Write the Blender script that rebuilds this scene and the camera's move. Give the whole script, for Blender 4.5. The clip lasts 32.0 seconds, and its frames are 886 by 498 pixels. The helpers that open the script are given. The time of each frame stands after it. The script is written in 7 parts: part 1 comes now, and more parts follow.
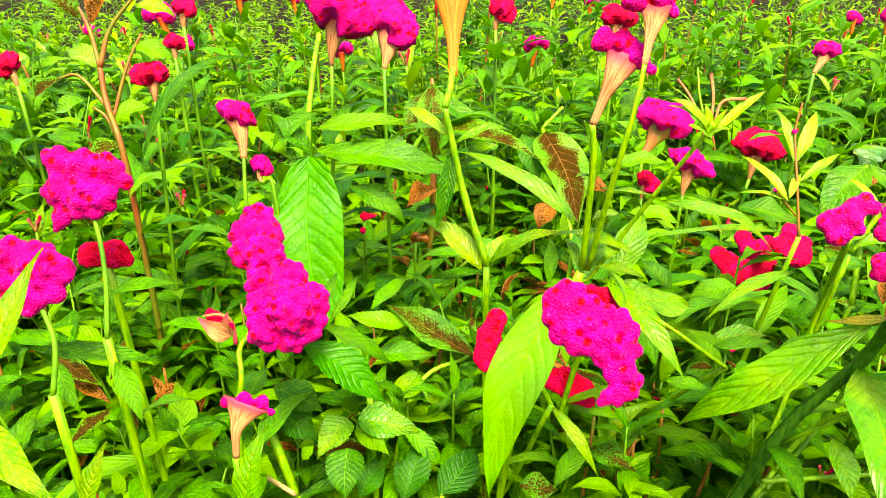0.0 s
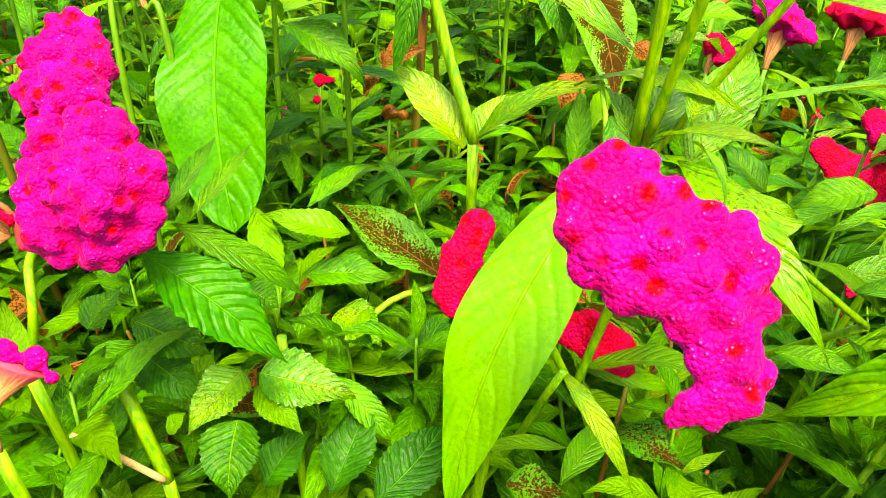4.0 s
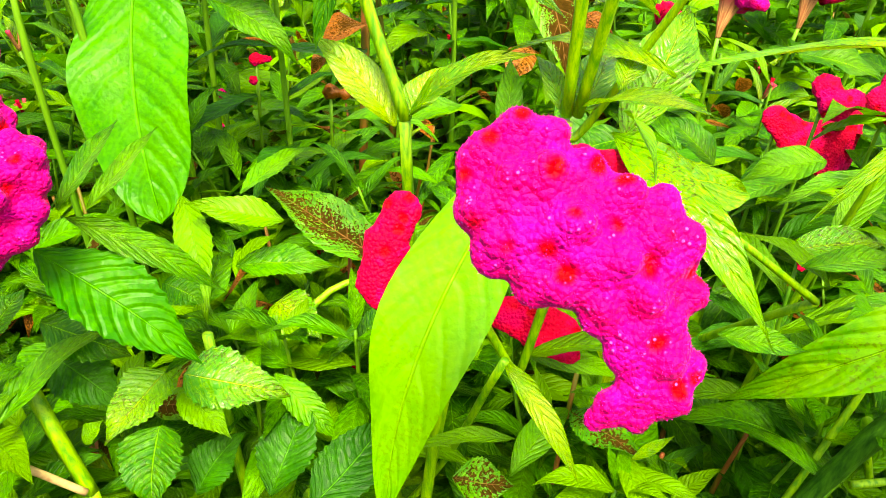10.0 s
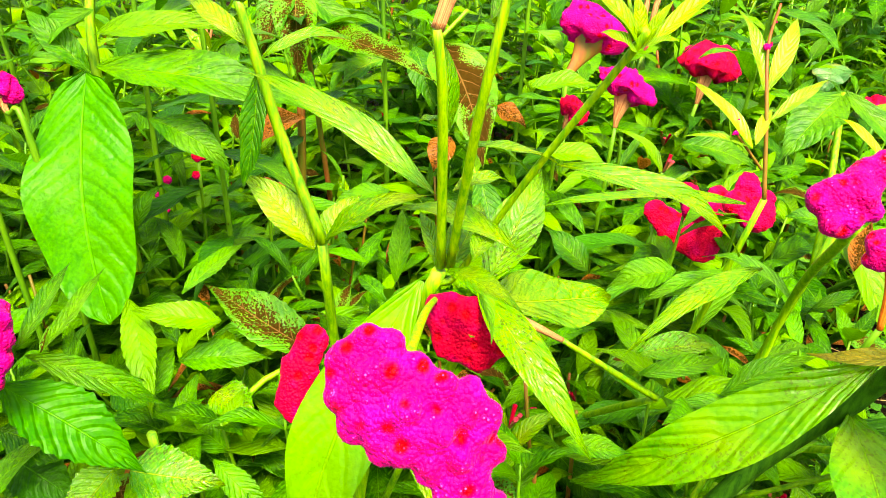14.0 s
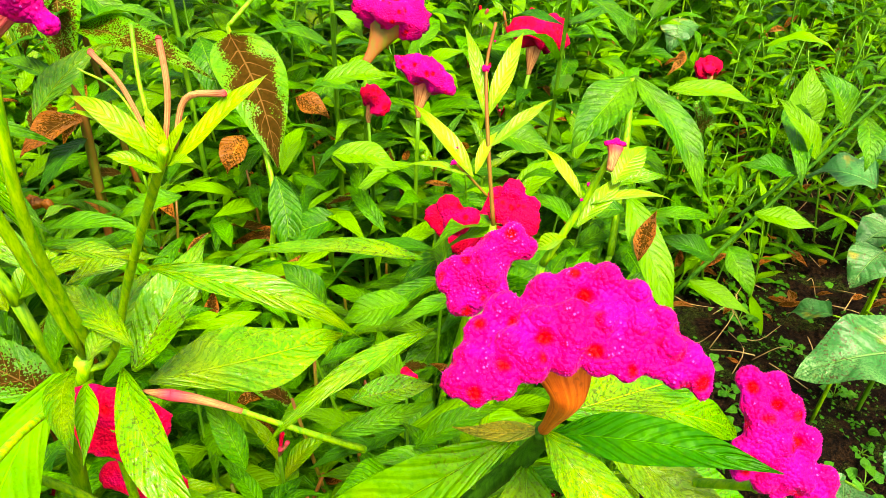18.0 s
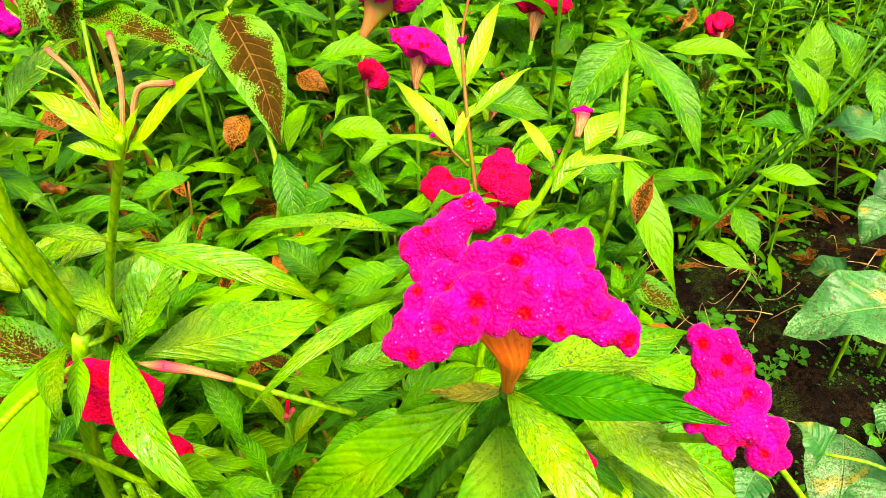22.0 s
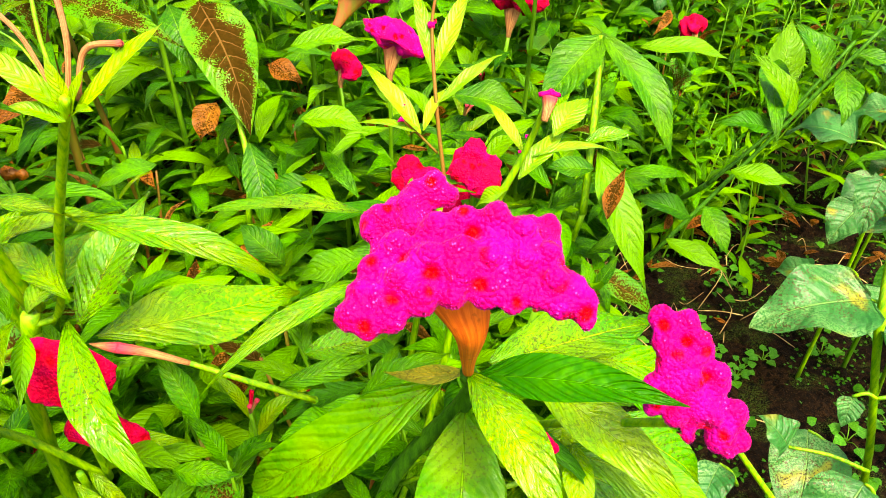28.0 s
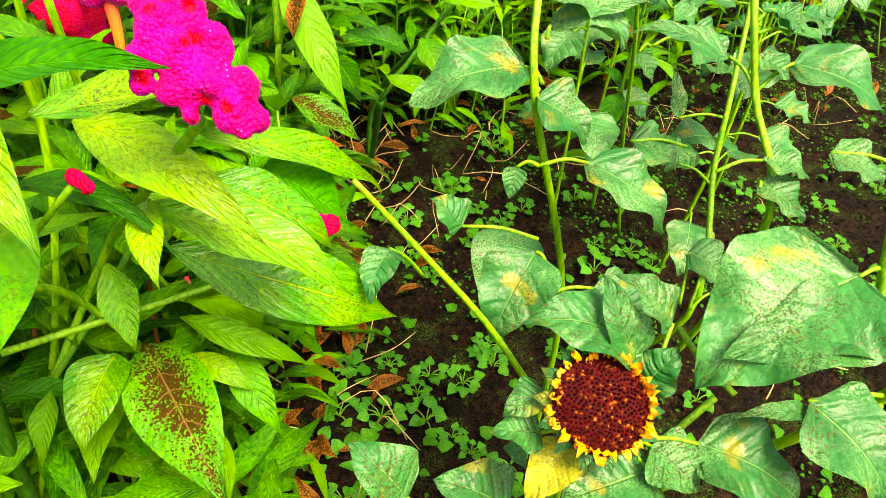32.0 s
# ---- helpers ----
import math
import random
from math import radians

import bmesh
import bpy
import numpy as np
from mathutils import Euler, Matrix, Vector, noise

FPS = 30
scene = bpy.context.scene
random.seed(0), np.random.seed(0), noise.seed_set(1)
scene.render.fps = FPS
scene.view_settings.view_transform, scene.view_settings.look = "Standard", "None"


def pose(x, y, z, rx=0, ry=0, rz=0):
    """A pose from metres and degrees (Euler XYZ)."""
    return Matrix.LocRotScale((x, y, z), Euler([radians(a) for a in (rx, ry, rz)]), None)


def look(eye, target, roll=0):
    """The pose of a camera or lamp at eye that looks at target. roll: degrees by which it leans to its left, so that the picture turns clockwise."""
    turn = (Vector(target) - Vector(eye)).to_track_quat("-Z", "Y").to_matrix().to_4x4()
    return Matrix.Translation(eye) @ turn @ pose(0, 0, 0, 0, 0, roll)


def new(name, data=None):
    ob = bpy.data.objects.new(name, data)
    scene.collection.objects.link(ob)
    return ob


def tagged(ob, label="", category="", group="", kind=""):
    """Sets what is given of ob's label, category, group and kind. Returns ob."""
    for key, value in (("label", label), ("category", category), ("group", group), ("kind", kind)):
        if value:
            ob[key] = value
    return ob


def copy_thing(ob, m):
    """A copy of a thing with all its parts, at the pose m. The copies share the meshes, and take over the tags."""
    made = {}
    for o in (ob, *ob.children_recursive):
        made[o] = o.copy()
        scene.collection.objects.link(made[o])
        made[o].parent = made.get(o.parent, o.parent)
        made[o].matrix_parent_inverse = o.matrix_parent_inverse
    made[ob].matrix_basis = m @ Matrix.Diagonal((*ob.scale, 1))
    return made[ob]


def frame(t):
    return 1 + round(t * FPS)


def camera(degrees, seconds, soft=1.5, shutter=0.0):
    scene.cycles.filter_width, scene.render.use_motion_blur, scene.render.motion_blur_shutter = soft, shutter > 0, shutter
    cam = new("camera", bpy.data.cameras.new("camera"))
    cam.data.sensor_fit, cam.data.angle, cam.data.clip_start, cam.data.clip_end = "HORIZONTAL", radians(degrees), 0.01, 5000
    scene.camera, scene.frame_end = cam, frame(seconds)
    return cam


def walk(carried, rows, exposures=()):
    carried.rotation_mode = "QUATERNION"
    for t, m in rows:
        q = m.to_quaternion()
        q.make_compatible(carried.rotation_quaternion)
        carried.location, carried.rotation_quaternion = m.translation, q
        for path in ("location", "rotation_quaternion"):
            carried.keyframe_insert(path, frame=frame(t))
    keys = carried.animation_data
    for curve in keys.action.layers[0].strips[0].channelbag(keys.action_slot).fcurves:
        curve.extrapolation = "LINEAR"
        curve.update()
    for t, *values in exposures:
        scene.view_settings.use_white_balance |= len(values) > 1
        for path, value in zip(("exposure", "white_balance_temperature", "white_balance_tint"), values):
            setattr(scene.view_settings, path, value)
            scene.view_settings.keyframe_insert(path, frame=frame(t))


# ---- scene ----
from mathutils import Quaternion, bvhtree
PATH = [
    (0, (0.0000, 0.0000, 1.0500), (-0.0097, 0.9203, 0.6588), -0.42),
    (0.5, (0.0142, 0.0602, 1.0366), (-0.0011, 0.9835, 0.6528), -0.27),
    (1, (0.0268, 0.1229, 1.0184), (0.0139, 1.0340, 0.6063), -0.08),
    (1.5, (0.0379, 0.1700, 0.9962), (0.0190, 1.0709, 0.5626), -0.07),
    (2, (0.0387, 0.2061, 0.9711), (0.0250, 1.0979, 0.5189), 0.75),
    (2.5, (0.0388, 0.2318, 0.9438), (0.0177, 1.1125, 0.4706), 1.27),
    (3, (0.0403, 0.2475, 0.9260), (0.0105, 1.1197, 0.4377), 1.15),
    (3.5, (0.0439, 0.2619, 0.9094), (0.0044, 1.1250, 0.4060), 0.90),
    (5.5, (0.0469, 0.2977, 0.8741), (0.0383, 1.1527, 0.3556), 2.59),
    (6, (0.0518, 0.3028, 0.8711), (0.0460, 1.1553, 0.3485), 2.39),
    (6.5, (0.0562, 0.3063, 0.8696), (0.0515, 1.1578, 0.3454), 2.04),
    (7, (0.0580, 0.3085, 0.8696), (0.0518, 1.1584, 0.3426), 1.76),
    (7.5, (0.0605, 0.3103, 0.8696), (0.0545, 1.1586, 0.3400), 1.25),
    (8, (0.0622, 0.3114, 0.8698), (0.0588, 1.1581, 0.3378), 1.15),
    (8.5, (0.0645, 0.3109, 0.8704), (0.0606, 1.1566, 0.3368), 1.03),
    (9, (0.0665, 0.3099, 0.8715), (0.0598, 1.1546, 0.3362), 0.53),
    (9.5, (0.0698, 0.3068, 0.8747), (0.0737, 1.1521, 0.3404), 0.74),
    (10, (0.0728, 0.3026, 0.8818), (0.0793, 1.1480, 0.3478), 0.72),
    (10.5, (0.0783, 0.2931, 0.8905), (0.0839, 1.1356, 0.3518), 0.54),
    (11, (0.0813, 0.2832, 0.9055), (0.1017, 1.1271, 0.3694), 0.90),
    (11.5, (0.0808, 0.2749, 0.9231), (0.1068, 1.1231, 0.3940), 1.28),
    (12, (0.0797, 0.2725, 0.9424), (0.1008, 1.1279, 0.4248), 1.07),
    (12.5, (0.0805, 0.2702, 0.9592), (0.0990, 1.1313, 0.4512), 0.86),
    (13, (0.0845, 0.2662, 0.9722), (0.1065, 1.1310, 0.4707), 0.73),
    (13.5, (0.0938, 0.2613, 0.9813), (0.1275, 1.1272, 0.4823), 0.87),
    (14, (0.1122, 0.2633, 0.9880), (0.1799, 1.1248, 0.4848), 1.56),
    (14.5, (0.1409, 0.2690, 0.9978), (0.2217, 1.1292, 0.4944), 1.02),
    (15, (0.1706, 0.2790, 1.0055), (0.2714, 1.1343, 0.4972), 1.08),
    (15.5, (0.1995, 0.2861, 1.0165), (0.3237, 1.1283, 0.4919), 1.94),
    (17.5, (0.2793, 0.3080, 1.0389), (0.4200, 1.1073, 0.4547), 2.36),
    (18, (0.3003, 0.3098, 1.0548), (0.4610, 1.1074, 0.4734), 2.04),
    (18.5, (0.3107, 0.3080, 1.0638), (0.4500, 1.1059, 0.4774), 0.88),
    (19, (0.3158, 0.3094, 1.0620), (0.4509, 1.0996, 0.4642), 0.89),
    (19.5, (0.3196, 0.3079, 1.0630), (0.4405, 1.0972, 0.4609), -0.24),
    (20, (0.3223, 0.3065, 1.0659), (0.4343, 1.0949, 0.4610), -0.99),
    (20.5, (0.3256, 0.3019, 1.0682), (0.4405, 1.0890, 0.4622), -1.08),
    (21, (0.3319, 0.2954, 1.0684), (0.4436, 1.0764, 0.4539), -1.56),
    (21.5, (0.3371, 0.2920, 1.0674), (0.4504, 1.0726, 0.4527), -1.83),
    (22, (0.3387, 0.2900, 1.0653), (0.4480, 1.0685, 0.4473), -1.99),
    (22.5, (0.3367, 0.2906, 1.0622), (0.4464, 1.0670, 0.4416), -1.58),
    (23, (0.3375, 0.2938, 1.0604), (0.4507, 1.0679, 0.4375), -1.52),
    (23.5, (0.3394, 0.2956, 1.0568), (0.4630, 1.0671, 0.4327), -1.04),
    (24, (0.3402, 0.2950, 1.0533), (0.4647, 1.0662, 0.4290), -1.17),
    (24.5, (0.3403, 0.2937, 1.0530), (0.4643, 1.0669, 0.4311), -0.99),
    (25, (0.3415, 0.2906, 1.0525), (0.4622, 1.0649, 0.4314), -1.18),
    (25.5, (0.3416, 0.2877, 1.0495), (0.4620, 1.0629, 0.4293), -0.96),
    (27.5, (0.3430, 0.2869, 1.0491), (0.4700, 1.0646, 0.4334), -0.46),
    (28, (0.3478, 0.2847, 1.0496), (0.4893, 1.0612, 0.4355), 0.26),
    (28.5, (0.3563, 0.2785, 1.0513), (0.5202, 1.0548, 0.4428), 1.13),
    (29, (0.3661, 0.2679, 1.0508), (0.5529, 1.0415, 0.4452), 2.05),
    (29.5, (0.3807, 0.2517, 1.0432), (0.6020, 1.0198, 0.4424), 2.71),
    (30, (0.4007, 0.2339, 1.0288), (0.6541, 0.9890, 0.4242), 2.78),
    (30.5, (0.4269, 0.2181, 1.0071), (0.7117, 0.9545, 0.3934), 2.93),
    (31, (0.4627, 0.2049, 0.9655), (0.7778, 0.9121, 0.3326), 3.58),
    (31.5, (0.4934, 0.1969, 0.9290), (0.8379, 0.8676, 0.2721), 5.03),
    (32, (0.5053, 0.1926, 0.9159), (0.8533, 0.8414, 0.2392), 5.00),
]
cam = camera(67.3, 32.0, soft=0.75)
walk(cam, [(t, look(eye, target, roll)) for t, eye, target, roll in PATH], [(0.0, 2.2, 8200, 10), (3.5, 2.15, 8200, 10), (14.0, 2.27, 8200, 10), (18.0, 2.05, 8200, 10), (30.0, 2.02, 8200, 10), (32.0, 2.1, 8200, 10)])

# ---- daylight: a bright hazy sky with a soft sun ----
SUN_UP, SUN_TURN = radians(64), radians(165)
world = bpy.data.worlds.new("sky")
scene.world = world
world.use_nodes = True
wn = world.node_tree.nodes
sky = wn.new("ShaderNodeTexSky")
sky.sky_type, sky.sun_disc = "NISHITA", False
sky.sun_elevation, sky.sun_rotation = SUN_UP, SUN_TURN
sky.dust_density = 5.0
world.node_tree.links.new(sky.outputs[0], wn["Background"].inputs[0])
wn["Background"].inputs[1].default_value = 0.105
sun = new("sun", bpy.data.lights.new("sun", "SUN"))
sun.data.energy, sun.data.angle, sun.data.color = 3.0, radians(22), (1.0, 0.93, 0.78)
sun_way = Vector((math.sin(SUN_TURN) * math.cos(SUN_UP), math.cos(SUN_TURN) * math.cos(SUN_UP), math.sin(SUN_UP)))
sun.matrix_world = look(sun_way * 30, (0, 0, 0))


# ---- materials ----
class Nodes:
    """A short way to write node trees."""

    def __init__(self, name):
        self.mat = bpy.data.materials.new(name)
        self.mat.use_nodes = True
        self.tree = self.mat.node_tree
        self.bsdf = self.tree.nodes["Principled BSDF"]
        self.out = self.tree.nodes["Material Output"]

    def add(self, kind, **values):
        node = self.tree.nodes.new(kind)
        for key, value in values.items():
            if key in node.inputs:
                self.put(node.inputs[key], value)
            else:
                setattr(node, key, value)
        return node

    def put(self, socket, value):
        if isinstance(value, bpy.types.NodeSocket):
            self.tree.links.new(value, socket)
        else:
            socket.default_value = value

    def math(self, op, a, b=0.0, clamp=False):
        node = self.add("ShaderNodeMath", operation=op, use_clamp=clamp)
        self.put(node.inputs[0], a)
        self.put(node.inputs[1], b)
        return node.outputs[0]

    def mix(self, fac, a, b):
        node = self.add("ShaderNodeMix", data_type="RGBA")
        self.put(node.inputs[0], fac)
        self.put(node.inputs[6], a if isinstance(a, bpy.types.NodeSocket) else (*a, 1))
        self.put(node.inputs[7], b if isinstance(b, bpy.types.NodeSocket) else (*b, 1))
        return node.outputs[2]

    def step(self, value, low, high):
        node = self.add("ShaderNodeMapRange", interpolation_type="SMOOTHSTEP")
        for k, v in enumerate((value, low, high)):
            self.put(node.inputs[k], v)
        return node.outputs[0]

    def noise(self, scale, detail=2.0, coords=None, kind="ShaderNodeTexNoise", **more):
        node = self.add(kind, **more)
        self.put(node.inputs["Scale"], scale)
        if kind == "ShaderNodeTexNoise":
            self.put(node.inputs["Detail"], detail)
        if coords is not None:
            self.put(node.inputs["Vector"], coords)
        return node

    def coords(self, which="Object"):
        return self.add("ShaderNodeTexCoord").outputs[which]

    def bump(self, height, strength, distance):
        node = self.add("ShaderNodeBump")
        self.put(node.inputs["Strength"], strength)
        self.put(node.inputs["Distance"], distance)
        self.put(node.inputs["Height"], height)
        self.put(self.bsdf.inputs["Normal"], node.outputs[0])
        return node.outputs[0]


def leaf_material(name, deep, light, vein, brown=0.0, brown_colour=(0.014, 0.007, 0.0015), island=False, veins=10.0, rough=0.36, specks=0.0, relief=1.0, mildew=0.0, gloss=0.25, sallow=0.22, young_light=0.0, dashes=0.6, quilt=0.35):
    """Leaf blade: light midrib, side veins that run forward, puckered blade between them, specks and dry patches."""
    n = Nodes(name)
    uv = n.add("ShaderNodeSeparateXYZ", Vector=n.coords("UV"))
    u, v = uv.outputs[0], uv.outputs[1]
    side = n.math("MULTIPLY", n.math("ABSOLUTE", n.math("SUBTRACT", u, 0.5)), 2.0)
    if island:
        chance = n.add("ShaderNodeNewGeometry").outputs["Random Per Island"]
    else:
        chance = n.add("ShaderNodeObjectInfo").outputs["Random"]
    place = n.coords("Object")
    wobble = n.noise(60, 2, place).outputs[0]
    bend = n.noise(14, 1, place).outputs[0]
    run = n.math("SUBTRACT", n.math("MULTIPLY", v, veins), n.math("MULTIPLY", n.math("POWER", side, 1.25), 0.22 * veins))
    run = n.math("ADD", run, n.math("ADD", n.math("MULTIPLY", wobble, 0.4), n.math("MULTIPLY", bend, 0.9)))
    saw = n.math("PINGPONG", run, 0.5)
    ridge = n.math("MULTIPLY", n.math("SUBTRACT", 1.0, n.step(saw, 0.015, 0.06)), n.math("SUBTRACT", 1.0, n.math("MULTIPLY", side, 0.7)))
    mid = n.math("SUBTRACT", 1.0, n.step(side, 0.012, 0.042))
    mottle = n.noise(38, 3, place).outputs[0]
    broad = n.noise(15, 2, place).outputs[0]
    grain = n.noise(240, 3, place).outputs[0]
    tone = n.math("ADD", n.math("MULTIPLY", chance, 0.7), n.math("MULTIPLY", n.math("SUBTRACT", mottle, 0.5), 1.3))
    tone = n.math("ADD", tone, n.math("MULTIPLY", n.math("SUBTRACT", grain, 0.5), 1.8), True)
    green = n.mix(tone, deep, light)
    fresh = n.step(n.math("FRACT", n.math("MULTIPLY", chance, 7.3)), 0.62, 0.8)
    green = n.mix(n.math("MULTIPLY", fresh, young_light), green, (0.19, 0.46, 0.0015))
    # yellow-green patches inside the blade, greener towards the margin
    sap = n.math("MULTIPLY", n.step(n.math("SUBTRACT", broad, n.math("MULTIPLY", side, 0.1)), 0.42, 0.62), sallow)
    green = n.mix(sap, green, tuple(min(1.0, c * k) for c, k in zip(light, (2.2, 1.2, 1.6))))
    # side veins a little paler than the blade, and between them the puckers' light and shade put into the colour:
    # winding dark creases with yellow rims
    green = n.mix(n.math("MULTIPLY", ridge, 0.12 + 0.3 * quilt), green, tuple(0.5 * (a + b) for a, b in zip(light, vein)))
    weave = n.add("ShaderNodeCombineXYZ")
    n.put(weave.inputs[0], n.math("ADD", n.math("MULTIPLY", run, 3.6), n.math("MULTIPLY", mottle, 7.0)))
    n.put(weave.inputs[1], n.math("ADD", n.math("MULTIPLY", u, 13.0), n.math("MULTIPLY", wobble, 5.0)))
    n.put(weave.inputs[2], n.math("MULTIPLY", chance, 90.0))
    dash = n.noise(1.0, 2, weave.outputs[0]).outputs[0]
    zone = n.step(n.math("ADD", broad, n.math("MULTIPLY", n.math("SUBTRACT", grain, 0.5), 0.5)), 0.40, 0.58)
    crease_shade = n.math("MULTIPLY", n.math("MULTIPLY", n.math("SUBTRACT", 1.0, n.step(n.math("ABSOLUTE", n.math("SUBTRACT", dash, 0.53)), 0.008, 0.035)), zone), min(1.0, 0.85 * dashes))
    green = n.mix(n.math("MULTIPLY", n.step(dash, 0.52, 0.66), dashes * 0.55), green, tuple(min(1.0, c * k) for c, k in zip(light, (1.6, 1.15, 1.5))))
    green = n.mix(crease_shade, green, tuple(0.4 * c for c in deep))
    green = n.mix(n.math("MULTIPLY", mid, 0.75), green, vein)
    if mildew:
        film = n.math("MULTIPLY", n.math("MULTIPLY", n.step(n.noise(17, 4, place).outputs[0], 0.42, 0.62), n.step(n.noise(520, 2, place).outputs[0], 0.42, 0.56)), min(1.0, 1.8 * mildew))
        green = n.mix(film, green, (0.19, 0.40, 0.12))
        stain = n.step(n.noise(24, 3, n.add("ShaderNodeVectorMath", operation="ADD", Vector=place).outputs[0]).outputs[0], 0.6, 0.72)
        green = n.mix(n.math("MULTIPLY", stain, 0.7), green, (0.30, 0.26, 0.01))
    if specks:
        dots = n.noise(460, 2, place).outputs[0]
        zone = n.step(n.noise(22, 2, place).outputs[0], 0.40, 0.56)
        green = n.mix(n.math("MULTIPLY", n.math("MULTIPLY", n.step(dots, 0.55, 0.62), zone), specks), green, (0.055, 0.035, 0.004))
    if brown:
        patch = n.noise(26, 4, place).outputs[0]
        core = n.math("SUBTRACT", 1.0, n.math("MULTIPLY", n.math("POWER", side, 1.6), 0.55))
        crumbs = n.math("MULTIPLY", n.math("SUBTRACT", n.noise(420, 3, place).outputs[0], 0.5), 0.6 if brown > 0.6 else 1.3)
        dry = n.step(n.math("ADD", n.math("MULTIPLY", patch, core), crumbs), 0.52 - 0.3 * brown, 0.57 - 0.3 * brown)
        green = n.mix(dry, green, n.mix(n.math("MULTIPLY", n.math("ADD", ridge, mid, True), 0.7), n.mix(n.noise(150, 3, place).outputs[0], brown_colour, (0.075, 0.036, 0.006)), (0.22, 0.12, 0.03)))
    n.put(n.bsdf.inputs["Base Color"], green)
    n.put(n.bsdf.inputs["Specular IOR Level"], n.math("MULTIPLY", n.math("SUBTRACT", 1.0, dry), gloss) if brown else gloss)
    n.put(n.bsdf.inputs["Roughness"], n.math("ADD", rough - 0.1, n.math("MULTIPLY", mottle, 0.25)))
    pucker = n.math("ADD", n.math("MULTIPLY", n.step(saw, 0.0, 0.32), quilt), n.math("ADD", n.math("MULTIPLY", wobble, 0.6), n.math("MULTIPLY", dash, 0.04 + 0.8 * dashes)))
    height = n.math("SUBTRACT", n.math("ADD", pucker, n.math("MULTIPLY", grain, 0.25)), n.math("ADD", n.math("MULTIPLY", mid, 0.5), n.math("MULTIPLY", crease_shade, 0.25)))
    normal = n.bump(height, 1.0 * relief, 0.002)
    glow = n.add("ShaderNodeBsdfTranslucent")
    n.put(glow.inputs["Color"], n.mix(0.35, green, light))
    n.put(glow.inputs["Normal"], normal)
    both = n.add("ShaderNodeMixShader", Fac=0.32)
    n.put(both.inputs[1], n.bsdf.outputs[0])
    n.put(both.inputs[2], glow.outputs[0])
    n.put(n.out.inputs[0], both.outputs[0])
    return n.mat


def crest_material(name, main, deep, sheen, glint=0.5):
    """Velvety cockscomb: matt folds with deep red pits; violet patches and pale dots put sunlit glints into the colour.
    """
    n = Nodes(name)
    place = n.coords("Object")
    warp = n.noise(70, 2, place)
    bent = n.add("ShaderNodeVectorMath", operation="MULTIPLY_ADD")
    n.put(bent.inputs[0], warp.outputs["Color"])
    bent.inputs[1].default_value = (0.005, 0.005, 0.005)
    n.put(bent.inputs[2], place)
    cells = n.noise(76, coords=bent.outputs[0], kind="ShaderNodeTexVoronoi").outputs["Distance"]
    beads = n.noise(420, coords=place, kind="ShaderNodeTexVoronoi").outputs["Distance"]
    soft = n.noise(38, 3, place).outputs[0]
    fine = n.noise(800, 2, place).outputs[0]
    pit = n.math("MULTIPLY", n.math("SUBTRACT", 1.0, n.step(cells, 0.16, 0.38)), n.step(soft, 0.3, 0.42))
    colour = n.mix(n.math("MULTIPLY", n.step(soft, 0.35, 0.7), 0.5), main, tuple(0.5 * (a + b) for a, b in zip(main, deep)))
    violet = n.step(n.noise(55, 2, bent.outputs[0]).outputs[0], 0.48, 0.66)
    colour = n.mix(n.math("MULTIPLY", violet, glint), colour, (0.42, 0.0, 0.22))
    colour = n.mix(pit, colour, deep)
    glint_dots = n.math("MULTIPLY", n.step(n.noise(120, 2, place).outputs[0], 0.56, 0.66), n.math("SUBTRACT", 1.0, n.step(beads, 0.12, 0.3)))
    colour = n.mix(n.math("MULTIPLY", glint_dots, glint), colour, sheen)
    n.put(n.bsdf.inputs["Base Color"], colour)
    n.put(n.bsdf.inputs["Roughness"], 0.6)
    n.put(n.bsdf.inputs["Specular IOR Level"], 0.06)
    n.put(n.bsdf.inputs["Sheen Weight"], 0.15)
    n.put(n.bsdf.inputs["Sheen Roughness"], 0.35)
    n.put(n.bsdf.inputs["Sheen Tint"], (*sheen, 1))
    height = n.math("ADD", n.math("MULTIPLY", n.step(cells, 0.08, 0.42), 1.8), n.math("SUBTRACT", n.math("MULTIPLY", fine, 0.8), n.math("MULTIPLY", beads, 1.3)))
    n.bump(height, 0.6, 0.0022)
    return n.mat


def plain_material(name, low, high, scale, rough=0.6, relief=0.4, size=0.001, stretch=None, gloss=0.3):
    n = Nodes(name)
    n.put(n.bsdf.inputs["Specular IOR Level"], gloss)
    place = n.coords("Object")
    if stretch:
        move = n.add("ShaderNodeMapping")
        n.put(move.inputs["Vector"], place)
        move.inputs["Scale"].default_value = stretch
        place = move.outputs[0]
    tone = n.noise(scale, 4, place).outputs[0]
    grain = n.noise(scale * 6, 3, place).outputs[0]
    n.put(n.bsdf.inputs["Base Color"], n.mix(n.step(n.math("ADD", n.math("MULTIPLY", tone, 0.7), n.math("MULTIPLY", grain, 0.3)), 0.32, 0.66), low, high))
    n.put(n.bsdf.inputs["Roughness"], rough)
    n.bump(grain, relief, size)
    return n.mat


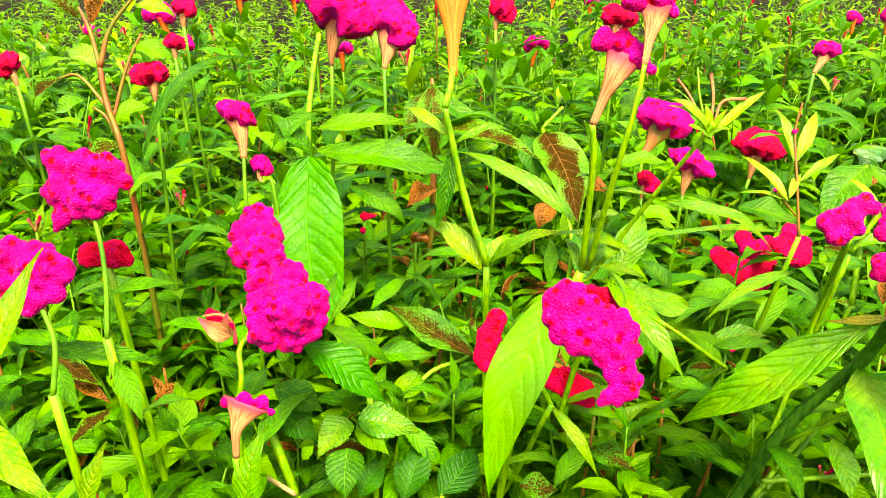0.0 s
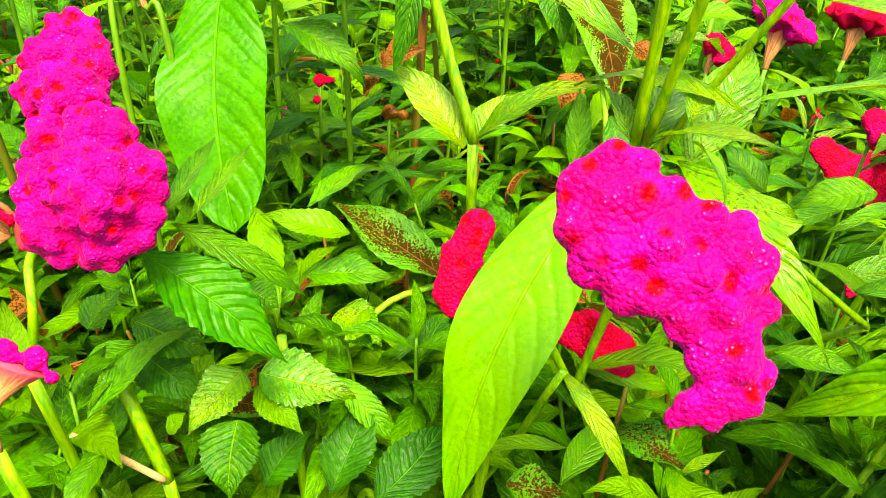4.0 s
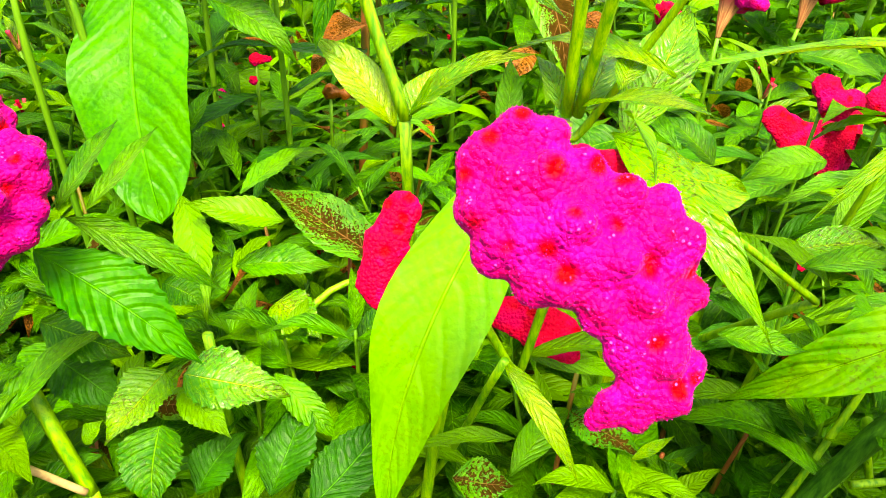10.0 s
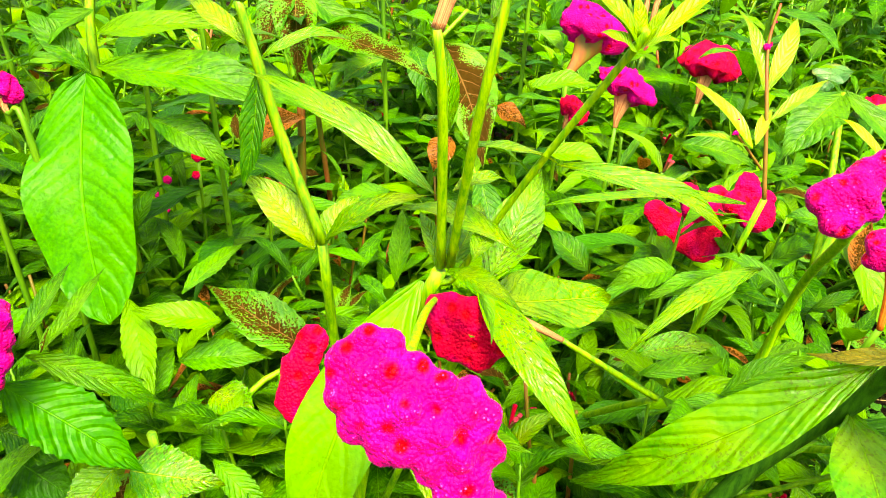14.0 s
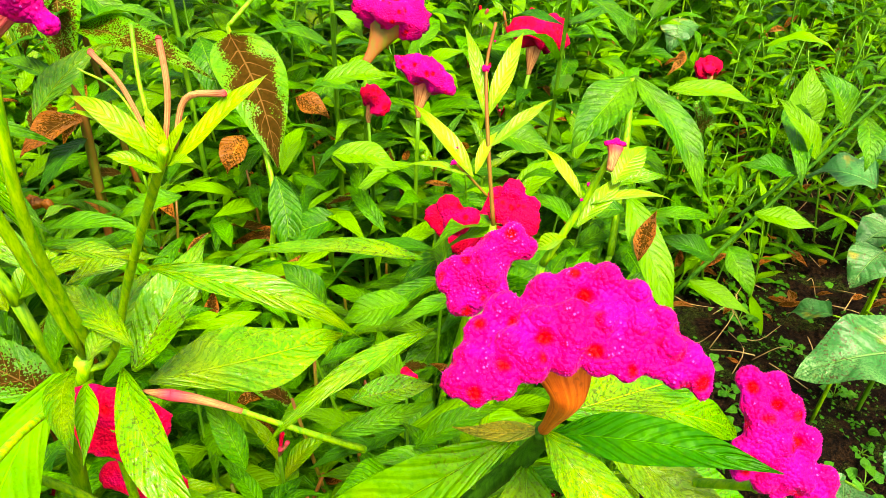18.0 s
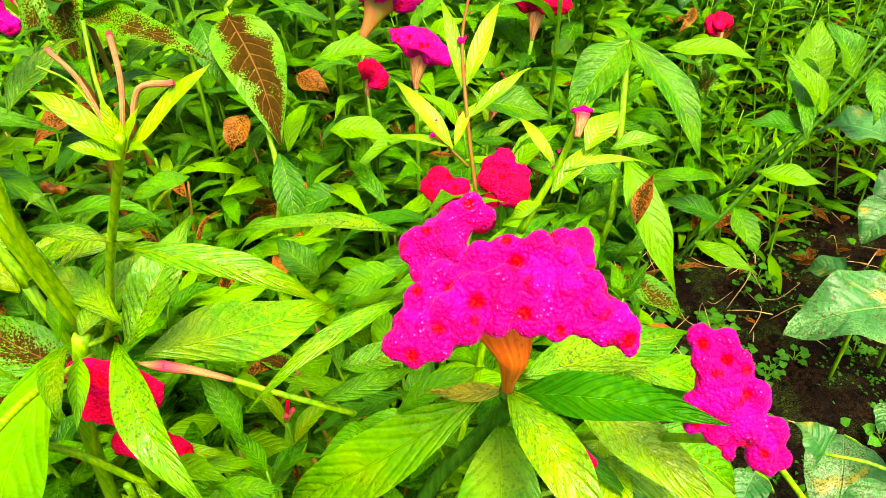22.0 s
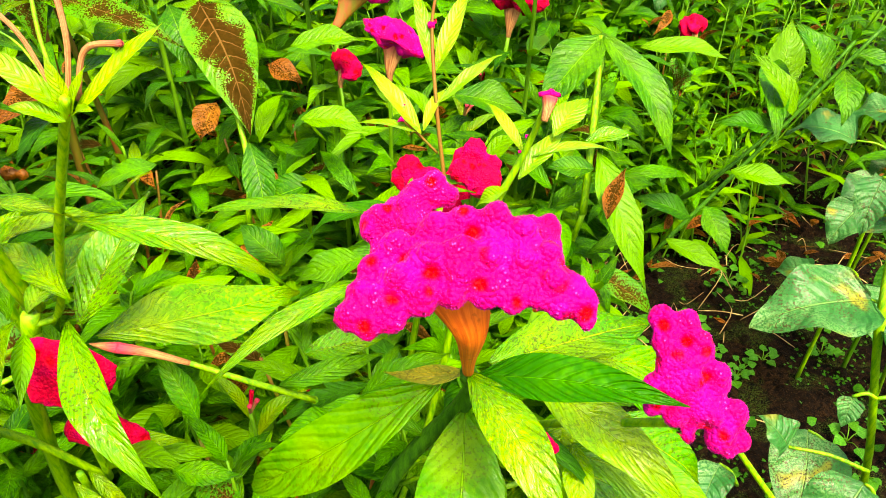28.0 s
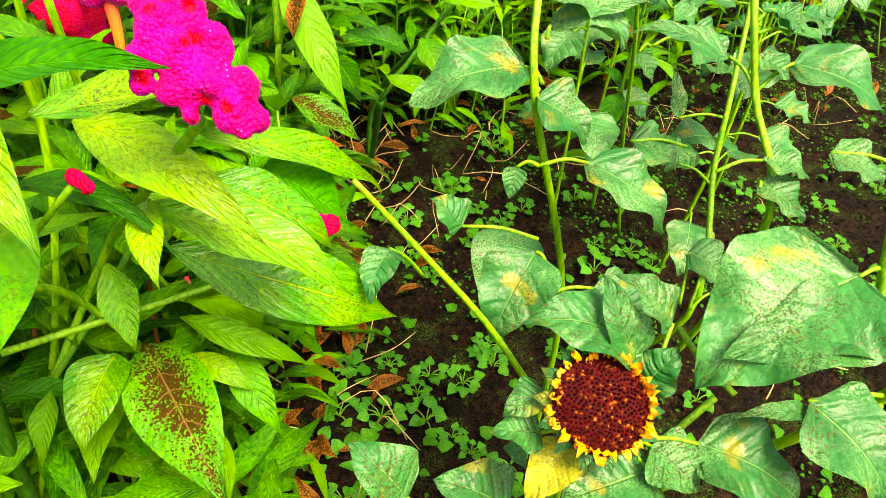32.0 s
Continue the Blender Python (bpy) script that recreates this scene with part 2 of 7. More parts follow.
def neck_material(name, low, high, rim):
    """Fleshy neck under a crest: fine streaks run up it, and it takes the crest's colour where it flares."""
    n = Nodes(name)
    place = n.coords("Object")
    uv = n.add("ShaderNodeSeparateXYZ", Vector=n.coords("UV"))
    weave = n.add("ShaderNodeCombineXYZ")
    n.put(weave.inputs[0], n.math("MULTIPLY", uv.outputs[0], 34.0))
    n.put(weave.inputs[1], n.math("MULTIPLY", uv.outputs[1], 2.0))
    streak = n.noise(1.0, 3, weave.outputs[0]).outputs[0]
    spot = n.noise(260, 3, place).outputs[0]
    colour = n.mix(n.step(streak, 0.38, 0.62), low, high)
    colour = n.mix(n.math("MULTIPLY", n.step(spot, 0.58, 0.7), 0.4), colour, tuple(0.4 * c for c in low))
    share = n.math("ADD", uv.outputs[1], n.math("MULTIPLY", n.math("SUBTRACT", streak, 0.5), 0.6))
    colour = n.mix(n.step(share, 0.45, 1.0), colour, rim)
    n.put(n.bsdf.inputs["Base Color"], colour)
    n.put(n.bsdf.inputs["Roughness"], 0.6)
    n.put(n.bsdf.inputs["Specular IOR Level"], 0.25)
    n.bump(n.math("ADD", streak, n.math("MULTIPLY", spot, 0.5)), 0.7, 0.0015)
    return n.mat


def soil_material():
    """Damp crumbly soil: hollows with near-black shade put into their colour, lighter dry crumbs and a green film of
    algae in patches.
    """
    n = Nodes("damp soil")
    place = n.coords("Object")
    broad, crumb = n.noise(9, 3, place).outputs[0], n.noise(95, 4, place).outputs[0]
    fine = n.noise(420, 3, place).outputs[0]
    lump = n.noise(60, coords=place, kind="ShaderNodeTexVoronoi").outputs["Distance"]
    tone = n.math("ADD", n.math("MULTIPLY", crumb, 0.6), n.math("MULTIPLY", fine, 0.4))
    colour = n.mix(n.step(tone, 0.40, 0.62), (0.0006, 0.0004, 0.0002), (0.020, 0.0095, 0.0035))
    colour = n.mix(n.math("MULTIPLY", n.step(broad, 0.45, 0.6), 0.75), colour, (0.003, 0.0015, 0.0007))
    film = n.math("MULTIPLY", n.step(n.noise(13, 3, place).outputs[0], 0.5, 0.62), n.step(fine, 0.48, 0.6))
    colour = n.mix(n.math("MULTIPLY", film, 0.7), colour, (0.035, 0.085, 0.008))
    colour = n.mix(n.math("MULTIPLY", n.step(fine, 0.58, 0.66), 0.5), colour, (0.07, 0.035, 0.013))
    n.put(n.bsdf.inputs["Base Color"], colour)
    n.put(n.bsdf.inputs["Roughness"], 0.8)
    n.put(n.bsdf.inputs["Specular IOR Level"], 0.06)
    n.bump(n.math("ADD", n.math("SUBTRACT", crumb, n.math("MULTIPLY", lump, 0.6)), n.math("MULTIPLY", fine, 0.35)), 1.0, 0.02)
    return n.mat


def floret_material():
    n = Nodes("dark florets")
    chance = n.add("ShaderNodeNewGeometry").outputs["Random Per Island"]
    n.put(n.bsdf.inputs["Base Color"], n.mix(n.step(chance, 0.8, 0.88), n.mix(chance, (0.015, 0.0, 0.0), (0.10, 0.001, 0.002)), (0.45, 0.12, 0.01)))
    n.put(n.bsdf.inputs["Roughness"], 0.6)
    n.put(n.bsdf.inputs["Specular IOR Level"], 0.1)
    return n.mat


M = {
    "leaf": leaf_material("celosia leaf", (0.009, 0.11, 0.0008), (0.078, 0.33, 0.001), (0.14, 0.44, 0.006), specks=0.3, relief=1.0, gloss=0.2, young_light=0.35),
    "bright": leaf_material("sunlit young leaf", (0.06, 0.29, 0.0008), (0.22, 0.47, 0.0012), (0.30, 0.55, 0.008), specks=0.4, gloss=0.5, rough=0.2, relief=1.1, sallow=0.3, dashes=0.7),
    "tender": leaf_material("yellow-green top leaf", (0.11, 0.34, 0.0008), (0.26, 0.48, 0.001), (0.34, 0.54, 0.006), specks=0.3, gloss=0.4, rough=0.35, sallow=0.1, dashes=0.1, relief=0.7),
    "mid": leaf_material("broad green leaf", (0.009, 0.14, 0.0008), (0.045, 0.27, 0.001), (0.06, 0.36, 0.004), specks=0.15, gloss=0.12, dashes=0.0, relief=1.0, sallow=0.12, quilt=0.5),
    "lime": leaf_material("smooth lime leaf", (0.06, 0.30, 0.0008), (0.11, 0.37, 0.001), (0.17, 0.44, 0.005), specks=0.2, relief=0.8, sallow=0.15, dashes=0.0, quilt=0.3),
    "mottled": leaf_material("green leaf with yellow patches", (0.02, 0.18, 0.0008), (0.10, 0.32, 0.001), (0.16, 0.42, 0.005), specks=0.5, gloss=0.3, rough=0.28, relief=1.0, sallow=0.5, dashes=0.12, quilt=0.35),
    "brown": leaf_material("leaf dried dark brown", (0.03, 0.18, 0.001), (0.10, 0.32, 0.002), (0.16, 0.12, 0.01), brown=0.62),
    "shoot": plain_material("upright stem", (0.04, 0.22, 0.002), (0.24, 0.44, 0.005), 380, 0.45, 0.5, 0.0008, (1, 1, 0.12)),
    "dark": leaf_material("old deep green leaf", (0.006, 0.075, 0.001), (0.028, 0.19, 0.0012), (0.06, 0.3, 0.008), gloss=0.15),
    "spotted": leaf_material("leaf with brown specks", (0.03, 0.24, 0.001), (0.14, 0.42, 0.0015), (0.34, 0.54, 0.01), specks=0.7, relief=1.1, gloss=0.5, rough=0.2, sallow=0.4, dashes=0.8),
    "dry": leaf_material("leaf half dried to brown", (0.02, 0.18, 0.001), (0.09, 0.33, 0.002), (0.2, 0.3, 0.01), brown=0.5),
    "rust": leaf_material("withered rust leaf", (0.16, 0.05, 0.003), (0.36, 0.14, 0.008), (0.45, 0.25, 0.02), brown=0.35),
    "mass": leaf_material("undergrowth leaf", (0.005, 0.07, 0.001), (0.068, 0.32, 0.0012), (0.12, 0.42, 0.006), island=True, gloss=0.12, rough=0.33, sallow=0.2, young_light=0.5, dashes=0.6),
    # lighter copy of the undergrowth leaf: light on the far bed put into colour
    "young_light": leaf_material("lightened yellow-green far bed leaf", (0.018, 0.13, 0.0008), (0.16, 0.42, 0.0012), (0.18, 0.46, 0.006), island=True, gloss=0.12, sallow=0.3, young_light=0.8, dashes=0.6),
    "sun": leaf_material("sunflower leaf", (0.006, 0.115, 0.016), (0.026, 0.21, 0.034), (0.14, 0.36, 0.07), veins=6, rough=0.42, specks=0.95, mildew=0.3, gloss=0.45, sallow=0.0, dashes=0.35, relief=1.3),
    "weed": leaf_material("weed leaf", (0.012, 0.12, 0.003), (0.05, 0.27, 0.008), (0.10, 0.3, 0.02), island=True, veins=5, gloss=0.15),
    "weedleaf": leaf_material("round weed leaf", (0.015, 0.15, 0.004), (0.06, 0.30, 0.01), (0.12, 0.36, 0.03), veins=4),
    "magenta": crest_material("magenta crest", (0.50, 0.0, 0.13), (0.50, 0.0, 0.004), (0.62, 0.12, 0.75), 0.6),
    "rose": crest_material("rose-red crest", (0.50, 0.0, 0.045), (0.42, 0.0, 0.006), (0.7, 0.05, 0.3), 0.25),
    "fuzz": plain_material("crest hairs", (0.45, 0.0, 0.15), (0.58, 0.02, 0.42), 240, 0.7, 0.1, 0.0005, None, 0.1),
    "red": crest_material("red crest", (0.52, 0.0, 0.028), (0.40, 0.0, 0.006), (0.8, 0.05, 0.3), 0.2),
    "neck": neck_material("crest neck", (0.58, 0.10, 0.006), (0.78, 0.17, 0.012), (0.55, 0.03, 0.02)),
    "pale": neck_material("pale pink neck", (0.28, 0.09, 0.03), (0.50, 0.25, 0.09), (0.52, 0.03, 0.07)),
    "stem": plain_material("green stem", (0.035, 0.20, 0.002), (0.20, 0.40, 0.006), 340, 0.45, 0.5, 0.0008, (1, 1, 0.12)),
    "ruddy": plain_material("ruddy stem", (0.09, 0.13, 0.005), (0.22, 0.055, 0.012), 50, 0.5, 0.5, 0.0008, (1, 1, 0.15)),
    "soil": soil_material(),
    "petal": plain_material("sunflower petal", (0.55, 0.13, 0.001), (0.72, 0.33, 0.003), 90, 0.6),
    "disc": plain_material("sunflower disc", (0.015, 0.0, 0.0), (0.06, 0.001, 0.001), 300, 0.7, 0.6, 0.001, None, 0.1),
    "floret": floret_material(),
    "yellow": leaf_material("yellowed sunflower leaf", (0.25, 0.30, 0.02), (0.6, 0.5, 0.02), (0.6, 0.5, 0.1), veins=6, specks=0.5),
    "darkstem": plain_material("dark green stem", (0.008, 0.06, 0.004), (0.04, 0.16, 0.008), 300, 0.45, 0.4, 0.0008, (1, 1, 0.15), 0.1),
    "midstem": plain_material("bed stem", (0.03, 0.15, 0.002), (0.10, 0.27, 0.004), 60, 0.55, 0.4, 0.0008, (1, 1, 0.15)),
    "straw": plain_material("dry straw", (0.25, 0.14, 0.05), (0.5, 0.36, 0.14), 60, 0.7),
}


# ---- builders ----
def mesh(name, verts, faces, uvs=None, smooth=True):
    me = bpy.data.meshes.new(name)
    me.from_pydata([tuple(v) for v in verts], [], faces)
    if uvs is not None:
        layer = me.uv_layers.new(name="UVMap")
        where = np.zeros(len(me.loops), dtype=np.int32)
        me.loops.foreach_get("vertex_index", where)
        layer.data.foreach_set("uv", np.asarray(uvs, dtype=np.float32)[where].ravel())
    if smooth:
        me.polygons.foreach_set("use_smooth", [True] * len(me.polygons))
    return me


def part(name, me, material, parent=None, label=""):
    """One mesh object under a thing or a part."""
    ob = new(name, me)
    if material is not None and not me.materials:
        me.materials.append(material)
    if parent is not None:
        ob.parent = parent
    return tagged(ob, label)


def thing(name, base, label, category, group="", kind=""):
    ob = new(name)
    ob.empty_display_size = 0.02
    ob.location = base
    return tagged(ob, label, category, group, kind)


PROFILE = {
    "lance": lambda v: 0.06 * (1 - v) + math.sin(math.pi * v ** 0.85) ** 1.15 * (1 - 0.25 * v),
    "ovate": lambda v: 0.05 * (1 - v) + math.sin(math.pi * v ** 0.62) ** 0.95 * (1 - 0.12 * v),
    "oblong": lambda v: 0.03 * (1 - v) + math.sin(math.pi * min(1.0, v ** 0.95)) ** 0.55,
    "slim": lambda v: 0.08 * (1 - v) + 0.85 * math.sin(math.pi * v ** 0.9) ** 0.9,
    "heart": lambda v: 0.06 * (1 - v) + math.sin(math.pi * min(1.0, v ** 0.55)) ** 0.8 * (1 - 0.08 * v),
}


def blade(base, tip, width, up=(0, 0, 1), arch=0.1, fold=0.25, wave=0.06, shape="lance", seed=0, rows=16, cols=6, twist=0.0, teeth=0.0):
    """Vertices, faces and uvs of a leaf blade from its base to its tip, with the upper face towards up."""
    rnd = random.Random(seed)
    base, tip = Vector(base), Vector(tip)
    chord = tip - base
    length = chord.length
    ahead = chord / length
    up = Vector(up) - ahead * ahead.dot(Vector(up))
    up = up.normalized() if up.length > 1e-4 else ahead.orthogonal().normalized()
    form = PROFILE[shape]
    phase, beat, lean = rnd.uniform(0, 6.3), rnd.uniform(9, 15), rnd.uniform(-0.05, 0.05)
    verts, uvs, faces = [], [], []
    for i in range(rows + 1):
        v = i / rows
        turn = Matrix.Rotation(twist * v, 3, ahead)
        top, side = turn @ up, (turn @ ahead.cross(up))
        mid = base + ahead * (length * v) + up * (arch * length * 4 * v * (1 - v) * (0.75 + 0.5 * v)) + ahead.cross(up) * (lean * length * math.sin(math.pi * v))
        half = max(0.012, form(v) if v < 0.999 else 0.012) * width / 2
        for j in range(cols + 1):
            s = 2 * j / cols - 1
            edge = 1 + (teeth * (1 if i % 2 else -1) if abs(s) > 0.99 else 0)
            z = fold * abs(s) * half - 0.18 * fold * half * s * s + wave * width * math.sin(beat * v + phase + (1.3 if s > 0 else 0)) * s * s
            verts.append(mid + side * (s * half * edge) + top * z)
            uvs.append((j / cols, v))
    for i in range(rows):
        for j in range(cols):
            a = i * (cols + 1) + j
            faces.append((a, a + 1, a + cols + 2, a + cols + 1))
    return verts, faces, uvs


def leaf(parent, base, tip, width, kind="leaf", label="", name="leaf", **more):
    """A leaf in world coordinates as a part of a plant."""
    o = Vector(parent.location) if parent else Vector()
    more.setdefault("fold", 0.38)
    more.setdefault("seed", round(abs(base[0] * 971 + tip[2] * 577) * 100))
    verts, faces, uvs = blade(Vector(base) - o, Vector(tip) - o, width, **more)
    return part(name, mesh(name, verts, faces, uvs), M[kind], parent, label)


def spline(points, steps=6):
    """A smooth line through the points, and each sample's share of the way."""
    pts = [Vector(p) for p in points]
    if len(pts) == 2:
        return [pts[0].lerp(pts[1], k / steps) for k in range(steps + 1)]
    ext = [pts[0] * 2 - pts[1], *pts, pts[-1] * 2 - pts[-2]]
    line = []
    for a, b, c, d in zip(ext, ext[1:], ext[2:], ext[3:]):
        for k in range(steps):
            t = k / steps
            line.append(0.5 * ((2 * b) + (c - a) * t + (2 * a - 5 * b + 4 * c - d) * t * t + (3 * b - a - 3 * c + d) * t ** 3))
    return line + [pts[-1]]


def tube(points, r0, r1, sides=8, ribs=0.0, steps=6, nodes=0.0, flare=False, facing=(0, -1, 0)):
    """A tapered, slightly ribbed round stem along a smooth line."""
    line = spline(points, steps)
    verts, faces, uvs = [], [], []
    for i, p in enumerate(line):
        ahead = (line[min(i + 1, len(line) - 1)] - line[max(i - 1, 0)]).normalized()
        a = ahead.cross(Vector((0.31, 0.95, 0.05))).normalized()
        b = ahead.cross(a)
        k = i / (len(line) - 1)
        # a flaring neck is narrow for most of its length and flat across its facing
        if flare:
            k = 1 - (1 - k) ** 2.2 if r0 > r1 else k ** 2.2
        r = r0 + (r1 - r0) * k
        if nodes and i % steps == 0 and 0 < i < len(line) - 1:
            r *= 1 + nodes
        for j in range(sides):
            q = 2 * math.pi * j / sides
            rr = r * (1 + ribs * (1 if j % 2 else -1))
            off = a * (rr * math.cos(q)) + b * (rr * math.sin(q))
            if flare:
                thin = Vector(facing).normalized()
                off -= thin * (thin.dot(off) * 0.6)
            verts.append(p + off)
            uvs.append((j / sides, (r - min(r0, r1)) / max(abs(r1 - r0), 1e-5)))
    for i in range(len(line) - 1):
        for j in range(sides):
            k = (j + 1) % sides
            faces.append((i * sides + j, i * sides + k, (i + 1) * sides + k, (i + 1) * sides + j))
    faces.append(tuple(range(sides - 1, -1, -1)))
    faces.append(tuple(range((len(line) - 1) * sides, len(line) * sides)))
    return verts, faces, uvs


def stem(parent, points, r0, r1, kind="stem", name="stem", label="", **more):
    o = Vector(parent.location) if parent else Vector()
    verts, faces, uvs = tube([Vector(p) - o for p in points], r0, r1, **more)
    return part(name, mesh(name, verts, faces, uvs), M[kind], parent, label)


def fan(parent, lobes, facing, kind, seed, name="crest"):
    """A small cockscomb: a ruffled cap that overhangs its neck. Gives its middle, its upward line and its half width."""
    rnd = random.Random(seed)
    o = Vector(parent.location)
    out = Vector(facing).normalized()
    right = Vector((0, 0, 1)).cross(out).normalized()
    over = out.cross(right)
    flat = [((Vector(l[:3])).dot(right), (Vector(l[:3])).dot(over), l[3]) for l in lobes]
    a, z = flat[0], flat[-1]
    tilt = math.atan2(z[1] - a[1], z[0] - a[0]) if len(flat) > 1 else 0.0
    if abs(tilt) > math.pi / 2:
        tilt -= math.copysign(math.pi, tilt)
    tilt = max(-0.8, min(0.8, tilt))
    side, up = right * math.cos(tilt) + over * math.sin(tilt), over * math.cos(tilt) - right * math.sin(tilt)
    along = [(Vector(l[:3]).dot(side), Vector(l[:3]).dot(up), l[3]) for l in lobes]
    x0, x1 = min(x - r for x, y, r in along), max(x + r for x, y, r in along)
    y0, y1 = min(y - r for x, y, r in along), max(y + r for x, y, r in along)
    deep = sum(Vector(l[:3]).dot(out) for l in lobes) / len(lobes)
    wide, tall = (x1 - x0) / 2, (y1 - y0) / 2
    c = side * (x0 + x1) / 2 + up * (y0 + 0.35 * (y1 - y0)) + out * deep
    sides, rings = 44, 15
    p1, p2, p3 = (rnd.uniform(0, 6.3) for _ in range(3))
    verts, faces = [], []
    for i in range(rings):
        phi = -0.9 + (0.9 + 1.5708) * i / (rings - 1)
        for j in range(sides):
            q = 2 * math.pi * j / sides
            ruffle = 1 + 0.13 * math.sin(5 * q + p1) + 0.09 * math.sin(9 * q + p2)
            spread = max(0.0, math.cos(phi)) ** 0.7 if phi > 0 else 1 - 0.55 * (phi / 0.9) ** 2
            rise = tall * 1.3 * math.sin(phi) if phi > 0 else tall * 0.7 * math.sin(phi) * (1 + 0.5 * math.sin(4 * q + p3))
            bead = Vector((math.cos(q) * spread, math.sin(q) * spread, phi)) * 4.5 + Vector((seed, 0, 0))
            knob = 1 + 0.16 * noise.noise(bead) + 0.08 * noise.noise(bead * 2.6)
            rise *= 1 + (0.22 * math.sin(2 * q + p2) + 0.25 * math.sin(3 * q + p1) * math.cos(phi)) * (1 if phi > 0 else 0.4)
            verts.append(c - o + (side * (wide * spread * ruffle * math.cos(q)) + out * (0.6 * wide * spread * ruffle * math.sin(q)) + up * rise) * knob)
    for i in range(rings - 1):
        for j in range(sides):
            k = (j + 1) % sides
            faces.append((i * sides + j, i * sides + k, (i + 1) * sides + k, (i + 1) * sides + j))
    faces.append(tuple(range(sides - 1, -1, -1)))
    part(name, mesh(name, verts, faces), M[kind], parent)
    return c, up, wide


HAIRY = []
KNOBS = bpy.data.textures.new("knobs", "VORONOI")
KNOBS.noise_scale = 0.005
FOLDS = bpy.data.textures.new("folds", "CLOUDS")
FOLDS.noise_scale = 0.024


def ball(verts, faces, c, r, flat=1.0, axis=None, rings=7, sides=10):
    """A rough ball added to the lists."""
    first = len(verts)
    for i in range(rings + 1):
        for j in range(sides):
            a, b = math.pi * i / rings, 2 * math.pi * j / sides
            d = Vector((math.sin(a) * math.cos(b), math.sin(a) * math.sin(b), math.cos(a)))
            if axis is not None:
                d -= axis * (axis.dot(d) * (1 - flat))
            verts.append(c + d * r)
    for i in range(rings):
        for j in range(sides):
            k = (j + 1) % sides
            faces.append((first + i * sides + j, first + (i + 1) * sides + j, first + (i + 1) * sides + k, first + i * sides + k))


def crest(parent, lobes, flat=0.7, facing=(0, -1, 0), kind="magenta", voxel=0.0022, name="crest", knob=0.0085, label="", seed=1):
    """A cockscomb: lobes (x, y, z, radius) run together into one velvety body set with rounded knobs, thinner along the facing."""
    o = Vector(parent.location) if parent else Vector()
    rnd = random.Random(seed)
    axis = Vector(facing).normalized()
    verts, faces = [], []
    smooth_sort = kind == "red"
    bodies = [(Vector((x, y, z)) - o, r) for x, y, z, r in lobes]
    if smooth_sort:
        # one folded fan: the lobes run together, with a scalloped margin
        whole = list(bodies)
        for k, (c, r) in enumerate(whole):
            for other, reach in whole[k + 1:]:
                if (c - other).length < 1.7 * (r + reach):
                    bodies += [(c.lerp(other, w), 0.93 * (r + (reach - r) * w)) for w in (0.25, 0.5, 0.75)]
            for q in range(9):
                d = axis.orthogonal().normalized()
                d.rotate(Quaternion(axis, q * 0.698 + rnd.uniform(-0.2, 0.2)))
                bodies.append((c + d * r * 0.84 + axis * rnd.uniform(-0.2, 0.2) * r, r * rnd.uniform(0.16, 0.3)))
    for c, r in bodies:
        ball(verts, faces, c, r * (1.02 if smooth_sort else 0.86), flat * 0.8 if smooth_sort else flat, axis)
    # evenly spread pillows over the whole body
    seats = []
    size = min(knob * 0.78, 0.5 * max(r for c, r in bodies))
    for c, r in [] if smooth_sort else bodies:
        count = int(14 * (r / size) ** 2) + 6
        for k in range(count):
            z = 1 - 2 * (k + 0.5) / count
            q = k * 2.39996 + rnd.uniform(-0.3, 0.3)
            d = Vector((math.sqrt(1 - z * z) * math.cos(q), math.sqrt(1 - z * z) * math.sin(q), z))
            d -= axis * (axis.dot(d) * (1 - flat))
            at = c + d * max(0.35 * r, r - 0.85 * size)
            if any((at - other).length < 0.5 * reach for other, reach in bodies if other is not c):
                continue
            if any((at - seat).length < size * 1.7 for seat in seats):
                continue
            seats.append(at)
            ball(verts, faces, at, min(size, 0.6 * r) * rnd.uniform(0.85, 1.15), rings=6, sides=9)
    ob = part(name, mesh(name, verts, faces), M[kind], parent, label)
    ob.modifiers.new("join", "REMESH").voxel_size = voxel
    ob.modifiers["join"].use_smooth_shade = True
    soft = ob.modifiers.new("soft", "SMOOTH")
    soft.iterations, soft.factor = 2, 0.5
    a = ob.modifiers.new("knobs", "DISPLACE")
    a.texture, a.strength, a.mid_level = KNOBS, (-0.0007 if smooth_sort else -0.0005), 0.35
    b = ob.modifiers.new("folds", "DISPLACE")
    b.texture, b.strength, b.mid_level = FOLDS, (0.003 if smooth_sort else 0.002), 0.5
    if kind == "magenta" and sum(l[3] for l in lobes) > 0.06:
        HAIRY.append(ob)
    return ob


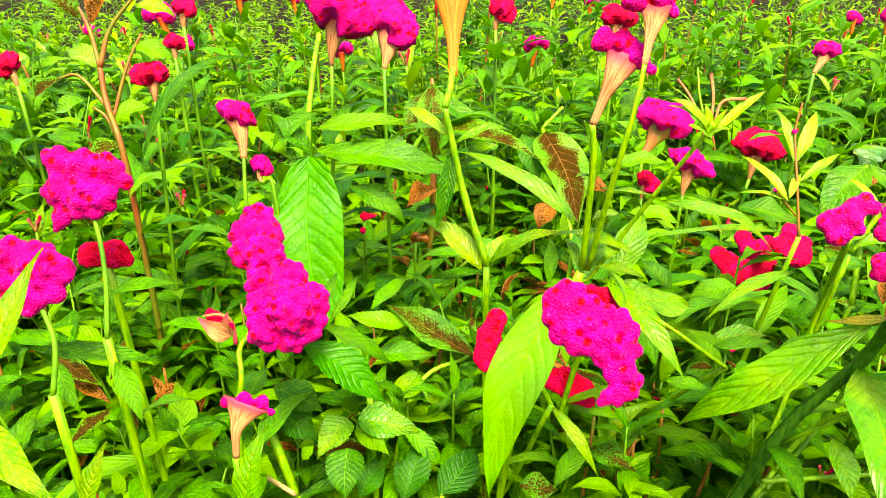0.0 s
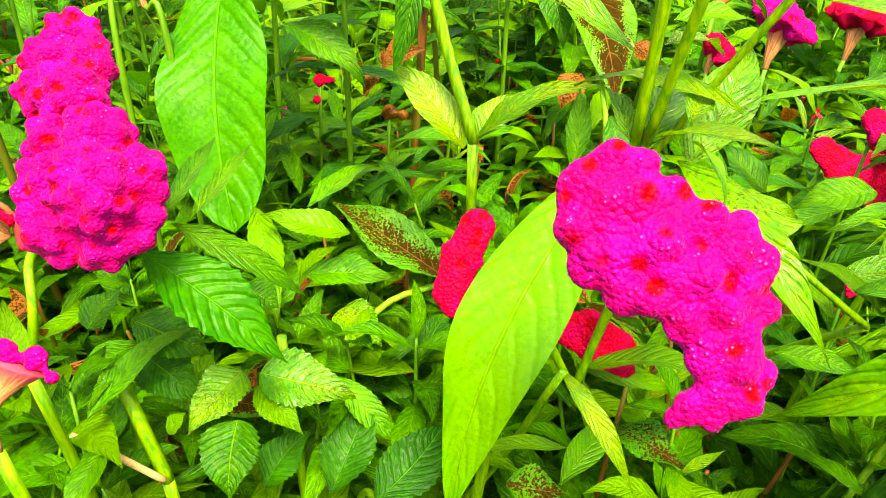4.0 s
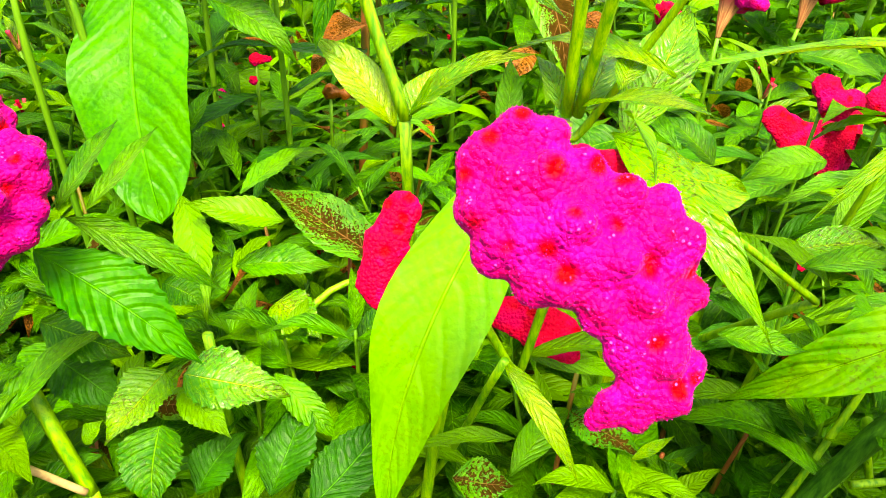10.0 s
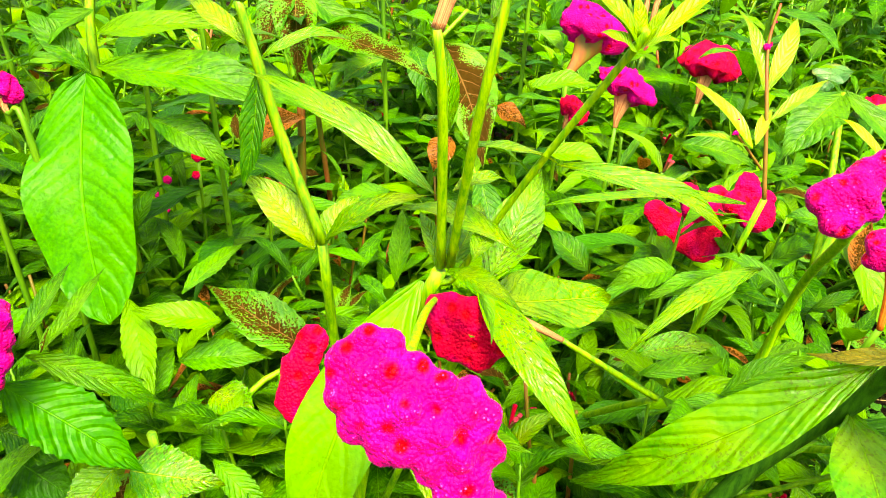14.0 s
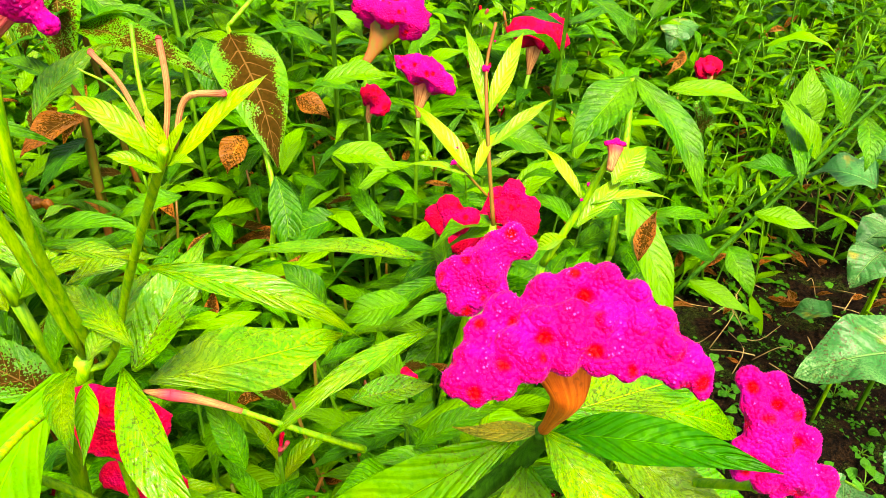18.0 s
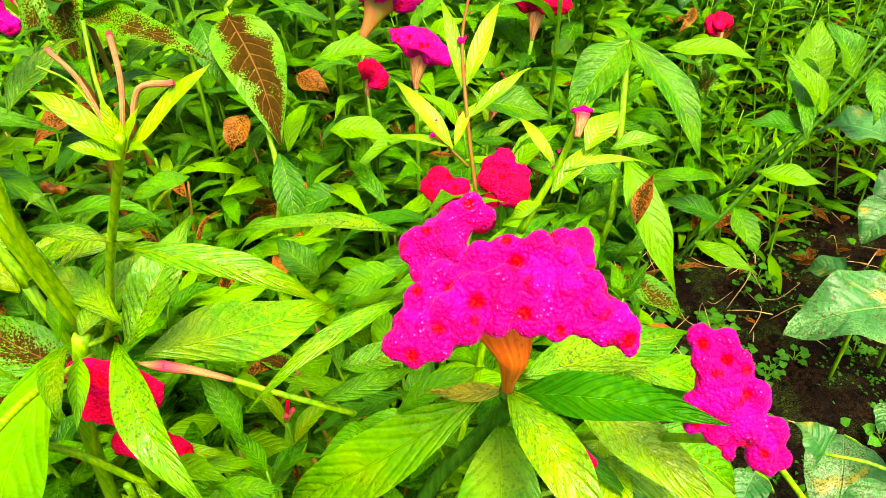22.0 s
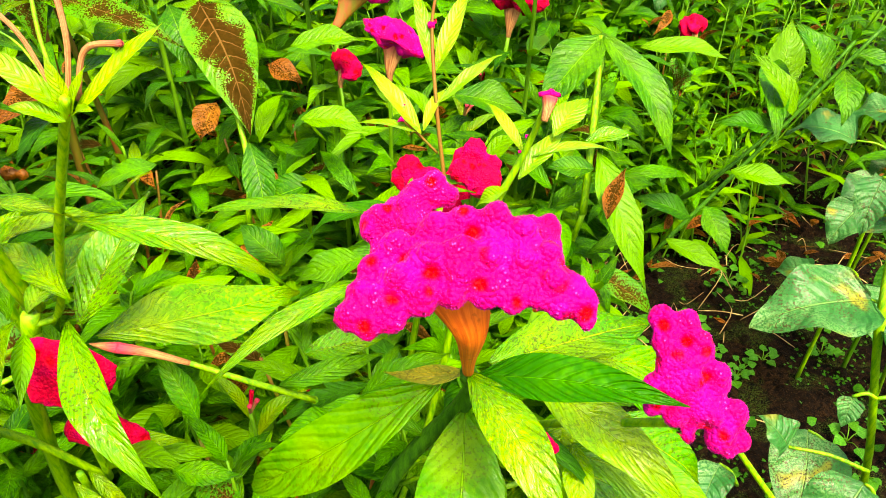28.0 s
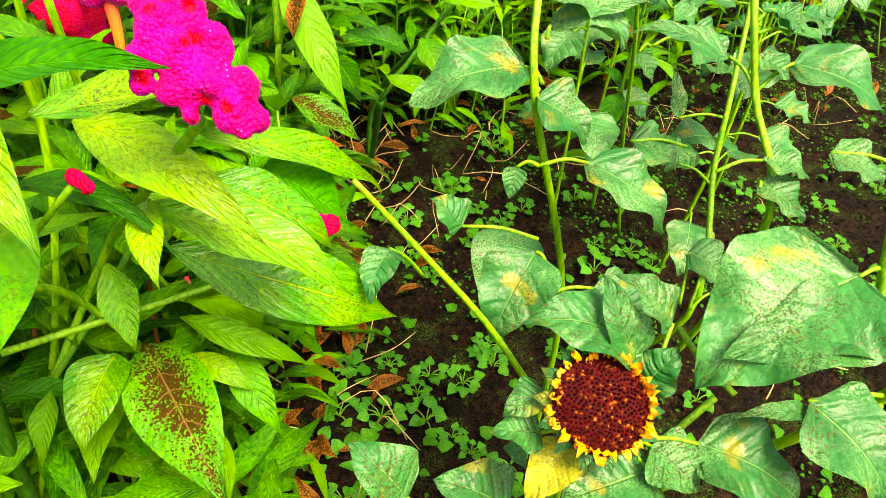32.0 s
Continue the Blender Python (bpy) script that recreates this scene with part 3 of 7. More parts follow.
def hairs(crests, each=4500):
    """Short velvety hairs that stand off the large crests."""
    graph = bpy.context.evaluated_depsgraph_get()
    for number, ob in enumerate(crests):
        shape = ob.evaluated_get(graph).to_mesh()
        rnd = random.Random(900 + number)
        verts, faces = [], []
        for k in range(each):
            spot = shape.vertices[rnd.randrange(len(shape.vertices))]
            n = spot.normal
            a = n.orthogonal().normalized()
            b = n.cross(a)
            tip = spot.co + (n + a * rnd.uniform(-0.5, 0.5) + b * rnd.uniform(-0.5, 0.5)) * rnd.uniform(0.0003, 0.0008)
            first = len(verts)
            for q in (0.0, 2.1, 4.2):
                verts.append(spot.co - n * 0.0002 + (a * math.cos(q) + b * math.sin(q)) * 0.0002)
            verts.append(tip)
            faces += [(first, first + 1, first + 3), (first + 1, first + 2, first + 3), (first + 2, first, first + 3)]
        ob.evaluated_get(graph).to_mesh_clear()
        part("hair_cover", mesh("hair_cover", verts, faces, smooth=False), M["fuzz"], ob, "short velvety magenta hairs")


# ---- ground ----
def bed_edge(y):
    """The bed's border: plants grow where x is less."""
    return 0.62 + 0.36 * (y - 0.75) + (1.3 * (y - 1.55) if y > 1.55 else 0)


def soil_height(x, y):
    clod = noise.fractal(Vector((x * 7, y * 7, 0.3)), 0.9, 2.1, 4)
    crumb = abs(noise.noise(Vector((x * 41, y * 41, 1.7))))
    return 0.016 * clod + 0.009 * crumb


xs = [-60, -20, -8, -3] + [-1.5 + 0.5 * k for k in range(4)] + [0.4 + 0.0125 * k for k in range(145)] + [2.4, 2.9, 3.8, 6, 12, 30, 60]
ys = [-60, -20, -6, -2, -0.5, 0.0] + [0.3 + 0.0125 * k for k in range(145)] + [2.3, 2.8, 3.6, 5, 8, 14, 30, 80, 200]
verts = [(x, y, soil_height(x, y)) for y in ys for x in xs]
faces = [(j * len(xs) + i, j * len(xs) + i + 1, (j + 1) * len(xs) + i + 1, (j + 1) * len(xs) + i) for j in range(len(ys) - 1) for i in range(len(xs) - 1)]
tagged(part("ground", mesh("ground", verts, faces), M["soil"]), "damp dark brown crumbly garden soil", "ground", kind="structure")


# ---- ordinary cockscomb plants of the bed ----
def wild_plant(name, seed, height, kinds, flower, label, slim):
    """One plant at the origin: ribbed stem, leaves in a spiral, side shoots and a small crest or bud on top."""
    rnd = random.Random(seed)
    plant = thing(name, (0, 0, 0), label, "plant", "cockscomb plants of the bed")
    sway = [(0, 0, 0)]
    for k in range(1, 5):
        sway.append((sway[-1][0] + rnd.uniform(-0.02, 0.02), sway[-1][1] + rnd.uniform(-0.02, 0.02), height * k / 4))
    stem(plant, sway, 0.0045, 0.0025, rnd.choice(("midstem", "ruddy", "midstem")), ribs=0.08, nodes=0.2)
    line = spline(sway, 8)
    turn = rnd.uniform(0, 6.3)
    count = 20
    for k in range(count):
        share = 0.22 + 0.76 * k / count
        at = line[min(len(line) - 1, int(share * len(line)))]
        turn += 2.4 + rnd.uniform(-0.3, 0.3)
        size = rnd.uniform(0.11, 0.17) * (1.15 - 0.55 * share)
        drop = rnd.uniform(-0.35, 0.55) + (0.5 if share > 0.8 else 0)
        way = Vector((math.cos(turn), math.sin(turn), drop)).normalized()
        leaf(plant, at, at + way * size, size * rnd.uniform(0.2, 0.32) * slim, rnd.choice(kinds), arch=rnd.uniform(0.05, 0.2), wave=0.05, seed=seed * 50 + k, rows=9, cols=4, shape=rnd.choice(("lance", "lance", "ovate")))
    top = Vector(sway[-1])
    if flower == "crest":
        stem(plant, [top, top + Vector((0.003, 0, 0.03)), top + Vector((0.004, 0, 0.05))], 0.003, 0.011, "neck", "neck")
        lobes = [(top.x + rnd.uniform(-0.022, 0.022), top.y + rnd.uniform(-0.012, 0.012), top.z + 0.058 + rnd.uniform(-0.01, 0.012), rnd.uniform(0.011, 0.017)) for _ in range(5)]
        crest(plant, lobes, 0.7, (0, -1, 0), "magenta", 0.003, knob=0.005, seed=seed)
    elif flower == "bud":
        for k in range(3):
            a = rnd.uniform(0, 6.3)
            tip = top + Vector((0.012 * math.cos(a), 0.012 * math.sin(a), rnd.uniform(0.02, 0.04)))
            stem(plant, [top, top.lerp(tip, 0.6), tip], 0.002, 0.0035, rnd.choice(("red", "pale", "ruddy")), "bud", sides=6, steps=3)
    return plant


GREEN, MIXED, WORN = ("leaf", "dark", "leaf", "bright"), ("leaf", "bright", "dark", "dark", "spotted"), ("leaf", "dark", "dry", "spotted", "dark")
kit = [
    wild_plant("cockscomb_plant", 1, 0.66, GREEN, "crest", "leafy green cockscomb plant with a small magenta crest", 1.0),
    wild_plant("cockscomb_plant", 2, 0.60, MIXED, "bud", "leafy green cockscomb plant with pink buds", 1.0),
    wild_plant("cockscomb_plant", 3, 0.56, WORN, "none", "cockscomb plant with worn and browning leaves", 1.15),
    wild_plant("cockscomb_plant", 4, 0.62, GREEN, "none", "leafy bright green cockscomb plant", 0.8),
    wild_plant("cockscomb_plant", 5, 0.52, MIXED, "none", "low cockscomb plant with broad speckled leaves", 1.3),
    wild_plant("cockscomb_plant", 6, 0.70, GREEN, "bud", "tall narrow-leaved cockscomb plant with buds", 0.7),
]
rnd = random.Random(77)
spots = []
y = 0.62
while y < 3.4:
    x = -0.75 * y - 0.35
    while x < min(bed_edge(y) - 0.06, 0.9 * y + 0.3):
        spots.append((x + rnd.uniform(-0.06, 0.06), y + rnd.uniform(-0.06, 0.06)))
        x += 0.17 + 0.03 * y
    y += 0.15 + 0.03 * y
used = set()
for x, y in spots:
    k = rnd.choice((1, 2, 3, 4, 5, 3, 1, 2) if y < 1.9 else (0, 1, 2, 3, 4, 5, 3, 1))
    # the broad hanging leaf stands free
    if abs(x + 0.22) < 0.13 and 0.78 < y < 1.1:
        continue
    # near the path the hand-set plants make the top of the canopy
    low = 0.72 if y < 1.05 else 0.92
    if 0.08 < x < 0.4 and 1.0 < y < 1.3:
        continue
    if y < 1.05 and k in (0, 5):
        k = 4
    tall = rnd.uniform(0.85, 1.1) * low * (1 + 0.4 * max(0.0, min(1.0, (y - 1.4) / 0.6)))
    m = pose(x, y, 0, rnd.uniform(-7, 7), rnd.uniform(-7, 7), rnd.uniform(0, 360))
    if k not in used:
        used.add(k)
        kit[k].matrix_basis = m
        kit[k].scale = (tall,) * 3
    else:
        made = copy_thing(kit[k], m)
        made.scale = (tall,) * 3


def leaf_heap(name, count, region, sizes, material, label, seed, flat=0.5, kind="stuff", category="foliage", shape="lance", slim=0.26):
    """Many small leaves in one mesh."""
    rnd = random.Random(seed)
    verts, faces, uvs = [], [], []
    made = 0
    while made < count:
        spot = region(rnd)
        if spot is None:
            continue
        made += 1
        a, size = rnd.uniform(0, 6.3), rnd.uniform(*sizes)
        way = Vector((math.cos(a), math.sin(a), rnd.uniform(-flat, flat)))
        v, f, u = blade(spot, Vector(spot) + way.normalized() * size, size * rnd.uniform(0.7, 1.2) * slim, (rnd.uniform(-0.5, 0.5), rnd.uniform(-0.7, 0.3), 1), rnd.uniform(0.02, 0.18), 0.25, 0.05, shape, rnd.random(), 6, 2)
        first = len(verts)
        verts += v
        uvs += u
        faces += [tuple(first + i for i in q) for q in f]
    return tagged(part(name, mesh(name, verts, faces, uvs), M[material]), label, category, kind=kind)


def sprig_heap(name, count, region, sizes, label, seed, leaves=(9, 14), slim=0.27, tall=(0.16, 0.3), sort="mass"):
    """Many leafy shoots in one mesh: a thin stem with leaves in a spiral, broad and drooping below, small and upright at the tip."""
    rnd = random.Random(seed)
    verts, faces, uvs, woody = [], [], [], []
    made = 0
    while made < count:
        spot = region(rnd)
        if spot is None:
            continue
        made += 1
        top = Vector(spot)
        length = rnd.uniform(*tall)
        foot = top + Vector((rnd.uniform(-0.3, 0.3) * length, rnd.uniform(-0.3, 0.3) * length, -length))
        line = spline([foot, foot.lerp(top, 0.5) + Vector((rnd.uniform(-0.012, 0.012), rnd.uniform(-0.012, 0.012), 0)), top], 4)
        v, f, u = tube([foot, line[4], top], 0.003, 0.0014, 5, steps=3)
        first = len(verts)
        verts += v
        uvs += u
        faces += [tuple(first + i for i in q) for q in f]
        woody += [1] * len(f)
        number, turn = rnd.randint(*leaves), rnd.uniform(0, 6.3)
        for k in range(number):
            share = (k + 0.5) / number
            at = line[min(len(line) - 1, int(share * len(line)))].lerp(line[min(len(line) - 1, int(share * len(line)) + 1)], rnd.random())
            turn += 2.4 + rnd.uniform(-0.35, 0.35)
            size = rnd.uniform(*sizes) * (1.1 - 0.6 * share ** 2)
            rise = rnd.uniform(-0.55, 0.25) + 1.1 * share ** 3
            way = Vector((math.cos(turn), math.sin(turn), rise)).normalized()
            v, f, u = blade(at, at + way * size, size * rnd.uniform(0.75, 1.25) * slim, (rnd.uniform(-0.2, 0.2), rnd.uniform(-0.3, 0.1), 1), rnd.uniform(0.05, 0.2), 0.28, 0.06, rnd.choice(("lance", "lance", "ovate", "slim")), rnd.random(), 7, 4)
            first = len(verts)
            verts += v
            uvs += u
            faces += [tuple(first + i for i in q) for q in f]
            woody += [0] * len(f)
    me = mesh(name, verts, faces, uvs)
    me.materials.append(M[sort])
    me.materials.append(M["midstem"])
    me.polygons.foreach_set("material_index", woody)
    return tagged(part(name, me, None), label, "foliage", kind="stuff")


def clump(x, y, low, high):
    """Canopy height that rises and falls from plant to plant."""
    return low + (high - low) * max(0.0, min(1.0, 0.5 + 0.9 * noise.noise(Vector((x * 4.2, y * 4.2, 3.0))) + 0.35 * noise.noise(Vector((x * 11, y * 11, 5.0)))))


def near_bed(r):
    y = r.uniform(0.5, 2.6)
    x = r.uniform(-0.7 * y - 0.3, bed_edge(y) + 0.02)
    return (x, y, r.uniform(0.06, 0.50) * (0.75 if y < 0.95 else 1.1))


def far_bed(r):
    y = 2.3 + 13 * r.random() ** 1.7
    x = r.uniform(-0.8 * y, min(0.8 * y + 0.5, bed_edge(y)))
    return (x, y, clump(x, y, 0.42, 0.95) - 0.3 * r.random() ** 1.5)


leaf_heap("undergrowth", 5200, near_bed, (0.05, 0.13), "mass", "dense green undergrowth of small pointed leaves", 5)
def bed_top(r):
    y = r.uniform(0.95, 2.7)
    x = r.uniform(-0.7 * y - 0.3, bed_edge(y) + 0.02)
    # low between the half-dried plant and the path
    high = 0.48 if 0.05 < x < 0.42 and y < 1.3 else 0.76
    # the bed stands taller away from the path
    lift = 0.28 * max(0.0, min(1.0, (y - 1.4) / 0.6))
    return (x, y, clump(x, y, 0.34 + 0.8 * lift, high + lift) - 0.2 * r.random() ** 1.5)


def bed_low(r):
    y = r.uniform(0.62, 1.0)
    x = r.uniform(-0.75, bed_edge(y) - 0.02)
    return (x, y, r.uniform(0.25, 0.55))


sprig_heap("bed_foliage", 520, bed_top, (0.085, 0.16), "dense pointed leaves of the bed's canopy", 15, (8, 12), 0.34)
sprig_heap("low_foliage", 170, bed_low, (0.07, 0.12), "dense pointed leaves between the stems", 16, slim=0.36, tall=(0.12, 0.22))
def bed_mid(r):
    y = r.uniform(0.72, 2.4)
    x = r.uniform(-0.7 * y - 0.2, bed_edge(y) + 0.04)
    return (x, y, r.uniform(0.22, 0.56))


leaf_heap("withered_leaves", 420, bed_mid, (0.035, 0.09), "rust", "withered rust-brown leaves among the green", 18, 0.9, slim=0.36)
leaf_heap("dead_leaves", 380, bed_mid, (0.04, 0.1), "brown", "dark brown dead leaves among the green", 19, 0.9, slim=0.36)
rnd = random.Random(20)
verts, faces = [], []
for k in range(130):
    x, y, z = bed_mid(rnd)
    lean = Vector((rnd.uniform(-0.05, 0.05), rnd.uniform(-0.05, 0.05), 0))
    v, f, _ = tube([(x, y, 0), Vector((x, y, 0.3)) + lean * 0.4, Vector((x, y, rnd.uniform(0.36, 0.54))) + lean], 0.0038, 0.002, 6, steps=3)
    first = len(verts)
    verts += v
    faces += [tuple(first + i for i in q) for q in f]
tagged(part("dry_stems", mesh("dry_stems", verts, faces), M["ruddy"]), "thin reddish stems standing among the leaves", "stems", kind="stuff")


def back_bed(r):
    y = 1.46 + 1.3 * r.random() ** 1.4
    x = r.uniform(0.85, 3.4)
    return (x, y, clump(x, y, 0.26, 0.62 + 0.25 * min(1.0, max(0.0, (y - 1.6) / 0.5))))


def soil_margin(r):
    """Along the bed's foot and the back of the bare soil."""
    y = r.uniform(0.55, 2.2)
    x = bed_edge(y) + r.gauss(0.0, 0.09)
    if r.random() < 0.6:
        x, y = r.uniform(0.6, 2.4), r.uniform(1.15, 2.1)
        if x < bed_edge(y) - 0.1:
            return None
    return (x, y, max(0.0, soil_height(x, y)) + 0.02 + 0.22 * r.random() ** 2 * (1.0 if y > 1.2 else 0.5))


leaf_heap("leaf_litter", 260, soil_margin, (0.03, 0.075), "rust", "withered brown leaves littering the edge of the soil", 23, 0.8, slim=0.4)
rnd = random.Random(24)
verts, faces = [], []
for k in range(230):
    spot = soil_margin(rnd)
    if spot is None:
        continue
    x, y = spot[:2]
    a, r, z = rnd.uniform(0, 6.3), rnd.uniform(0.04, 0.13), soil_height(x, y) + 0.004
    v, f, _ = tube([(x, y, z), (x + 0.5 * r * math.cos(a), y + 0.5 * r * math.sin(a), z + rnd.uniform(0.01, 0.09)), (x + r * math.cos(a + 0.4), y + r * math.sin(a + 0.4), z + rnd.uniform(0.0, 0.06))], 0.0012, 0.0006, 5, steps=3)
    first = len(verts)
    verts += v
    faces += [tuple(first + i for i in q) for q in f]
tagged(part("dry_grass", mesh("dry_grass", verts, faces), M["straw"]), "tangled dry straw-coloured grass along the soil", "dry grass", kind="stuff")
sprig_heap("back_foliage", 420, back_bed, (0.07, 0.13), "green narrow-leaved shoots behind the bare soil", 21, slim=0.22, tall=(0.22, 0.42))


def bed_side(r):
    y = r.uniform(0.4, 9.0)
    x = r.uniform(-5.0, -0.7 * y - 0.2) if y < 6.6 else r.uniform(-6.5, -4.8)
    return (x, y, r.uniform(0.3, 0.7)) if x < -0.7 * y - 0.2 else None


leaf_heap("side_foliage", 5000, bed_side, (0.1, 0.2), "mass", "dense green foliage at the side of the bed", 17)
sprig_heap("far_foliage", 1500, far_bed, (0.08, 0.16), "distant dense green foliage of the flower bed", 6, tall=(0.2, 0.4), sort="young_light")


def weed_spot(r):
    x, y = r.uniform(0.5, 3.0), r.uniform(0.2, 2.8)
    patch = noise.noise(Vector((x * 4, y * 4, 9.0)))
    if x < bed_edge(y) - 0.1 or patch < r.uniform(-0.35, 0.5):
        return None
    return (x, y, soil_height(x, y) + r.uniform(0.005, 0.04))


def moss_spot(r):
    x, y = r.uniform(0.5, 3.0), r.uniform(0.2, 2.2)
    patch = noise.noise(Vector((x * 5, y * 5, 4.0))) + 0.5 * noise.noise(Vector((x * 17, y * 17, 2.0)))
    if x < bed_edge(y) - 0.1 or patch < r.uniform(-0.12, 0.4):
        return None
    return (x, y, soil_height(x, y) + r.uniform(0.002, 0.012))


leaf_heap("seedlings", 8000, moss_spot, (0.004, 0.010), "weed", "tiny green seedlings carpeting the soil in patches", 9, 0.3, category="weeds", shape="ovate", slim=0.8)
leaf_heap("weeds", 800, weed_spot, (0.012, 0.03), "weed", "small green weeds sprouting on the soil", 8, 0.3, category="weeds", shape="heart", slim=0.85)


# ---- weeds, twigs and clods on the soil ----
def weed(x, y, size, seed, tall=0.6):
    """A small rosette: round leaves on thin stalks."""
    rnd = random.Random(seed)
    z = soil_height(x, y)
    plant = thing("weed_plant", (x, y, z), "small green round-leaved weed on the soil", "weed", "weeds on the soil")
    for k in range(rnd.randint(5, 8)):
        a = k * 2.4 + rnd.uniform(-0.3, 0.3)
        out = Vector((math.cos(a), math.sin(a), 0))
        base = Vector((x, y, z)) + out * size * rnd.uniform(0.35, 0.8) + Vector((0, 0, size * rnd.uniform(0.3, tall)))
        tip = base + out * size * rnd.uniform(0.6, 0.9) + Vector((0, 0, size * rnd.uniform(-0.15, 0.1)))
        stem(plant, [(x, y, z - 0.004), (Vector((x, y, z)) + base) / 2 + Vector((0, 0, size * 0.1)), base], 0.0012, 0.0008, "midstem", "leaf_stalk", sides=5, steps=3)
        leaf(plant, base, tip, size * rnd.uniform(0.6, 0.85), "weedleaf", up=(out.x * 0.2, out.y * 0.2 - 0.3, 1), arch=0.06, fold=0.1, wave=0.06, shape="heart", seed=seed * 20 + k, rows=8, cols=4)
    return plant


weed(0.824, 0.797, 0.026, 400)
weed(0.872, 0.765, 0.026, 401)
weed(0.722, 0.755, 0.03, 402)
weed(0.785, 0.720, 0.03, 403)
weed(0.660, 0.780, 0.026, 404)
weed(0.674, 0.852, 0.03, 405)
weed(1.326, 0.917, 0.028, 406)
weed(1.230, 0.901, 0.034, 407)
weed(1.339, 0.859, 0.024, 408)
weed(0.604, 0.718, 0.03, 409)
weed(0.558, 0.738, 0.03, 410)
weed(0.809, 0.675, 0.02, 411)
weed(0.739, 0.896, 0.02, 412)
weed(0.941, 1.177, 0.03, 413)
weed(1.073, 1.231, 0.03, 414)
weed(1.242, 1.361, 0.03, 415)
weed(0.767, 0.833, 0.018, 416)
weed(1.214, 0.576, 0.026, 417)
weed(0.930, 0.793, 0.02, 418)
rnd = random.Random(31)
made = 0
while made < 60:
    x, y = rnd.uniform(0.6, 2.2), rnd.uniform(0.45, 2.1)
    if x < bed_edge(y) + 0.02:
        continue
    made += 1
    weed(x, y, rnd.uniform(0.014, 0.028), 500 + made, rnd.uniform(0.4, 1.2))
for k in range(46):
    x, y = rnd.uniform(0.6, 1.9), rnd.uniform(0.4, 1.9)
    if x < bed_edge(y) - 0.05:
        continue
    a, r = rnd.uniform(0, 6.3), rnd.uniform(0.03, 0.1)
    z = soil_height(x, y) + 0.012
    twig = stem(None, [(x, y, z), (x + r * 0.5 * math.cos(a), y + r * 0.5 * math.sin(a), z + rnd.uniform(0, 0.012)), (x + r * math.cos(a), y + r * math.sin(a), z)], 0.0014, 0.0008, "straw", "twig", sides=5, steps=3)
    tagged(twig, "thin dry straw-coloured twig lying on the soil", "twig", "twigs on the soil")
clod = bpy.data.meshes.new("soil_clod")
bm = bmesh.new()
bmesh.ops.create_icosphere(bm, subdivisions=2, radius=1.0)
for v in bm.verts:
    v.co *= 0.8 + 0.45 * noise.noise(v.co * 1.7)
bm.to_mesh(clod)
bm.free()
clod.materials.append(M["soil"])
for k in range(150):
    x, y = rnd.uniform(0.55, 2.1), rnd.uniform(0.35, 2.0)
    if x < bed_edge(y) - 0.05:
        continue
    r = rnd.uniform(0.006, 0.02)
    ob = new("soil_clod", clod)
    ob.matrix_basis = pose(x, y, soil_height(x, y) + r * 0.2, rnd.uniform(0, 360), rnd.uniform(0, 360), 0) @ Matrix.Diagonal((r, r * rnd.uniform(0.7, 1), r * rnd.uniform(0.5, 0.9), 1))
    tagged(ob, "dark brown crumbly clod of soil", "clod", "clods of soil")


# fine crumbs of soil in one mesh
rnd = random.Random(44)
verts, faces = [], []
while len(faces) < 8 * 5200:
    x, y = rnd.uniform(0.55, 2.2), rnd.uniform(0.35, 1.7)
    if x < bed_edge(y) - 0.08:
        continue
    r = 0.0015 + 0.005 * rnd.random() ** 3
    c, first = Vector((x, y, soil_height(x, y) + r * 0.3)), len(verts)
    a = rnd.uniform(0, 1.6)
    for d in ((1, 0, 0), (0, 1, 0), (-1, 0, 0), (0, -1, 0), (0, 0, 0.8), (0, 0, -0.8)):
        u = Vector((d[0] * math.cos(a) - d[1] * math.sin(a), d[0] * math.sin(a) + d[1] * math.cos(a), d[2]))
        verts.append(c + u * r * rnd.uniform(0.6, 1.3))
    faces += [(first + p, first + (p + 1) % 4, first + 4) for p in range(4)] + [(first + (p + 1) % 4, first + p, first + 5) for p in range(4)]
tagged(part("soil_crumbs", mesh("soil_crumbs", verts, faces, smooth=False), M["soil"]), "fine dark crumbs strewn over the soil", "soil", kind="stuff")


# ---- the plants the camera passes ----

def dress(plant, points, count, seed, kinds=("leaf", "leaf", "dark"), size=(0.07, 0.13), low=0.15, high=0.9):
    """Ordinary leaves set in a spiral along a stem."""
    rnd = random.Random(seed)
    line = spline(points, 8)
    turn = rnd.uniform(0, 6.3)
    for k in range(count):
        share = low + (high - low) * k / max(1, count - 1)
        at = line[min(len(line) - 1, int(share * (len(line) - 1)))]
        turn += 2.4 + rnd.uniform(-0.3, 0.3)
        length = rnd.uniform(*size)
        way = Vector((math.cos(turn), math.sin(turn), rnd.uniform(-0.4, 0.4))).normalized()
        leaf(plant, at, at + way * length, length * rnd.uniform(0.2, 0.34), rnd.choice(kinds), arch=rnd.uniform(0.06, 0.18), seed=seed * 40 + k, rows=10, cols=4)


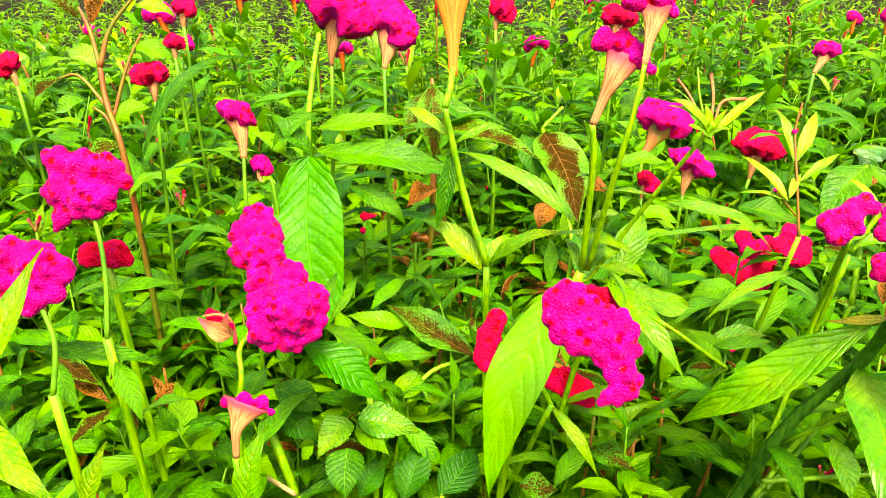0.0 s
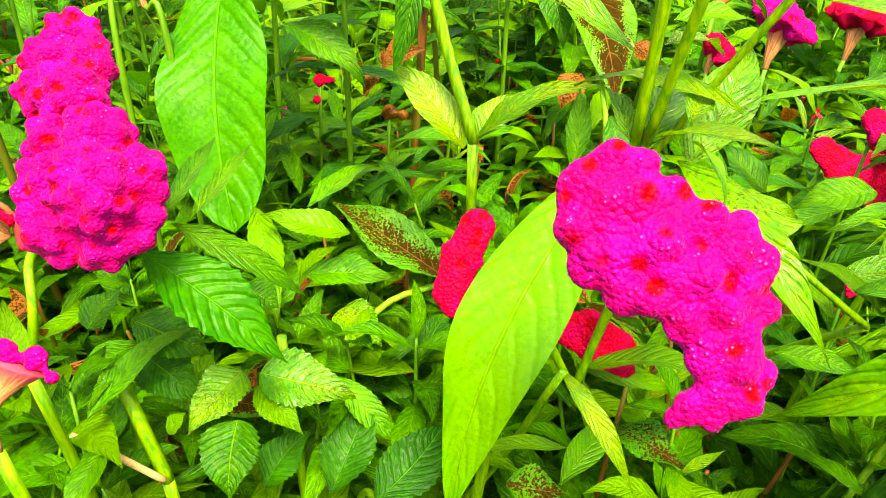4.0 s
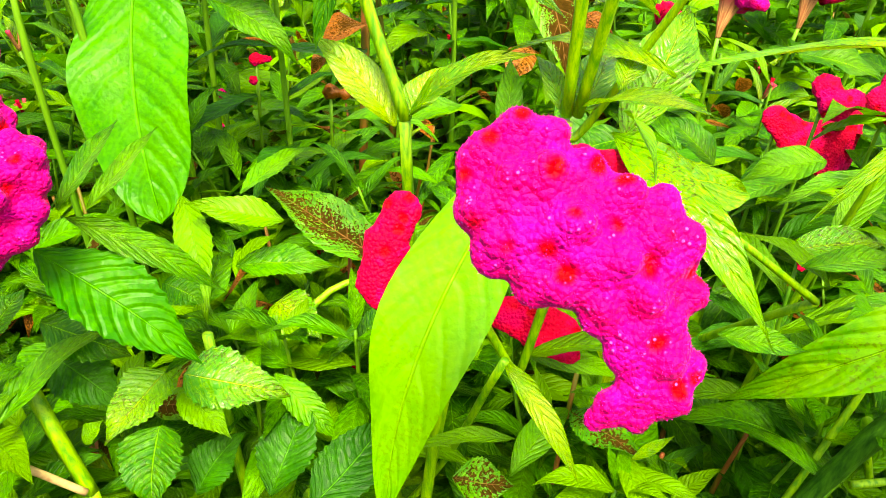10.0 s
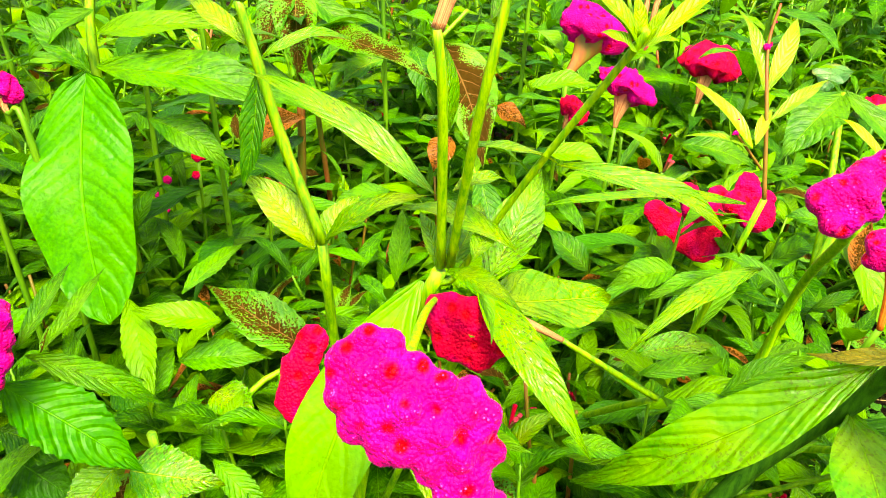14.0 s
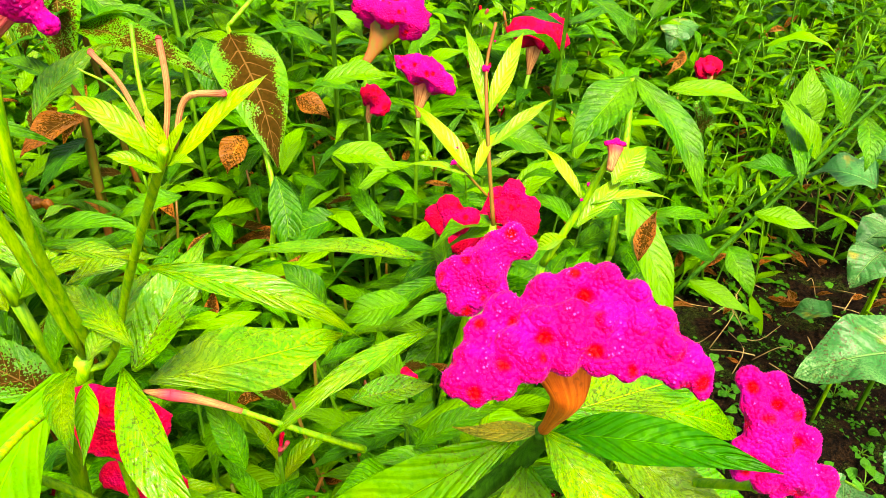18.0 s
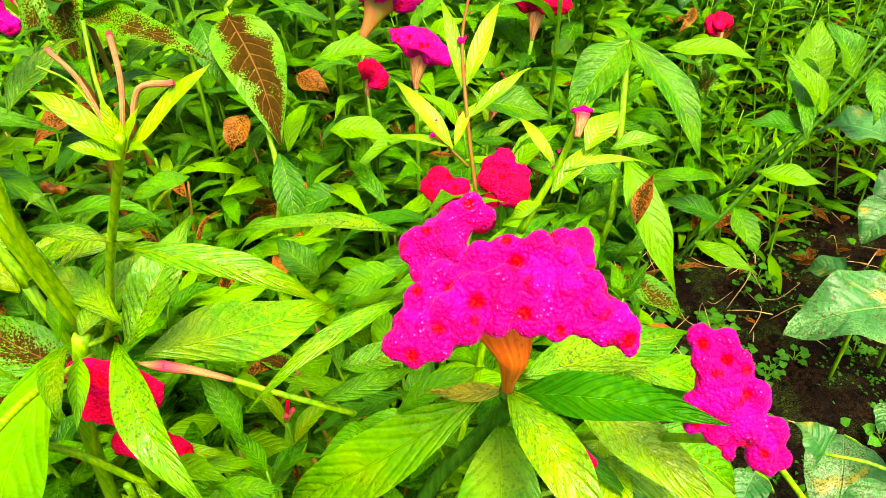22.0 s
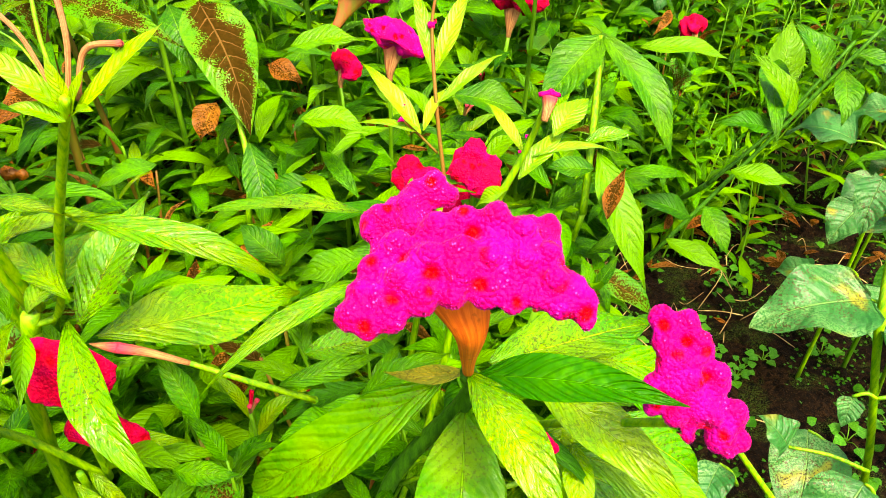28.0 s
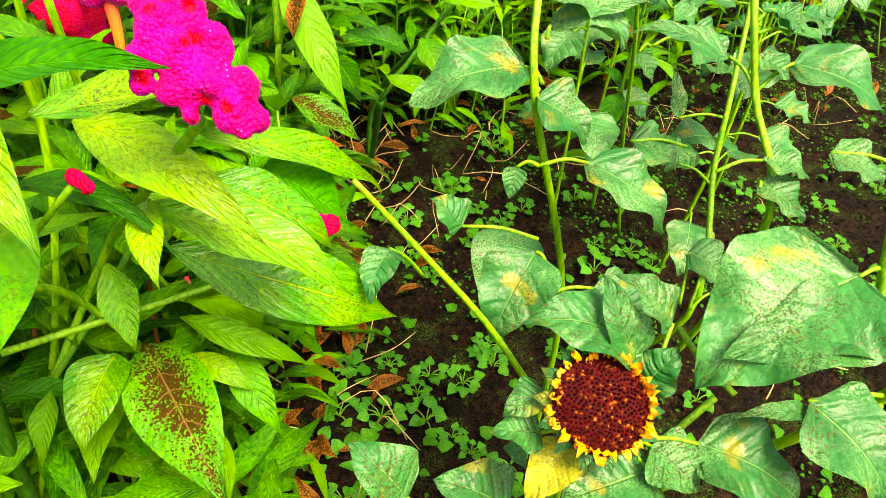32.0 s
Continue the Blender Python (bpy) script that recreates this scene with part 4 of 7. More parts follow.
def flower_stalk(label, line, radius, lobes, neck, kind, facing, seed, leaves=12, flat=0.75, stalk="stem", knob=0.005, folded=False):
    """A cockscomb plant of one stalk: stem, leaves, flaring neck and crest."""
    plant = thing("cockscomb_plant", (line[0][0], line[0][1], 0.0), label, "plant", "single flower stalks")
    if folded:
        crest(plant, lobes, flat, facing, kind, 0.0022, knob=knob, seed=seed)
    elif lobes:
        middle, up, wide = fan(plant, lobes, facing, kind, seed)
        if neck:
            foot = Vector(neck[0][-1])
            stem(plant, [middle + up * wide * 0.1, *[Vector(q) for q in neck[0][1:]]], max(neck[1], wide * 0.72), neck[2], neck[3], "neck", sides=16, ribs=0.06, flare=True, facing=facing)
        else:
            down = (Vector(line[-2]) - middle).normalized()
            foot = middle + (down * 0.7 - up * 0.3) * max(0.018, 1.4 * wide)
            stem(plant, [middle + up * wide * 0.1, middle.lerp(foot, 0.55) - up * wide * 0.15, foot], wide * 0.5, radius * 0.9, "pale" if kind != "rust" else "straw", "neck", sides=16, ribs=0.06, flare=True, facing=facing)
        line = [*line[:-1], foot]
    stem(plant, line, radius * 1.2, radius * 0.75, stalk, ribs=0.08, nodes=0.15)
    dress(plant, line, leaves + 8, seed, size=(0.07, 0.15), low=0.3, high=0.97)
    return plant


plant_a = thing("cockscomb_plant", (0.120, 0.660, 0.0), "branching cockscomb plant with drooping magenta crest and pale leaves", "plant", "")
stem(plant_a, [(0.060, 0.700, 0.000), (0.062, 0.690, 0.350), (0.096, 0.665, 0.620), (0.140, 0.643, 0.749)], 0.0055, 0.0055, "stem", "stem", ribs=0.08)
dress(plant_a, [(0.120, 0.660, 0.000), (0.130, 0.655, 0.400), (0.140, 0.643, 0.749)], 9, 11, high=0.75)
crest(plant_a, [(0.087, 0.503, 0.788, 0.0120), (0.097, 0.505, 0.796, 0.0115), (0.107, 0.505, 0.796, 0.0101), (0.086, 0.495, 0.776, 0.0109), (0.095, 0.495, 0.782, 0.0125), (0.107, 0.495, 0.786, 0.0129), (0.092, 0.488, 0.764, 0.0113), (0.101, 0.486, 0.770, 0.0124), (0.113, 0.485, 0.774, 0.0127), (0.119, 0.497, 0.786, 0.0121), (0.129, 0.491, 0.780, 0.0127), (0.105, 0.481, 0.757, 0.0112), (0.116, 0.479, 0.760, 0.0127), (0.127, 0.480, 0.766, 0.0136), (0.142, 0.489, 0.775, 0.0128), (0.148, 0.485, 0.766, 0.0121), (0.127, 0.474, 0.750, 0.0114), (0.139, 0.476, 0.755, 0.0127), (0.151, 0.479, 0.753, 0.0098), (0.135, 0.468, 0.739, 0.0107), (0.145, 0.469, 0.741, 0.0125), (0.154, 0.467, 0.732, 0.0084), (0.138, 0.463, 0.726, 0.0091), (0.147, 0.462, 0.725, 0.0101), (0.130, 0.460, 0.720, 0.0077), (0.125, 0.459, 0.716, 0.0053), (0.139, 0.458, 0.717, 0.0060)], 0.7, (0.01, -0.85, 0.52), "magenta", voxel=0.0018, label="heavy magenta crest bent downward")
stem(plant_a, [(0.140, 0.643, 0.729), (0.127, 0.578, 0.760), (0.114, 0.514, 0.771)], 0.0020, 0.0030, "shoot", "neck")
crest(plant_a, [(0.146, 0.620, 0.729, 0.0161), (0.162, 0.615, 0.727, 0.0174), (0.177, 0.609, 0.720, 0.0153), (0.148, 0.612, 0.715, 0.0146), (0.165, 0.607, 0.710, 0.0146), (0.137, 0.625, 0.734, 0.0080)], 0.6, (-0.07, -0.86, 0.50), "red", seed=4, label="smooth deep red crest")
crest(plant_a, [(0.115, 0.672, 0.597, 0.0118), (0.138, 0.669, 0.598, 0.0145), (0.158, 0.660, 0.589, 0.0136), (0.164, 0.651, 0.576, 0.0073), (0.144, 0.658, 0.583, 0.0113)], 0.6, (-0.12, -0.84, 0.52), "red", seed=5, label="smooth deep red crest")
crest(plant_a, [(0.052, 0.640, 0.695, 0.0116), (0.042, 0.630, 0.678, 0.0142), (0.037, 0.620, 0.661, 0.0129), (0.038, 0.614, 0.652, 0.0081)], 0.6, (0.01, -0.85, 0.52), "red", seed=6, label="smooth deep red crest")
stem(plant_a, [(0.130, 0.655, 0.550), (0.145, 0.632, 0.662), (0.160, 0.608, 0.724)], 0.0030, 0.0040, "stem", "stem")
stem(plant_a, [(0.130, 0.655, 0.550), (0.086, 0.642, 0.637), (0.043, 0.628, 0.675)], 0.0030, 0.0040, "stem", "stem")
stem(plant_a, [(0.140, 0.643, 0.739), (0.154, 0.651, 0.743), (0.191, 0.618, 0.831), (0.229, 0.585, 0.913), (0.230, 0.585, 0.919)], 0.0026, 0.0022, "shoot", "stem", ribs=0.1, nodes=0.12)
crest(plant_a, [(0.141, 0.637, 0.986, 0.0124), (0.158, 0.636, 0.982, 0.0156), (0.174, 0.632, 0.972, 0.0135), (0.186, 0.627, 0.961, 0.0067)], 0.7, (0.01, -0.92, 0.39), "magenta", seed=8)
stem(plant_a, [(0.161, 0.632, 0.973), (0.151, 0.624, 0.954), (0.143, 0.622, 0.936), (0.134, 0.617, 0.913)], 0.0181, 0.0037, "pale", "neck", sides=14, flare=True, facing=(0.01, -0.92, 0.39))
stem(plant_a, [(0.134, 0.617, 0.913), (0.138, 0.620, 0.869), (0.141, 0.644, 0.752)], 0.0027, 0.0034, "shoot", "stem")
crest(plant_a, [(0.164, 0.625, 1.021, 0.0129), (0.184, 0.626, 1.022, 0.0149), (0.198, 0.621, 1.011, 0.0070), (0.177, 0.629, 1.029, 0.0149)], 0.7, (0.01, -0.92, 0.39), "magenta", seed=9)
stem(plant_a, [(0.182, 0.624, 1.017), (0.180, 0.618, 1.003), (0.176, 0.611, 0.987), (0.172, 0.603, 0.969)], 0.0174, 0.0030, "pale", "neck", sides=14, flare=True, facing=(0.01, -0.92, 0.39))
stem(plant_a, [(0.172, 0.603, 0.969), (0.166, 0.598, 0.930), (0.156, 0.606, 0.866), (0.147, 0.644, 0.752)], 0.0022, 0.0032, "shoot", "stem")
leaf(plant_a, (0.137, 0.656, 0.800), (0.004, 0.733, 0.859), 0.024, "spotted", up=(-0.04, -0.44, 0.90), arch=0.07, rows=22)
leaf(plant_a, (0.127, 0.636, 0.746), (0.042, 0.554, 0.524), 0.065, "lime", up=(-0.20, -0.63, 0.75), arch=0.1, fold=0.12, rows=24, cols=8)
leaf(plant_a, (0.164, 0.635, 0.746), (0.225, 0.533, 0.682), 0.028, "spotted", up=(0.00, -0.60, 0.80), arch=0.16, fold=0.5, rows=22)
leaf(plant_a, (0.170, 0.651, 0.716), (0.302, 0.745, 0.654), 0.062, "bright", up=(0.00, -0.35, 0.90), arch=0.05, fold=0.15, rows=24, cols=8)
leaf(plant_a, (0.203, 0.609, 0.840), (0.314, 0.590, 0.789), 0.021, "bright", up=(0.00, -0.30, 0.95), arch=0.16, rows=22)
leaf(plant_a, (0.144, 0.619, 0.766), (0.174, 0.530, 0.794), 0.019, "bright", up=(0.00, -0.40, 0.90), arch=0.06, shape="slim")
leaf(plant_a, (0.170, 0.634, 0.743), (0.217, 0.705, 0.795), 0.037, "spotted", up=(-0.08, -0.56, 0.82))
leaf(plant_a, (0.158, 0.599, 0.772), (0.163, 0.553, 0.757), 0.013, "lime", up=(0.6, -0.34, 0.7))
leaf(plant_a, (0.184, 0.610, 0.784), (0.109, 0.689, 0.771), 0.022, "bright", up=(-0.03, -0.24, 0.97))
leaf(plant_a, (0.158, 0.609, 0.778), (0.174, 0.639, 0.785), 0.016, "bright", up=(-0.04, -0.34, 0.94))
leaf(plant_a, (0.360, 0.674, 0.783), (0.226, 0.767, 0.730), 0.024, "spotted", up=(0.01, -0.03, 1.00), arch=0.05)
leaf(plant_a, (0.362, 0.636, 0.752), (0.249, 0.578, 0.723), 0.016, "bright", up=(-0.04, -0.34, 0.94), arch=0.12)
leaf(plant_a, (0.139, 0.644, 0.751), (0.128, 0.691, 0.771), 0.013, "bright", up=(-0.04, -0.44, 0.90))
leaf(plant_a, (0.149, 0.645, 0.754), (0.174, 0.709, 0.767), 0.027, "bright", up=(-0.04, -0.44, 0.90), shape="ovate")
leaf(plant_a, (0.110, 0.667, 0.725), (0.116, 0.712, 0.763), 0.017, "leaf", up=(-0.04, -0.44, 0.90))
leaf(plant_a, (0.152, 0.627, 0.844), (0.205, 0.610, 0.840), 0.013, "bright", up=(-0.02, -0.02, 1.00), arch=0.1)
leaf(plant_a, (0.143, 0.629, 0.854), (0.130, 0.647, 0.913), 0.013, "bright", up=(-0.04, -0.44, 0.90))
leaf(plant_a, (0.153, 0.626, 0.861), (0.170, 0.629, 0.868), 0.010, "bright", up=(-0.02, -0.02, 1.00))
leaf(plant_a, (0.164, 0.632, 0.915), (0.197, 0.676, 0.936), 0.018, "bright", up=(-0.07, -0.42, 0.91))
leaf(plant_a, (0.149, 0.627, 0.847), (0.193, 0.629, 0.822), 0.015, "leaf", up=(-0.01, 0.07, 1.00), arch=0.15)
leaf(plant_a, (0.140, 0.635, 0.857), (0.123, 0.636, 0.855), 0.013, "bright", up=(-0.01, 0.07, 1.00))
leaf(plant_a, (0.147, 0.640, 0.810), (0.194, 0.682, 0.794), 0.018, "bright", up=(-0.04, -0.16, 0.99))
stem(plant_a, [(0.230, 0.584, 0.912), (0.235, 0.598, 0.939), (0.234, 0.608, 0.958), (0.234, 0.608, 0.959)], 0.0012, 0.0016, "pale", "bud", steps=5)
crest(plant_a, [(0.234, 0.608, 0.958, 0.0020), (0.234, 0.609, 0.959, 0.0015)], 0.7, (-0.11, -0.77, 0.62), "magenta", seed=184, knob=0.002, voxel=0.0012, label="magenta tip of a bud")
stem(plant_a, [(0.228, 0.587, 0.915), (0.216, 0.603, 0.941), (0.206, 0.608, 0.954), (0.206, 0.609, 0.954)], 0.0010, 0.0014, "pale", "bud", steps=5)
crest(plant_a, [(0.206, 0.608, 0.954, 0.0017), (0.206, 0.609, 0.955, 0.0012)], 0.7, (-0.11, -0.77, 0.62), "magenta", seed=75, knob=0.002, voxel=0.0012, label="magenta tip of a bud")
stem(plant_a, [(0.235, 0.588, 0.917), (0.242, 0.596, 0.937), (0.258, 0.591, 0.941), (0.259, 0.591, 0.941)], 0.0013, 0.0018, "pale", "bud", steps=5)
stem(plant_a, [(0.230, 0.586, 0.914), (0.224, 0.600, 0.939), (0.223, 0.613, 0.963), (0.223, 0.613, 0.963)], 0.0010, 0.0010, "stem", "bud", steps=5)
crest(plant_a, [(0.223, 0.613, 0.963, 0.0012), (0.223, 0.614, 0.964, 0.0009)], 0.7, (-0.11, -0.77, 0.62), "rust", seed=138, knob=0.002, voxel=0.0012, label="withered orange tip")
stem(plant_a, [(0.227, 0.589, 0.917), (0.214, 0.602, 0.939), (0.201, 0.605, 0.948), (0.200, 0.605, 0.949)], 0.0006, 0.0005, "stem", "bud", steps=5)
leaf(plant_a, (0.231, 0.584, 0.912), (0.195, 0.599, 0.940), 0.012, "tender", up=(-0.06, -0.44, 0.90), arch=0.16, shape="slim")
leaf(plant_a, (0.234, 0.584, 0.913), (0.278, 0.593, 0.948), 0.011, "tender", up=(-0.06, -0.44, 0.90), arch=0.02, shape="slim")
leaf(plant_a, (0.229, 0.582, 0.910), (0.209, 0.580, 0.920), 0.010, "tender", up=(-0.06, -0.44, 0.90), arch=0.08, shape="slim")
leaf(plant_a, (0.232, 0.584, 0.912), (0.245, 0.574, 0.918), 0.007, "tender", up=(-0.06, -0.44, 0.90), arch=0.1, shape="slim")
leaf(plant_a, (0.231, 0.584, 0.912), (0.244, 0.586, 0.934), 0.006, "tender", up=(-0.06, -0.44, 0.90), arch=0.03, shape="slim")
leaf(plant_a, (0.230, 0.584, 0.912), (0.226, 0.592, 0.937), 0.008, "tender", up=(-0.06, -0.44, 0.90), arch=0.03, shape="slim")
leaf(plant_a, (0.229, 0.586, 0.914), (0.195, 0.595, 0.935), 0.006, "tender", up=(-0.06, -0.44, 0.90), arch=0.12, shape="slim")

plant_b = thing("cockscomb_plant", (0.030, 0.840, 0.0), "slender pale green cockscomb plant with a wide flaring neck", "plant", "")
stem(plant_b, [(0.030, 0.840, 0.000), (0.050, 0.820, 0.350), (0.047, 0.770, 0.699)], 0.0050, 0.0045, "stem", "stem", ribs=0.08)
dress(plant_b, [(0.030, 0.840, 0.000), (0.050, 0.820, 0.350), (0.047, 0.770, 0.699)], 10, 21, high=0.8)
stem(plant_b, [(0.048, 0.770, 0.699), (0.019, 0.788, 0.786), (0.005, 0.792, 0.850), (-0.005, 0.795, 0.895)], 0.0047, 0.0034, "stem", "stem", ribs=0.08, nodes=0.15)
stem(plant_b, [(-0.005, 0.795, 0.895), (0.001, 0.801, 0.915), (0.005, 0.811, 0.939)], 0.0044, 0.0040, "stem", "stem")
stem(plant_b, [(0.005, 0.807, 0.930), (0.005, 0.825, 0.970), (0.004, 0.840, 1.007), (0.003, 0.852, 1.035)], 0.0054, 0.0369, "neck", "neck", sides=14, flare=True, facing=(0.01, -0.92, 0.39))
crest(plant_b, [(-0.029, 0.856, 1.045, 0.0201), (0.004, 0.857, 1.047, 0.0269), (0.038, 0.856, 1.044, 0.0201)], 0.7, (0.01, -0.92, 0.39), "magenta", seed=12)
leaf(plant_b, (0.040, 0.768, 0.695), (-0.026, 0.807, 0.751), 0.036, "bright", up=(-0.04, -0.44, 0.90), arch=0.05)
leaf(plant_b, (0.048, 0.771, 0.702), (0.142, 0.749, 0.755), 0.025, "bright", up=(-0.04, -0.44, 0.90), arch=0.16)
leaf(plant_b, (0.003, 0.797, 0.840), (-0.017, 0.778, 0.744), 0.024, "leaf", up=(-0.04, -0.44, 0.90), arch=0.02)
leaf(plant_b, (0.047, 0.770, 0.700), (0.080, 0.807, 0.728), 0.030, "bright", up=(-0.04, -0.44, 0.90), arch=0.05)
leaf(plant_b, (0.005, 0.792, 0.850), (0.085, 0.822, 0.854), 0.015, "bright", up=(-0.04, -0.44, 0.90), arch=0.2)
leaf(plant_b, (-0.002, 0.799, 0.861), (-0.059, 0.852, 0.885), 0.020, "bright", up=(-0.04, -0.44, 0.90), arch=0.1)

plant_c = thing("cockscomb_plant", (0.290, 0.640, 0.0), "stout cockscomb plant with a broad fan-shaped magenta crest", "plant", "")
stem(plant_c, [(0.290, 0.640, 0.000), (0.310, 0.630, 0.300), (0.360, 0.605, 0.550), (0.418, 0.580, 0.680), (0.411, 0.546, 0.748)], 0.0070, 0.0055, "darkstem", "stem", ribs=0.1, nodes=0.12)
dress(plant_c, [(0.290, 0.640, 0.000), (0.310, 0.630, 0.300), (0.360, 0.605, 0.550), (0.418, 0.580, 0.680), (0.411, 0.546, 0.748)], 10, 31, high=0.7)
crest(plant_c, [(0.345, 0.496, 0.851, 0.0077), (0.353, 0.491, 0.849, 0.0077), (0.363, 0.491, 0.852, 0.0091), (0.351, 0.503, 0.857, 0.0083), (0.358, 0.511, 0.863, 0.0094), (0.369, 0.516, 0.869, 0.0104), (0.367, 0.500, 0.861, 0.0109), (0.376, 0.493, 0.858, 0.0091), (0.381, 0.505, 0.867, 0.0121), (0.386, 0.518, 0.874, 0.0104), (0.399, 0.518, 0.877, 0.0109), (0.395, 0.503, 0.870, 0.0125), (0.390, 0.494, 0.860, 0.0084), (0.412, 0.514, 0.878, 0.0113), (0.408, 0.501, 0.870, 0.0121), (0.404, 0.491, 0.860, 0.0091), (0.423, 0.507, 0.875, 0.0108), (0.420, 0.496, 0.866, 0.0116), (0.415, 0.486, 0.858, 0.0076), (0.432, 0.498, 0.868, 0.0102), (0.432, 0.488, 0.861, 0.0101), (0.426, 0.485, 0.859, 0.0067), (0.440, 0.488, 0.860, 0.0092), (0.444, 0.480, 0.853, 0.0067), (0.445, 0.475, 0.848, 0.0036), (0.435, 0.482, 0.856, 0.0081), (0.445, 0.482, 0.856, 0.0087), (0.446, 0.478, 0.850, 0.0062), (0.363, 0.498, 0.858, 0.0106), (0.353, 0.497, 0.853, 0.0092)], 0.6, (-0.11, -0.77, 0.62), "magenta", voxel=0.0018, label="broad magenta fan crest")
stem(plant_c, [(0.397, 0.520, 0.850), (0.398, 0.512, 0.840), (0.402, 0.508, 0.821), (0.406, 0.526, 0.783), (0.411, 0.546, 0.748)], 0.0270, 0.0035, "neck", "neck", sides=16, flare=True, facing=(-0.25, -0.76, 0.6))
crest(plant_c, [(0.367, 0.606, 0.819, 0.0134), (0.383, 0.604, 0.820, 0.0185), (0.374, 0.597, 0.809, 0.0134), (0.401, 0.613, 0.834, 0.0128), (0.409, 0.610, 0.832, 0.0087), (0.390, 0.612, 0.830, 0.0118)], 0.7, (-0.11, -0.77, 0.62), "magenta", seed=14, label="smaller magenta crest behind the fan")
stem(plant_c, [(0.383, 0.594, 0.806), (0.431, 0.692, 0.679), (0.400, 0.680, 0.500), (0.310, 0.640, 0.250)], 0.0035, 0.0030, "stem", "stem")
crest(plant_c, [(0.492, 0.696, 0.736, 0.0128), (0.506, 0.691, 0.737, 0.0136), (0.491, 0.688, 0.726, 0.0128), (0.507, 0.681, 0.727, 0.0111), (0.499, 0.683, 0.734, 0.0143)], 0.8, (-0.25, -0.76, 0.60), "magenta", seed=15, label="small round magenta crest behind the fan")
stem(plant_c, [(0.498, 0.685, 0.726), (0.498, 0.675, 0.703), (0.495, 0.666, 0.673)], 0.0050, 0.0026, "neck", "neck")
stem(plant_c, [(0.495, 0.666, 0.673), (0.470, 0.690, 0.520), (0.360, 0.640, 0.400)], 0.0026, 0.0032, "midstem", "stem")
crest(plant_c, [(0.515, 0.527, 0.793, 0.0093), (0.527, 0.521, 0.791, 0.0105), (0.516, 0.517, 0.784, 0.0105), (0.531, 0.510, 0.782, 0.0116), (0.517, 0.507, 0.776, 0.0123), (0.507, 0.503, 0.765, 0.0099), (0.523, 0.498, 0.767, 0.0128), (0.539, 0.499, 0.767, 0.0117), (0.531, 0.490, 0.756, 0.0129), (0.547, 0.486, 0.752, 0.0111), (0.516, 0.491, 0.753, 0.0086), (0.539, 0.480, 0.742, 0.0105), (0.551, 0.478, 0.739, 0.0081), (0.504, 0.497, 0.756, 0.0068), (0.522, 0.483, 0.743, 0.0055), (0.543, 0.474, 0.735, 0.0043)], 0.7, (-0.11, -0.77, 0.62), "magenta", voxel=0.002, seed=16, label="tall narrow magenta crest")
stem(plant_c, [(0.525, 0.501, 0.730), (0.523, 0.513, 0.717), (0.475, 0.610, 0.600), (0.439, 0.672, 0.512), (0.330, 0.630, 0.350)], 0.0030, 0.0035, "stem", "stem")
leaf(plant_c, (0.415, 0.546, 0.744), (0.517, 0.484, 0.769), 0.031, "mid", up=(0.00, -0.40, 0.90), arch=0.05, rows=20)
leaf(plant_c, (0.411, 0.546, 0.748), (0.447, 0.448, 0.708), 0.033, "bright", up=(-0.10, -0.40, 0.90), arch=0.1, rows=20)
leaf(plant_c, (0.418, 0.580, 0.670), (0.364, 0.415, 0.614), 0.066, "mottled", up=(0.00, -0.60, 0.80), arch=0.06, fold=0.15, rows=22, cols=8)
leaf(plant_c, (0.400, 0.556, 0.735), (0.252, 0.610, 0.575), 0.046, "mottled", up=(0.10, -0.50, 0.90), arch=0.12, rows=20)
leaf(plant_c, (0.411, 0.546, 0.748), (0.362, 0.569, 0.732), 0.014, "yellow", up=(0.00, -0.30, 0.90), arch=-0.05)
leaf(plant_c, (0.440, 0.601, 0.690), (0.595, 0.652, 0.654), 0.060, "spotted", up=(0.01, -0.03, 1.00), arch=0.08)
leaf(plant_c, (0.482, 0.551, 0.649), (0.601, 0.495, 0.579), 0.049, "spotted", up=(-0.07, -0.14, 0.99), arch=0.08)
leaf(plant_c, (0.491, 0.551, 0.653), (0.485, 0.494, 0.629), 0.023, "bright", up=(-0.13, -0.33, 0.93))
leaf(plant_c, (0.526, 0.573, 0.645), (0.604, 0.547, 0.578), 0.048, "spotted", up=(-0.07, -0.14, 0.99))
leaf(plant_c, (0.461, 0.599, 0.684), (0.575, 0.645, 0.656), 0.041, "spotted", up=(-0.07, -0.14, 0.99))
leaf(plant_c, (0.463, 0.585, 0.694), (0.547, 0.483, 0.654), 0.040, "bright", up=(0.00, -0.50, 0.90), arch=0.12)
leaf(plant_c, (0.493, 0.603, 0.565), (0.674, 0.589, 0.427), 0.072, "spotted", up=(0.00, -0.50, 0.90), arch=0.08, rows=20, cols=8)
leaf(plant_c, (0.531, 0.651, 0.630), (0.700, 0.700, 0.490), 0.040, "spotted", up=(0.00, -0.40, 0.90), arch=0.1)
leaf(plant_c, (0.582, 0.664, 0.580), (0.649, 0.644, 0.506), 0.065, "mid", up=(-0.08, -0.06, 1.00), arch=0.06)
leaf(plant_c, (0.502, 0.596, 0.621), (0.478, 0.550, 0.594), 0.031, "bright", up=(-0.16, -0.25, 0.96), shape="ovate")
leaf(plant_c, (0.446, 0.633, 0.539), (0.450, 0.579, 0.490), 0.032, "spotted", up=(-0.16, -0.25, 0.96))
leaf(plant_c, (0.431, 0.608, 0.463), (0.394, 0.545, 0.428), 0.051, "spotted", up=(-0.16, -0.25, 0.96), shape="ovate")
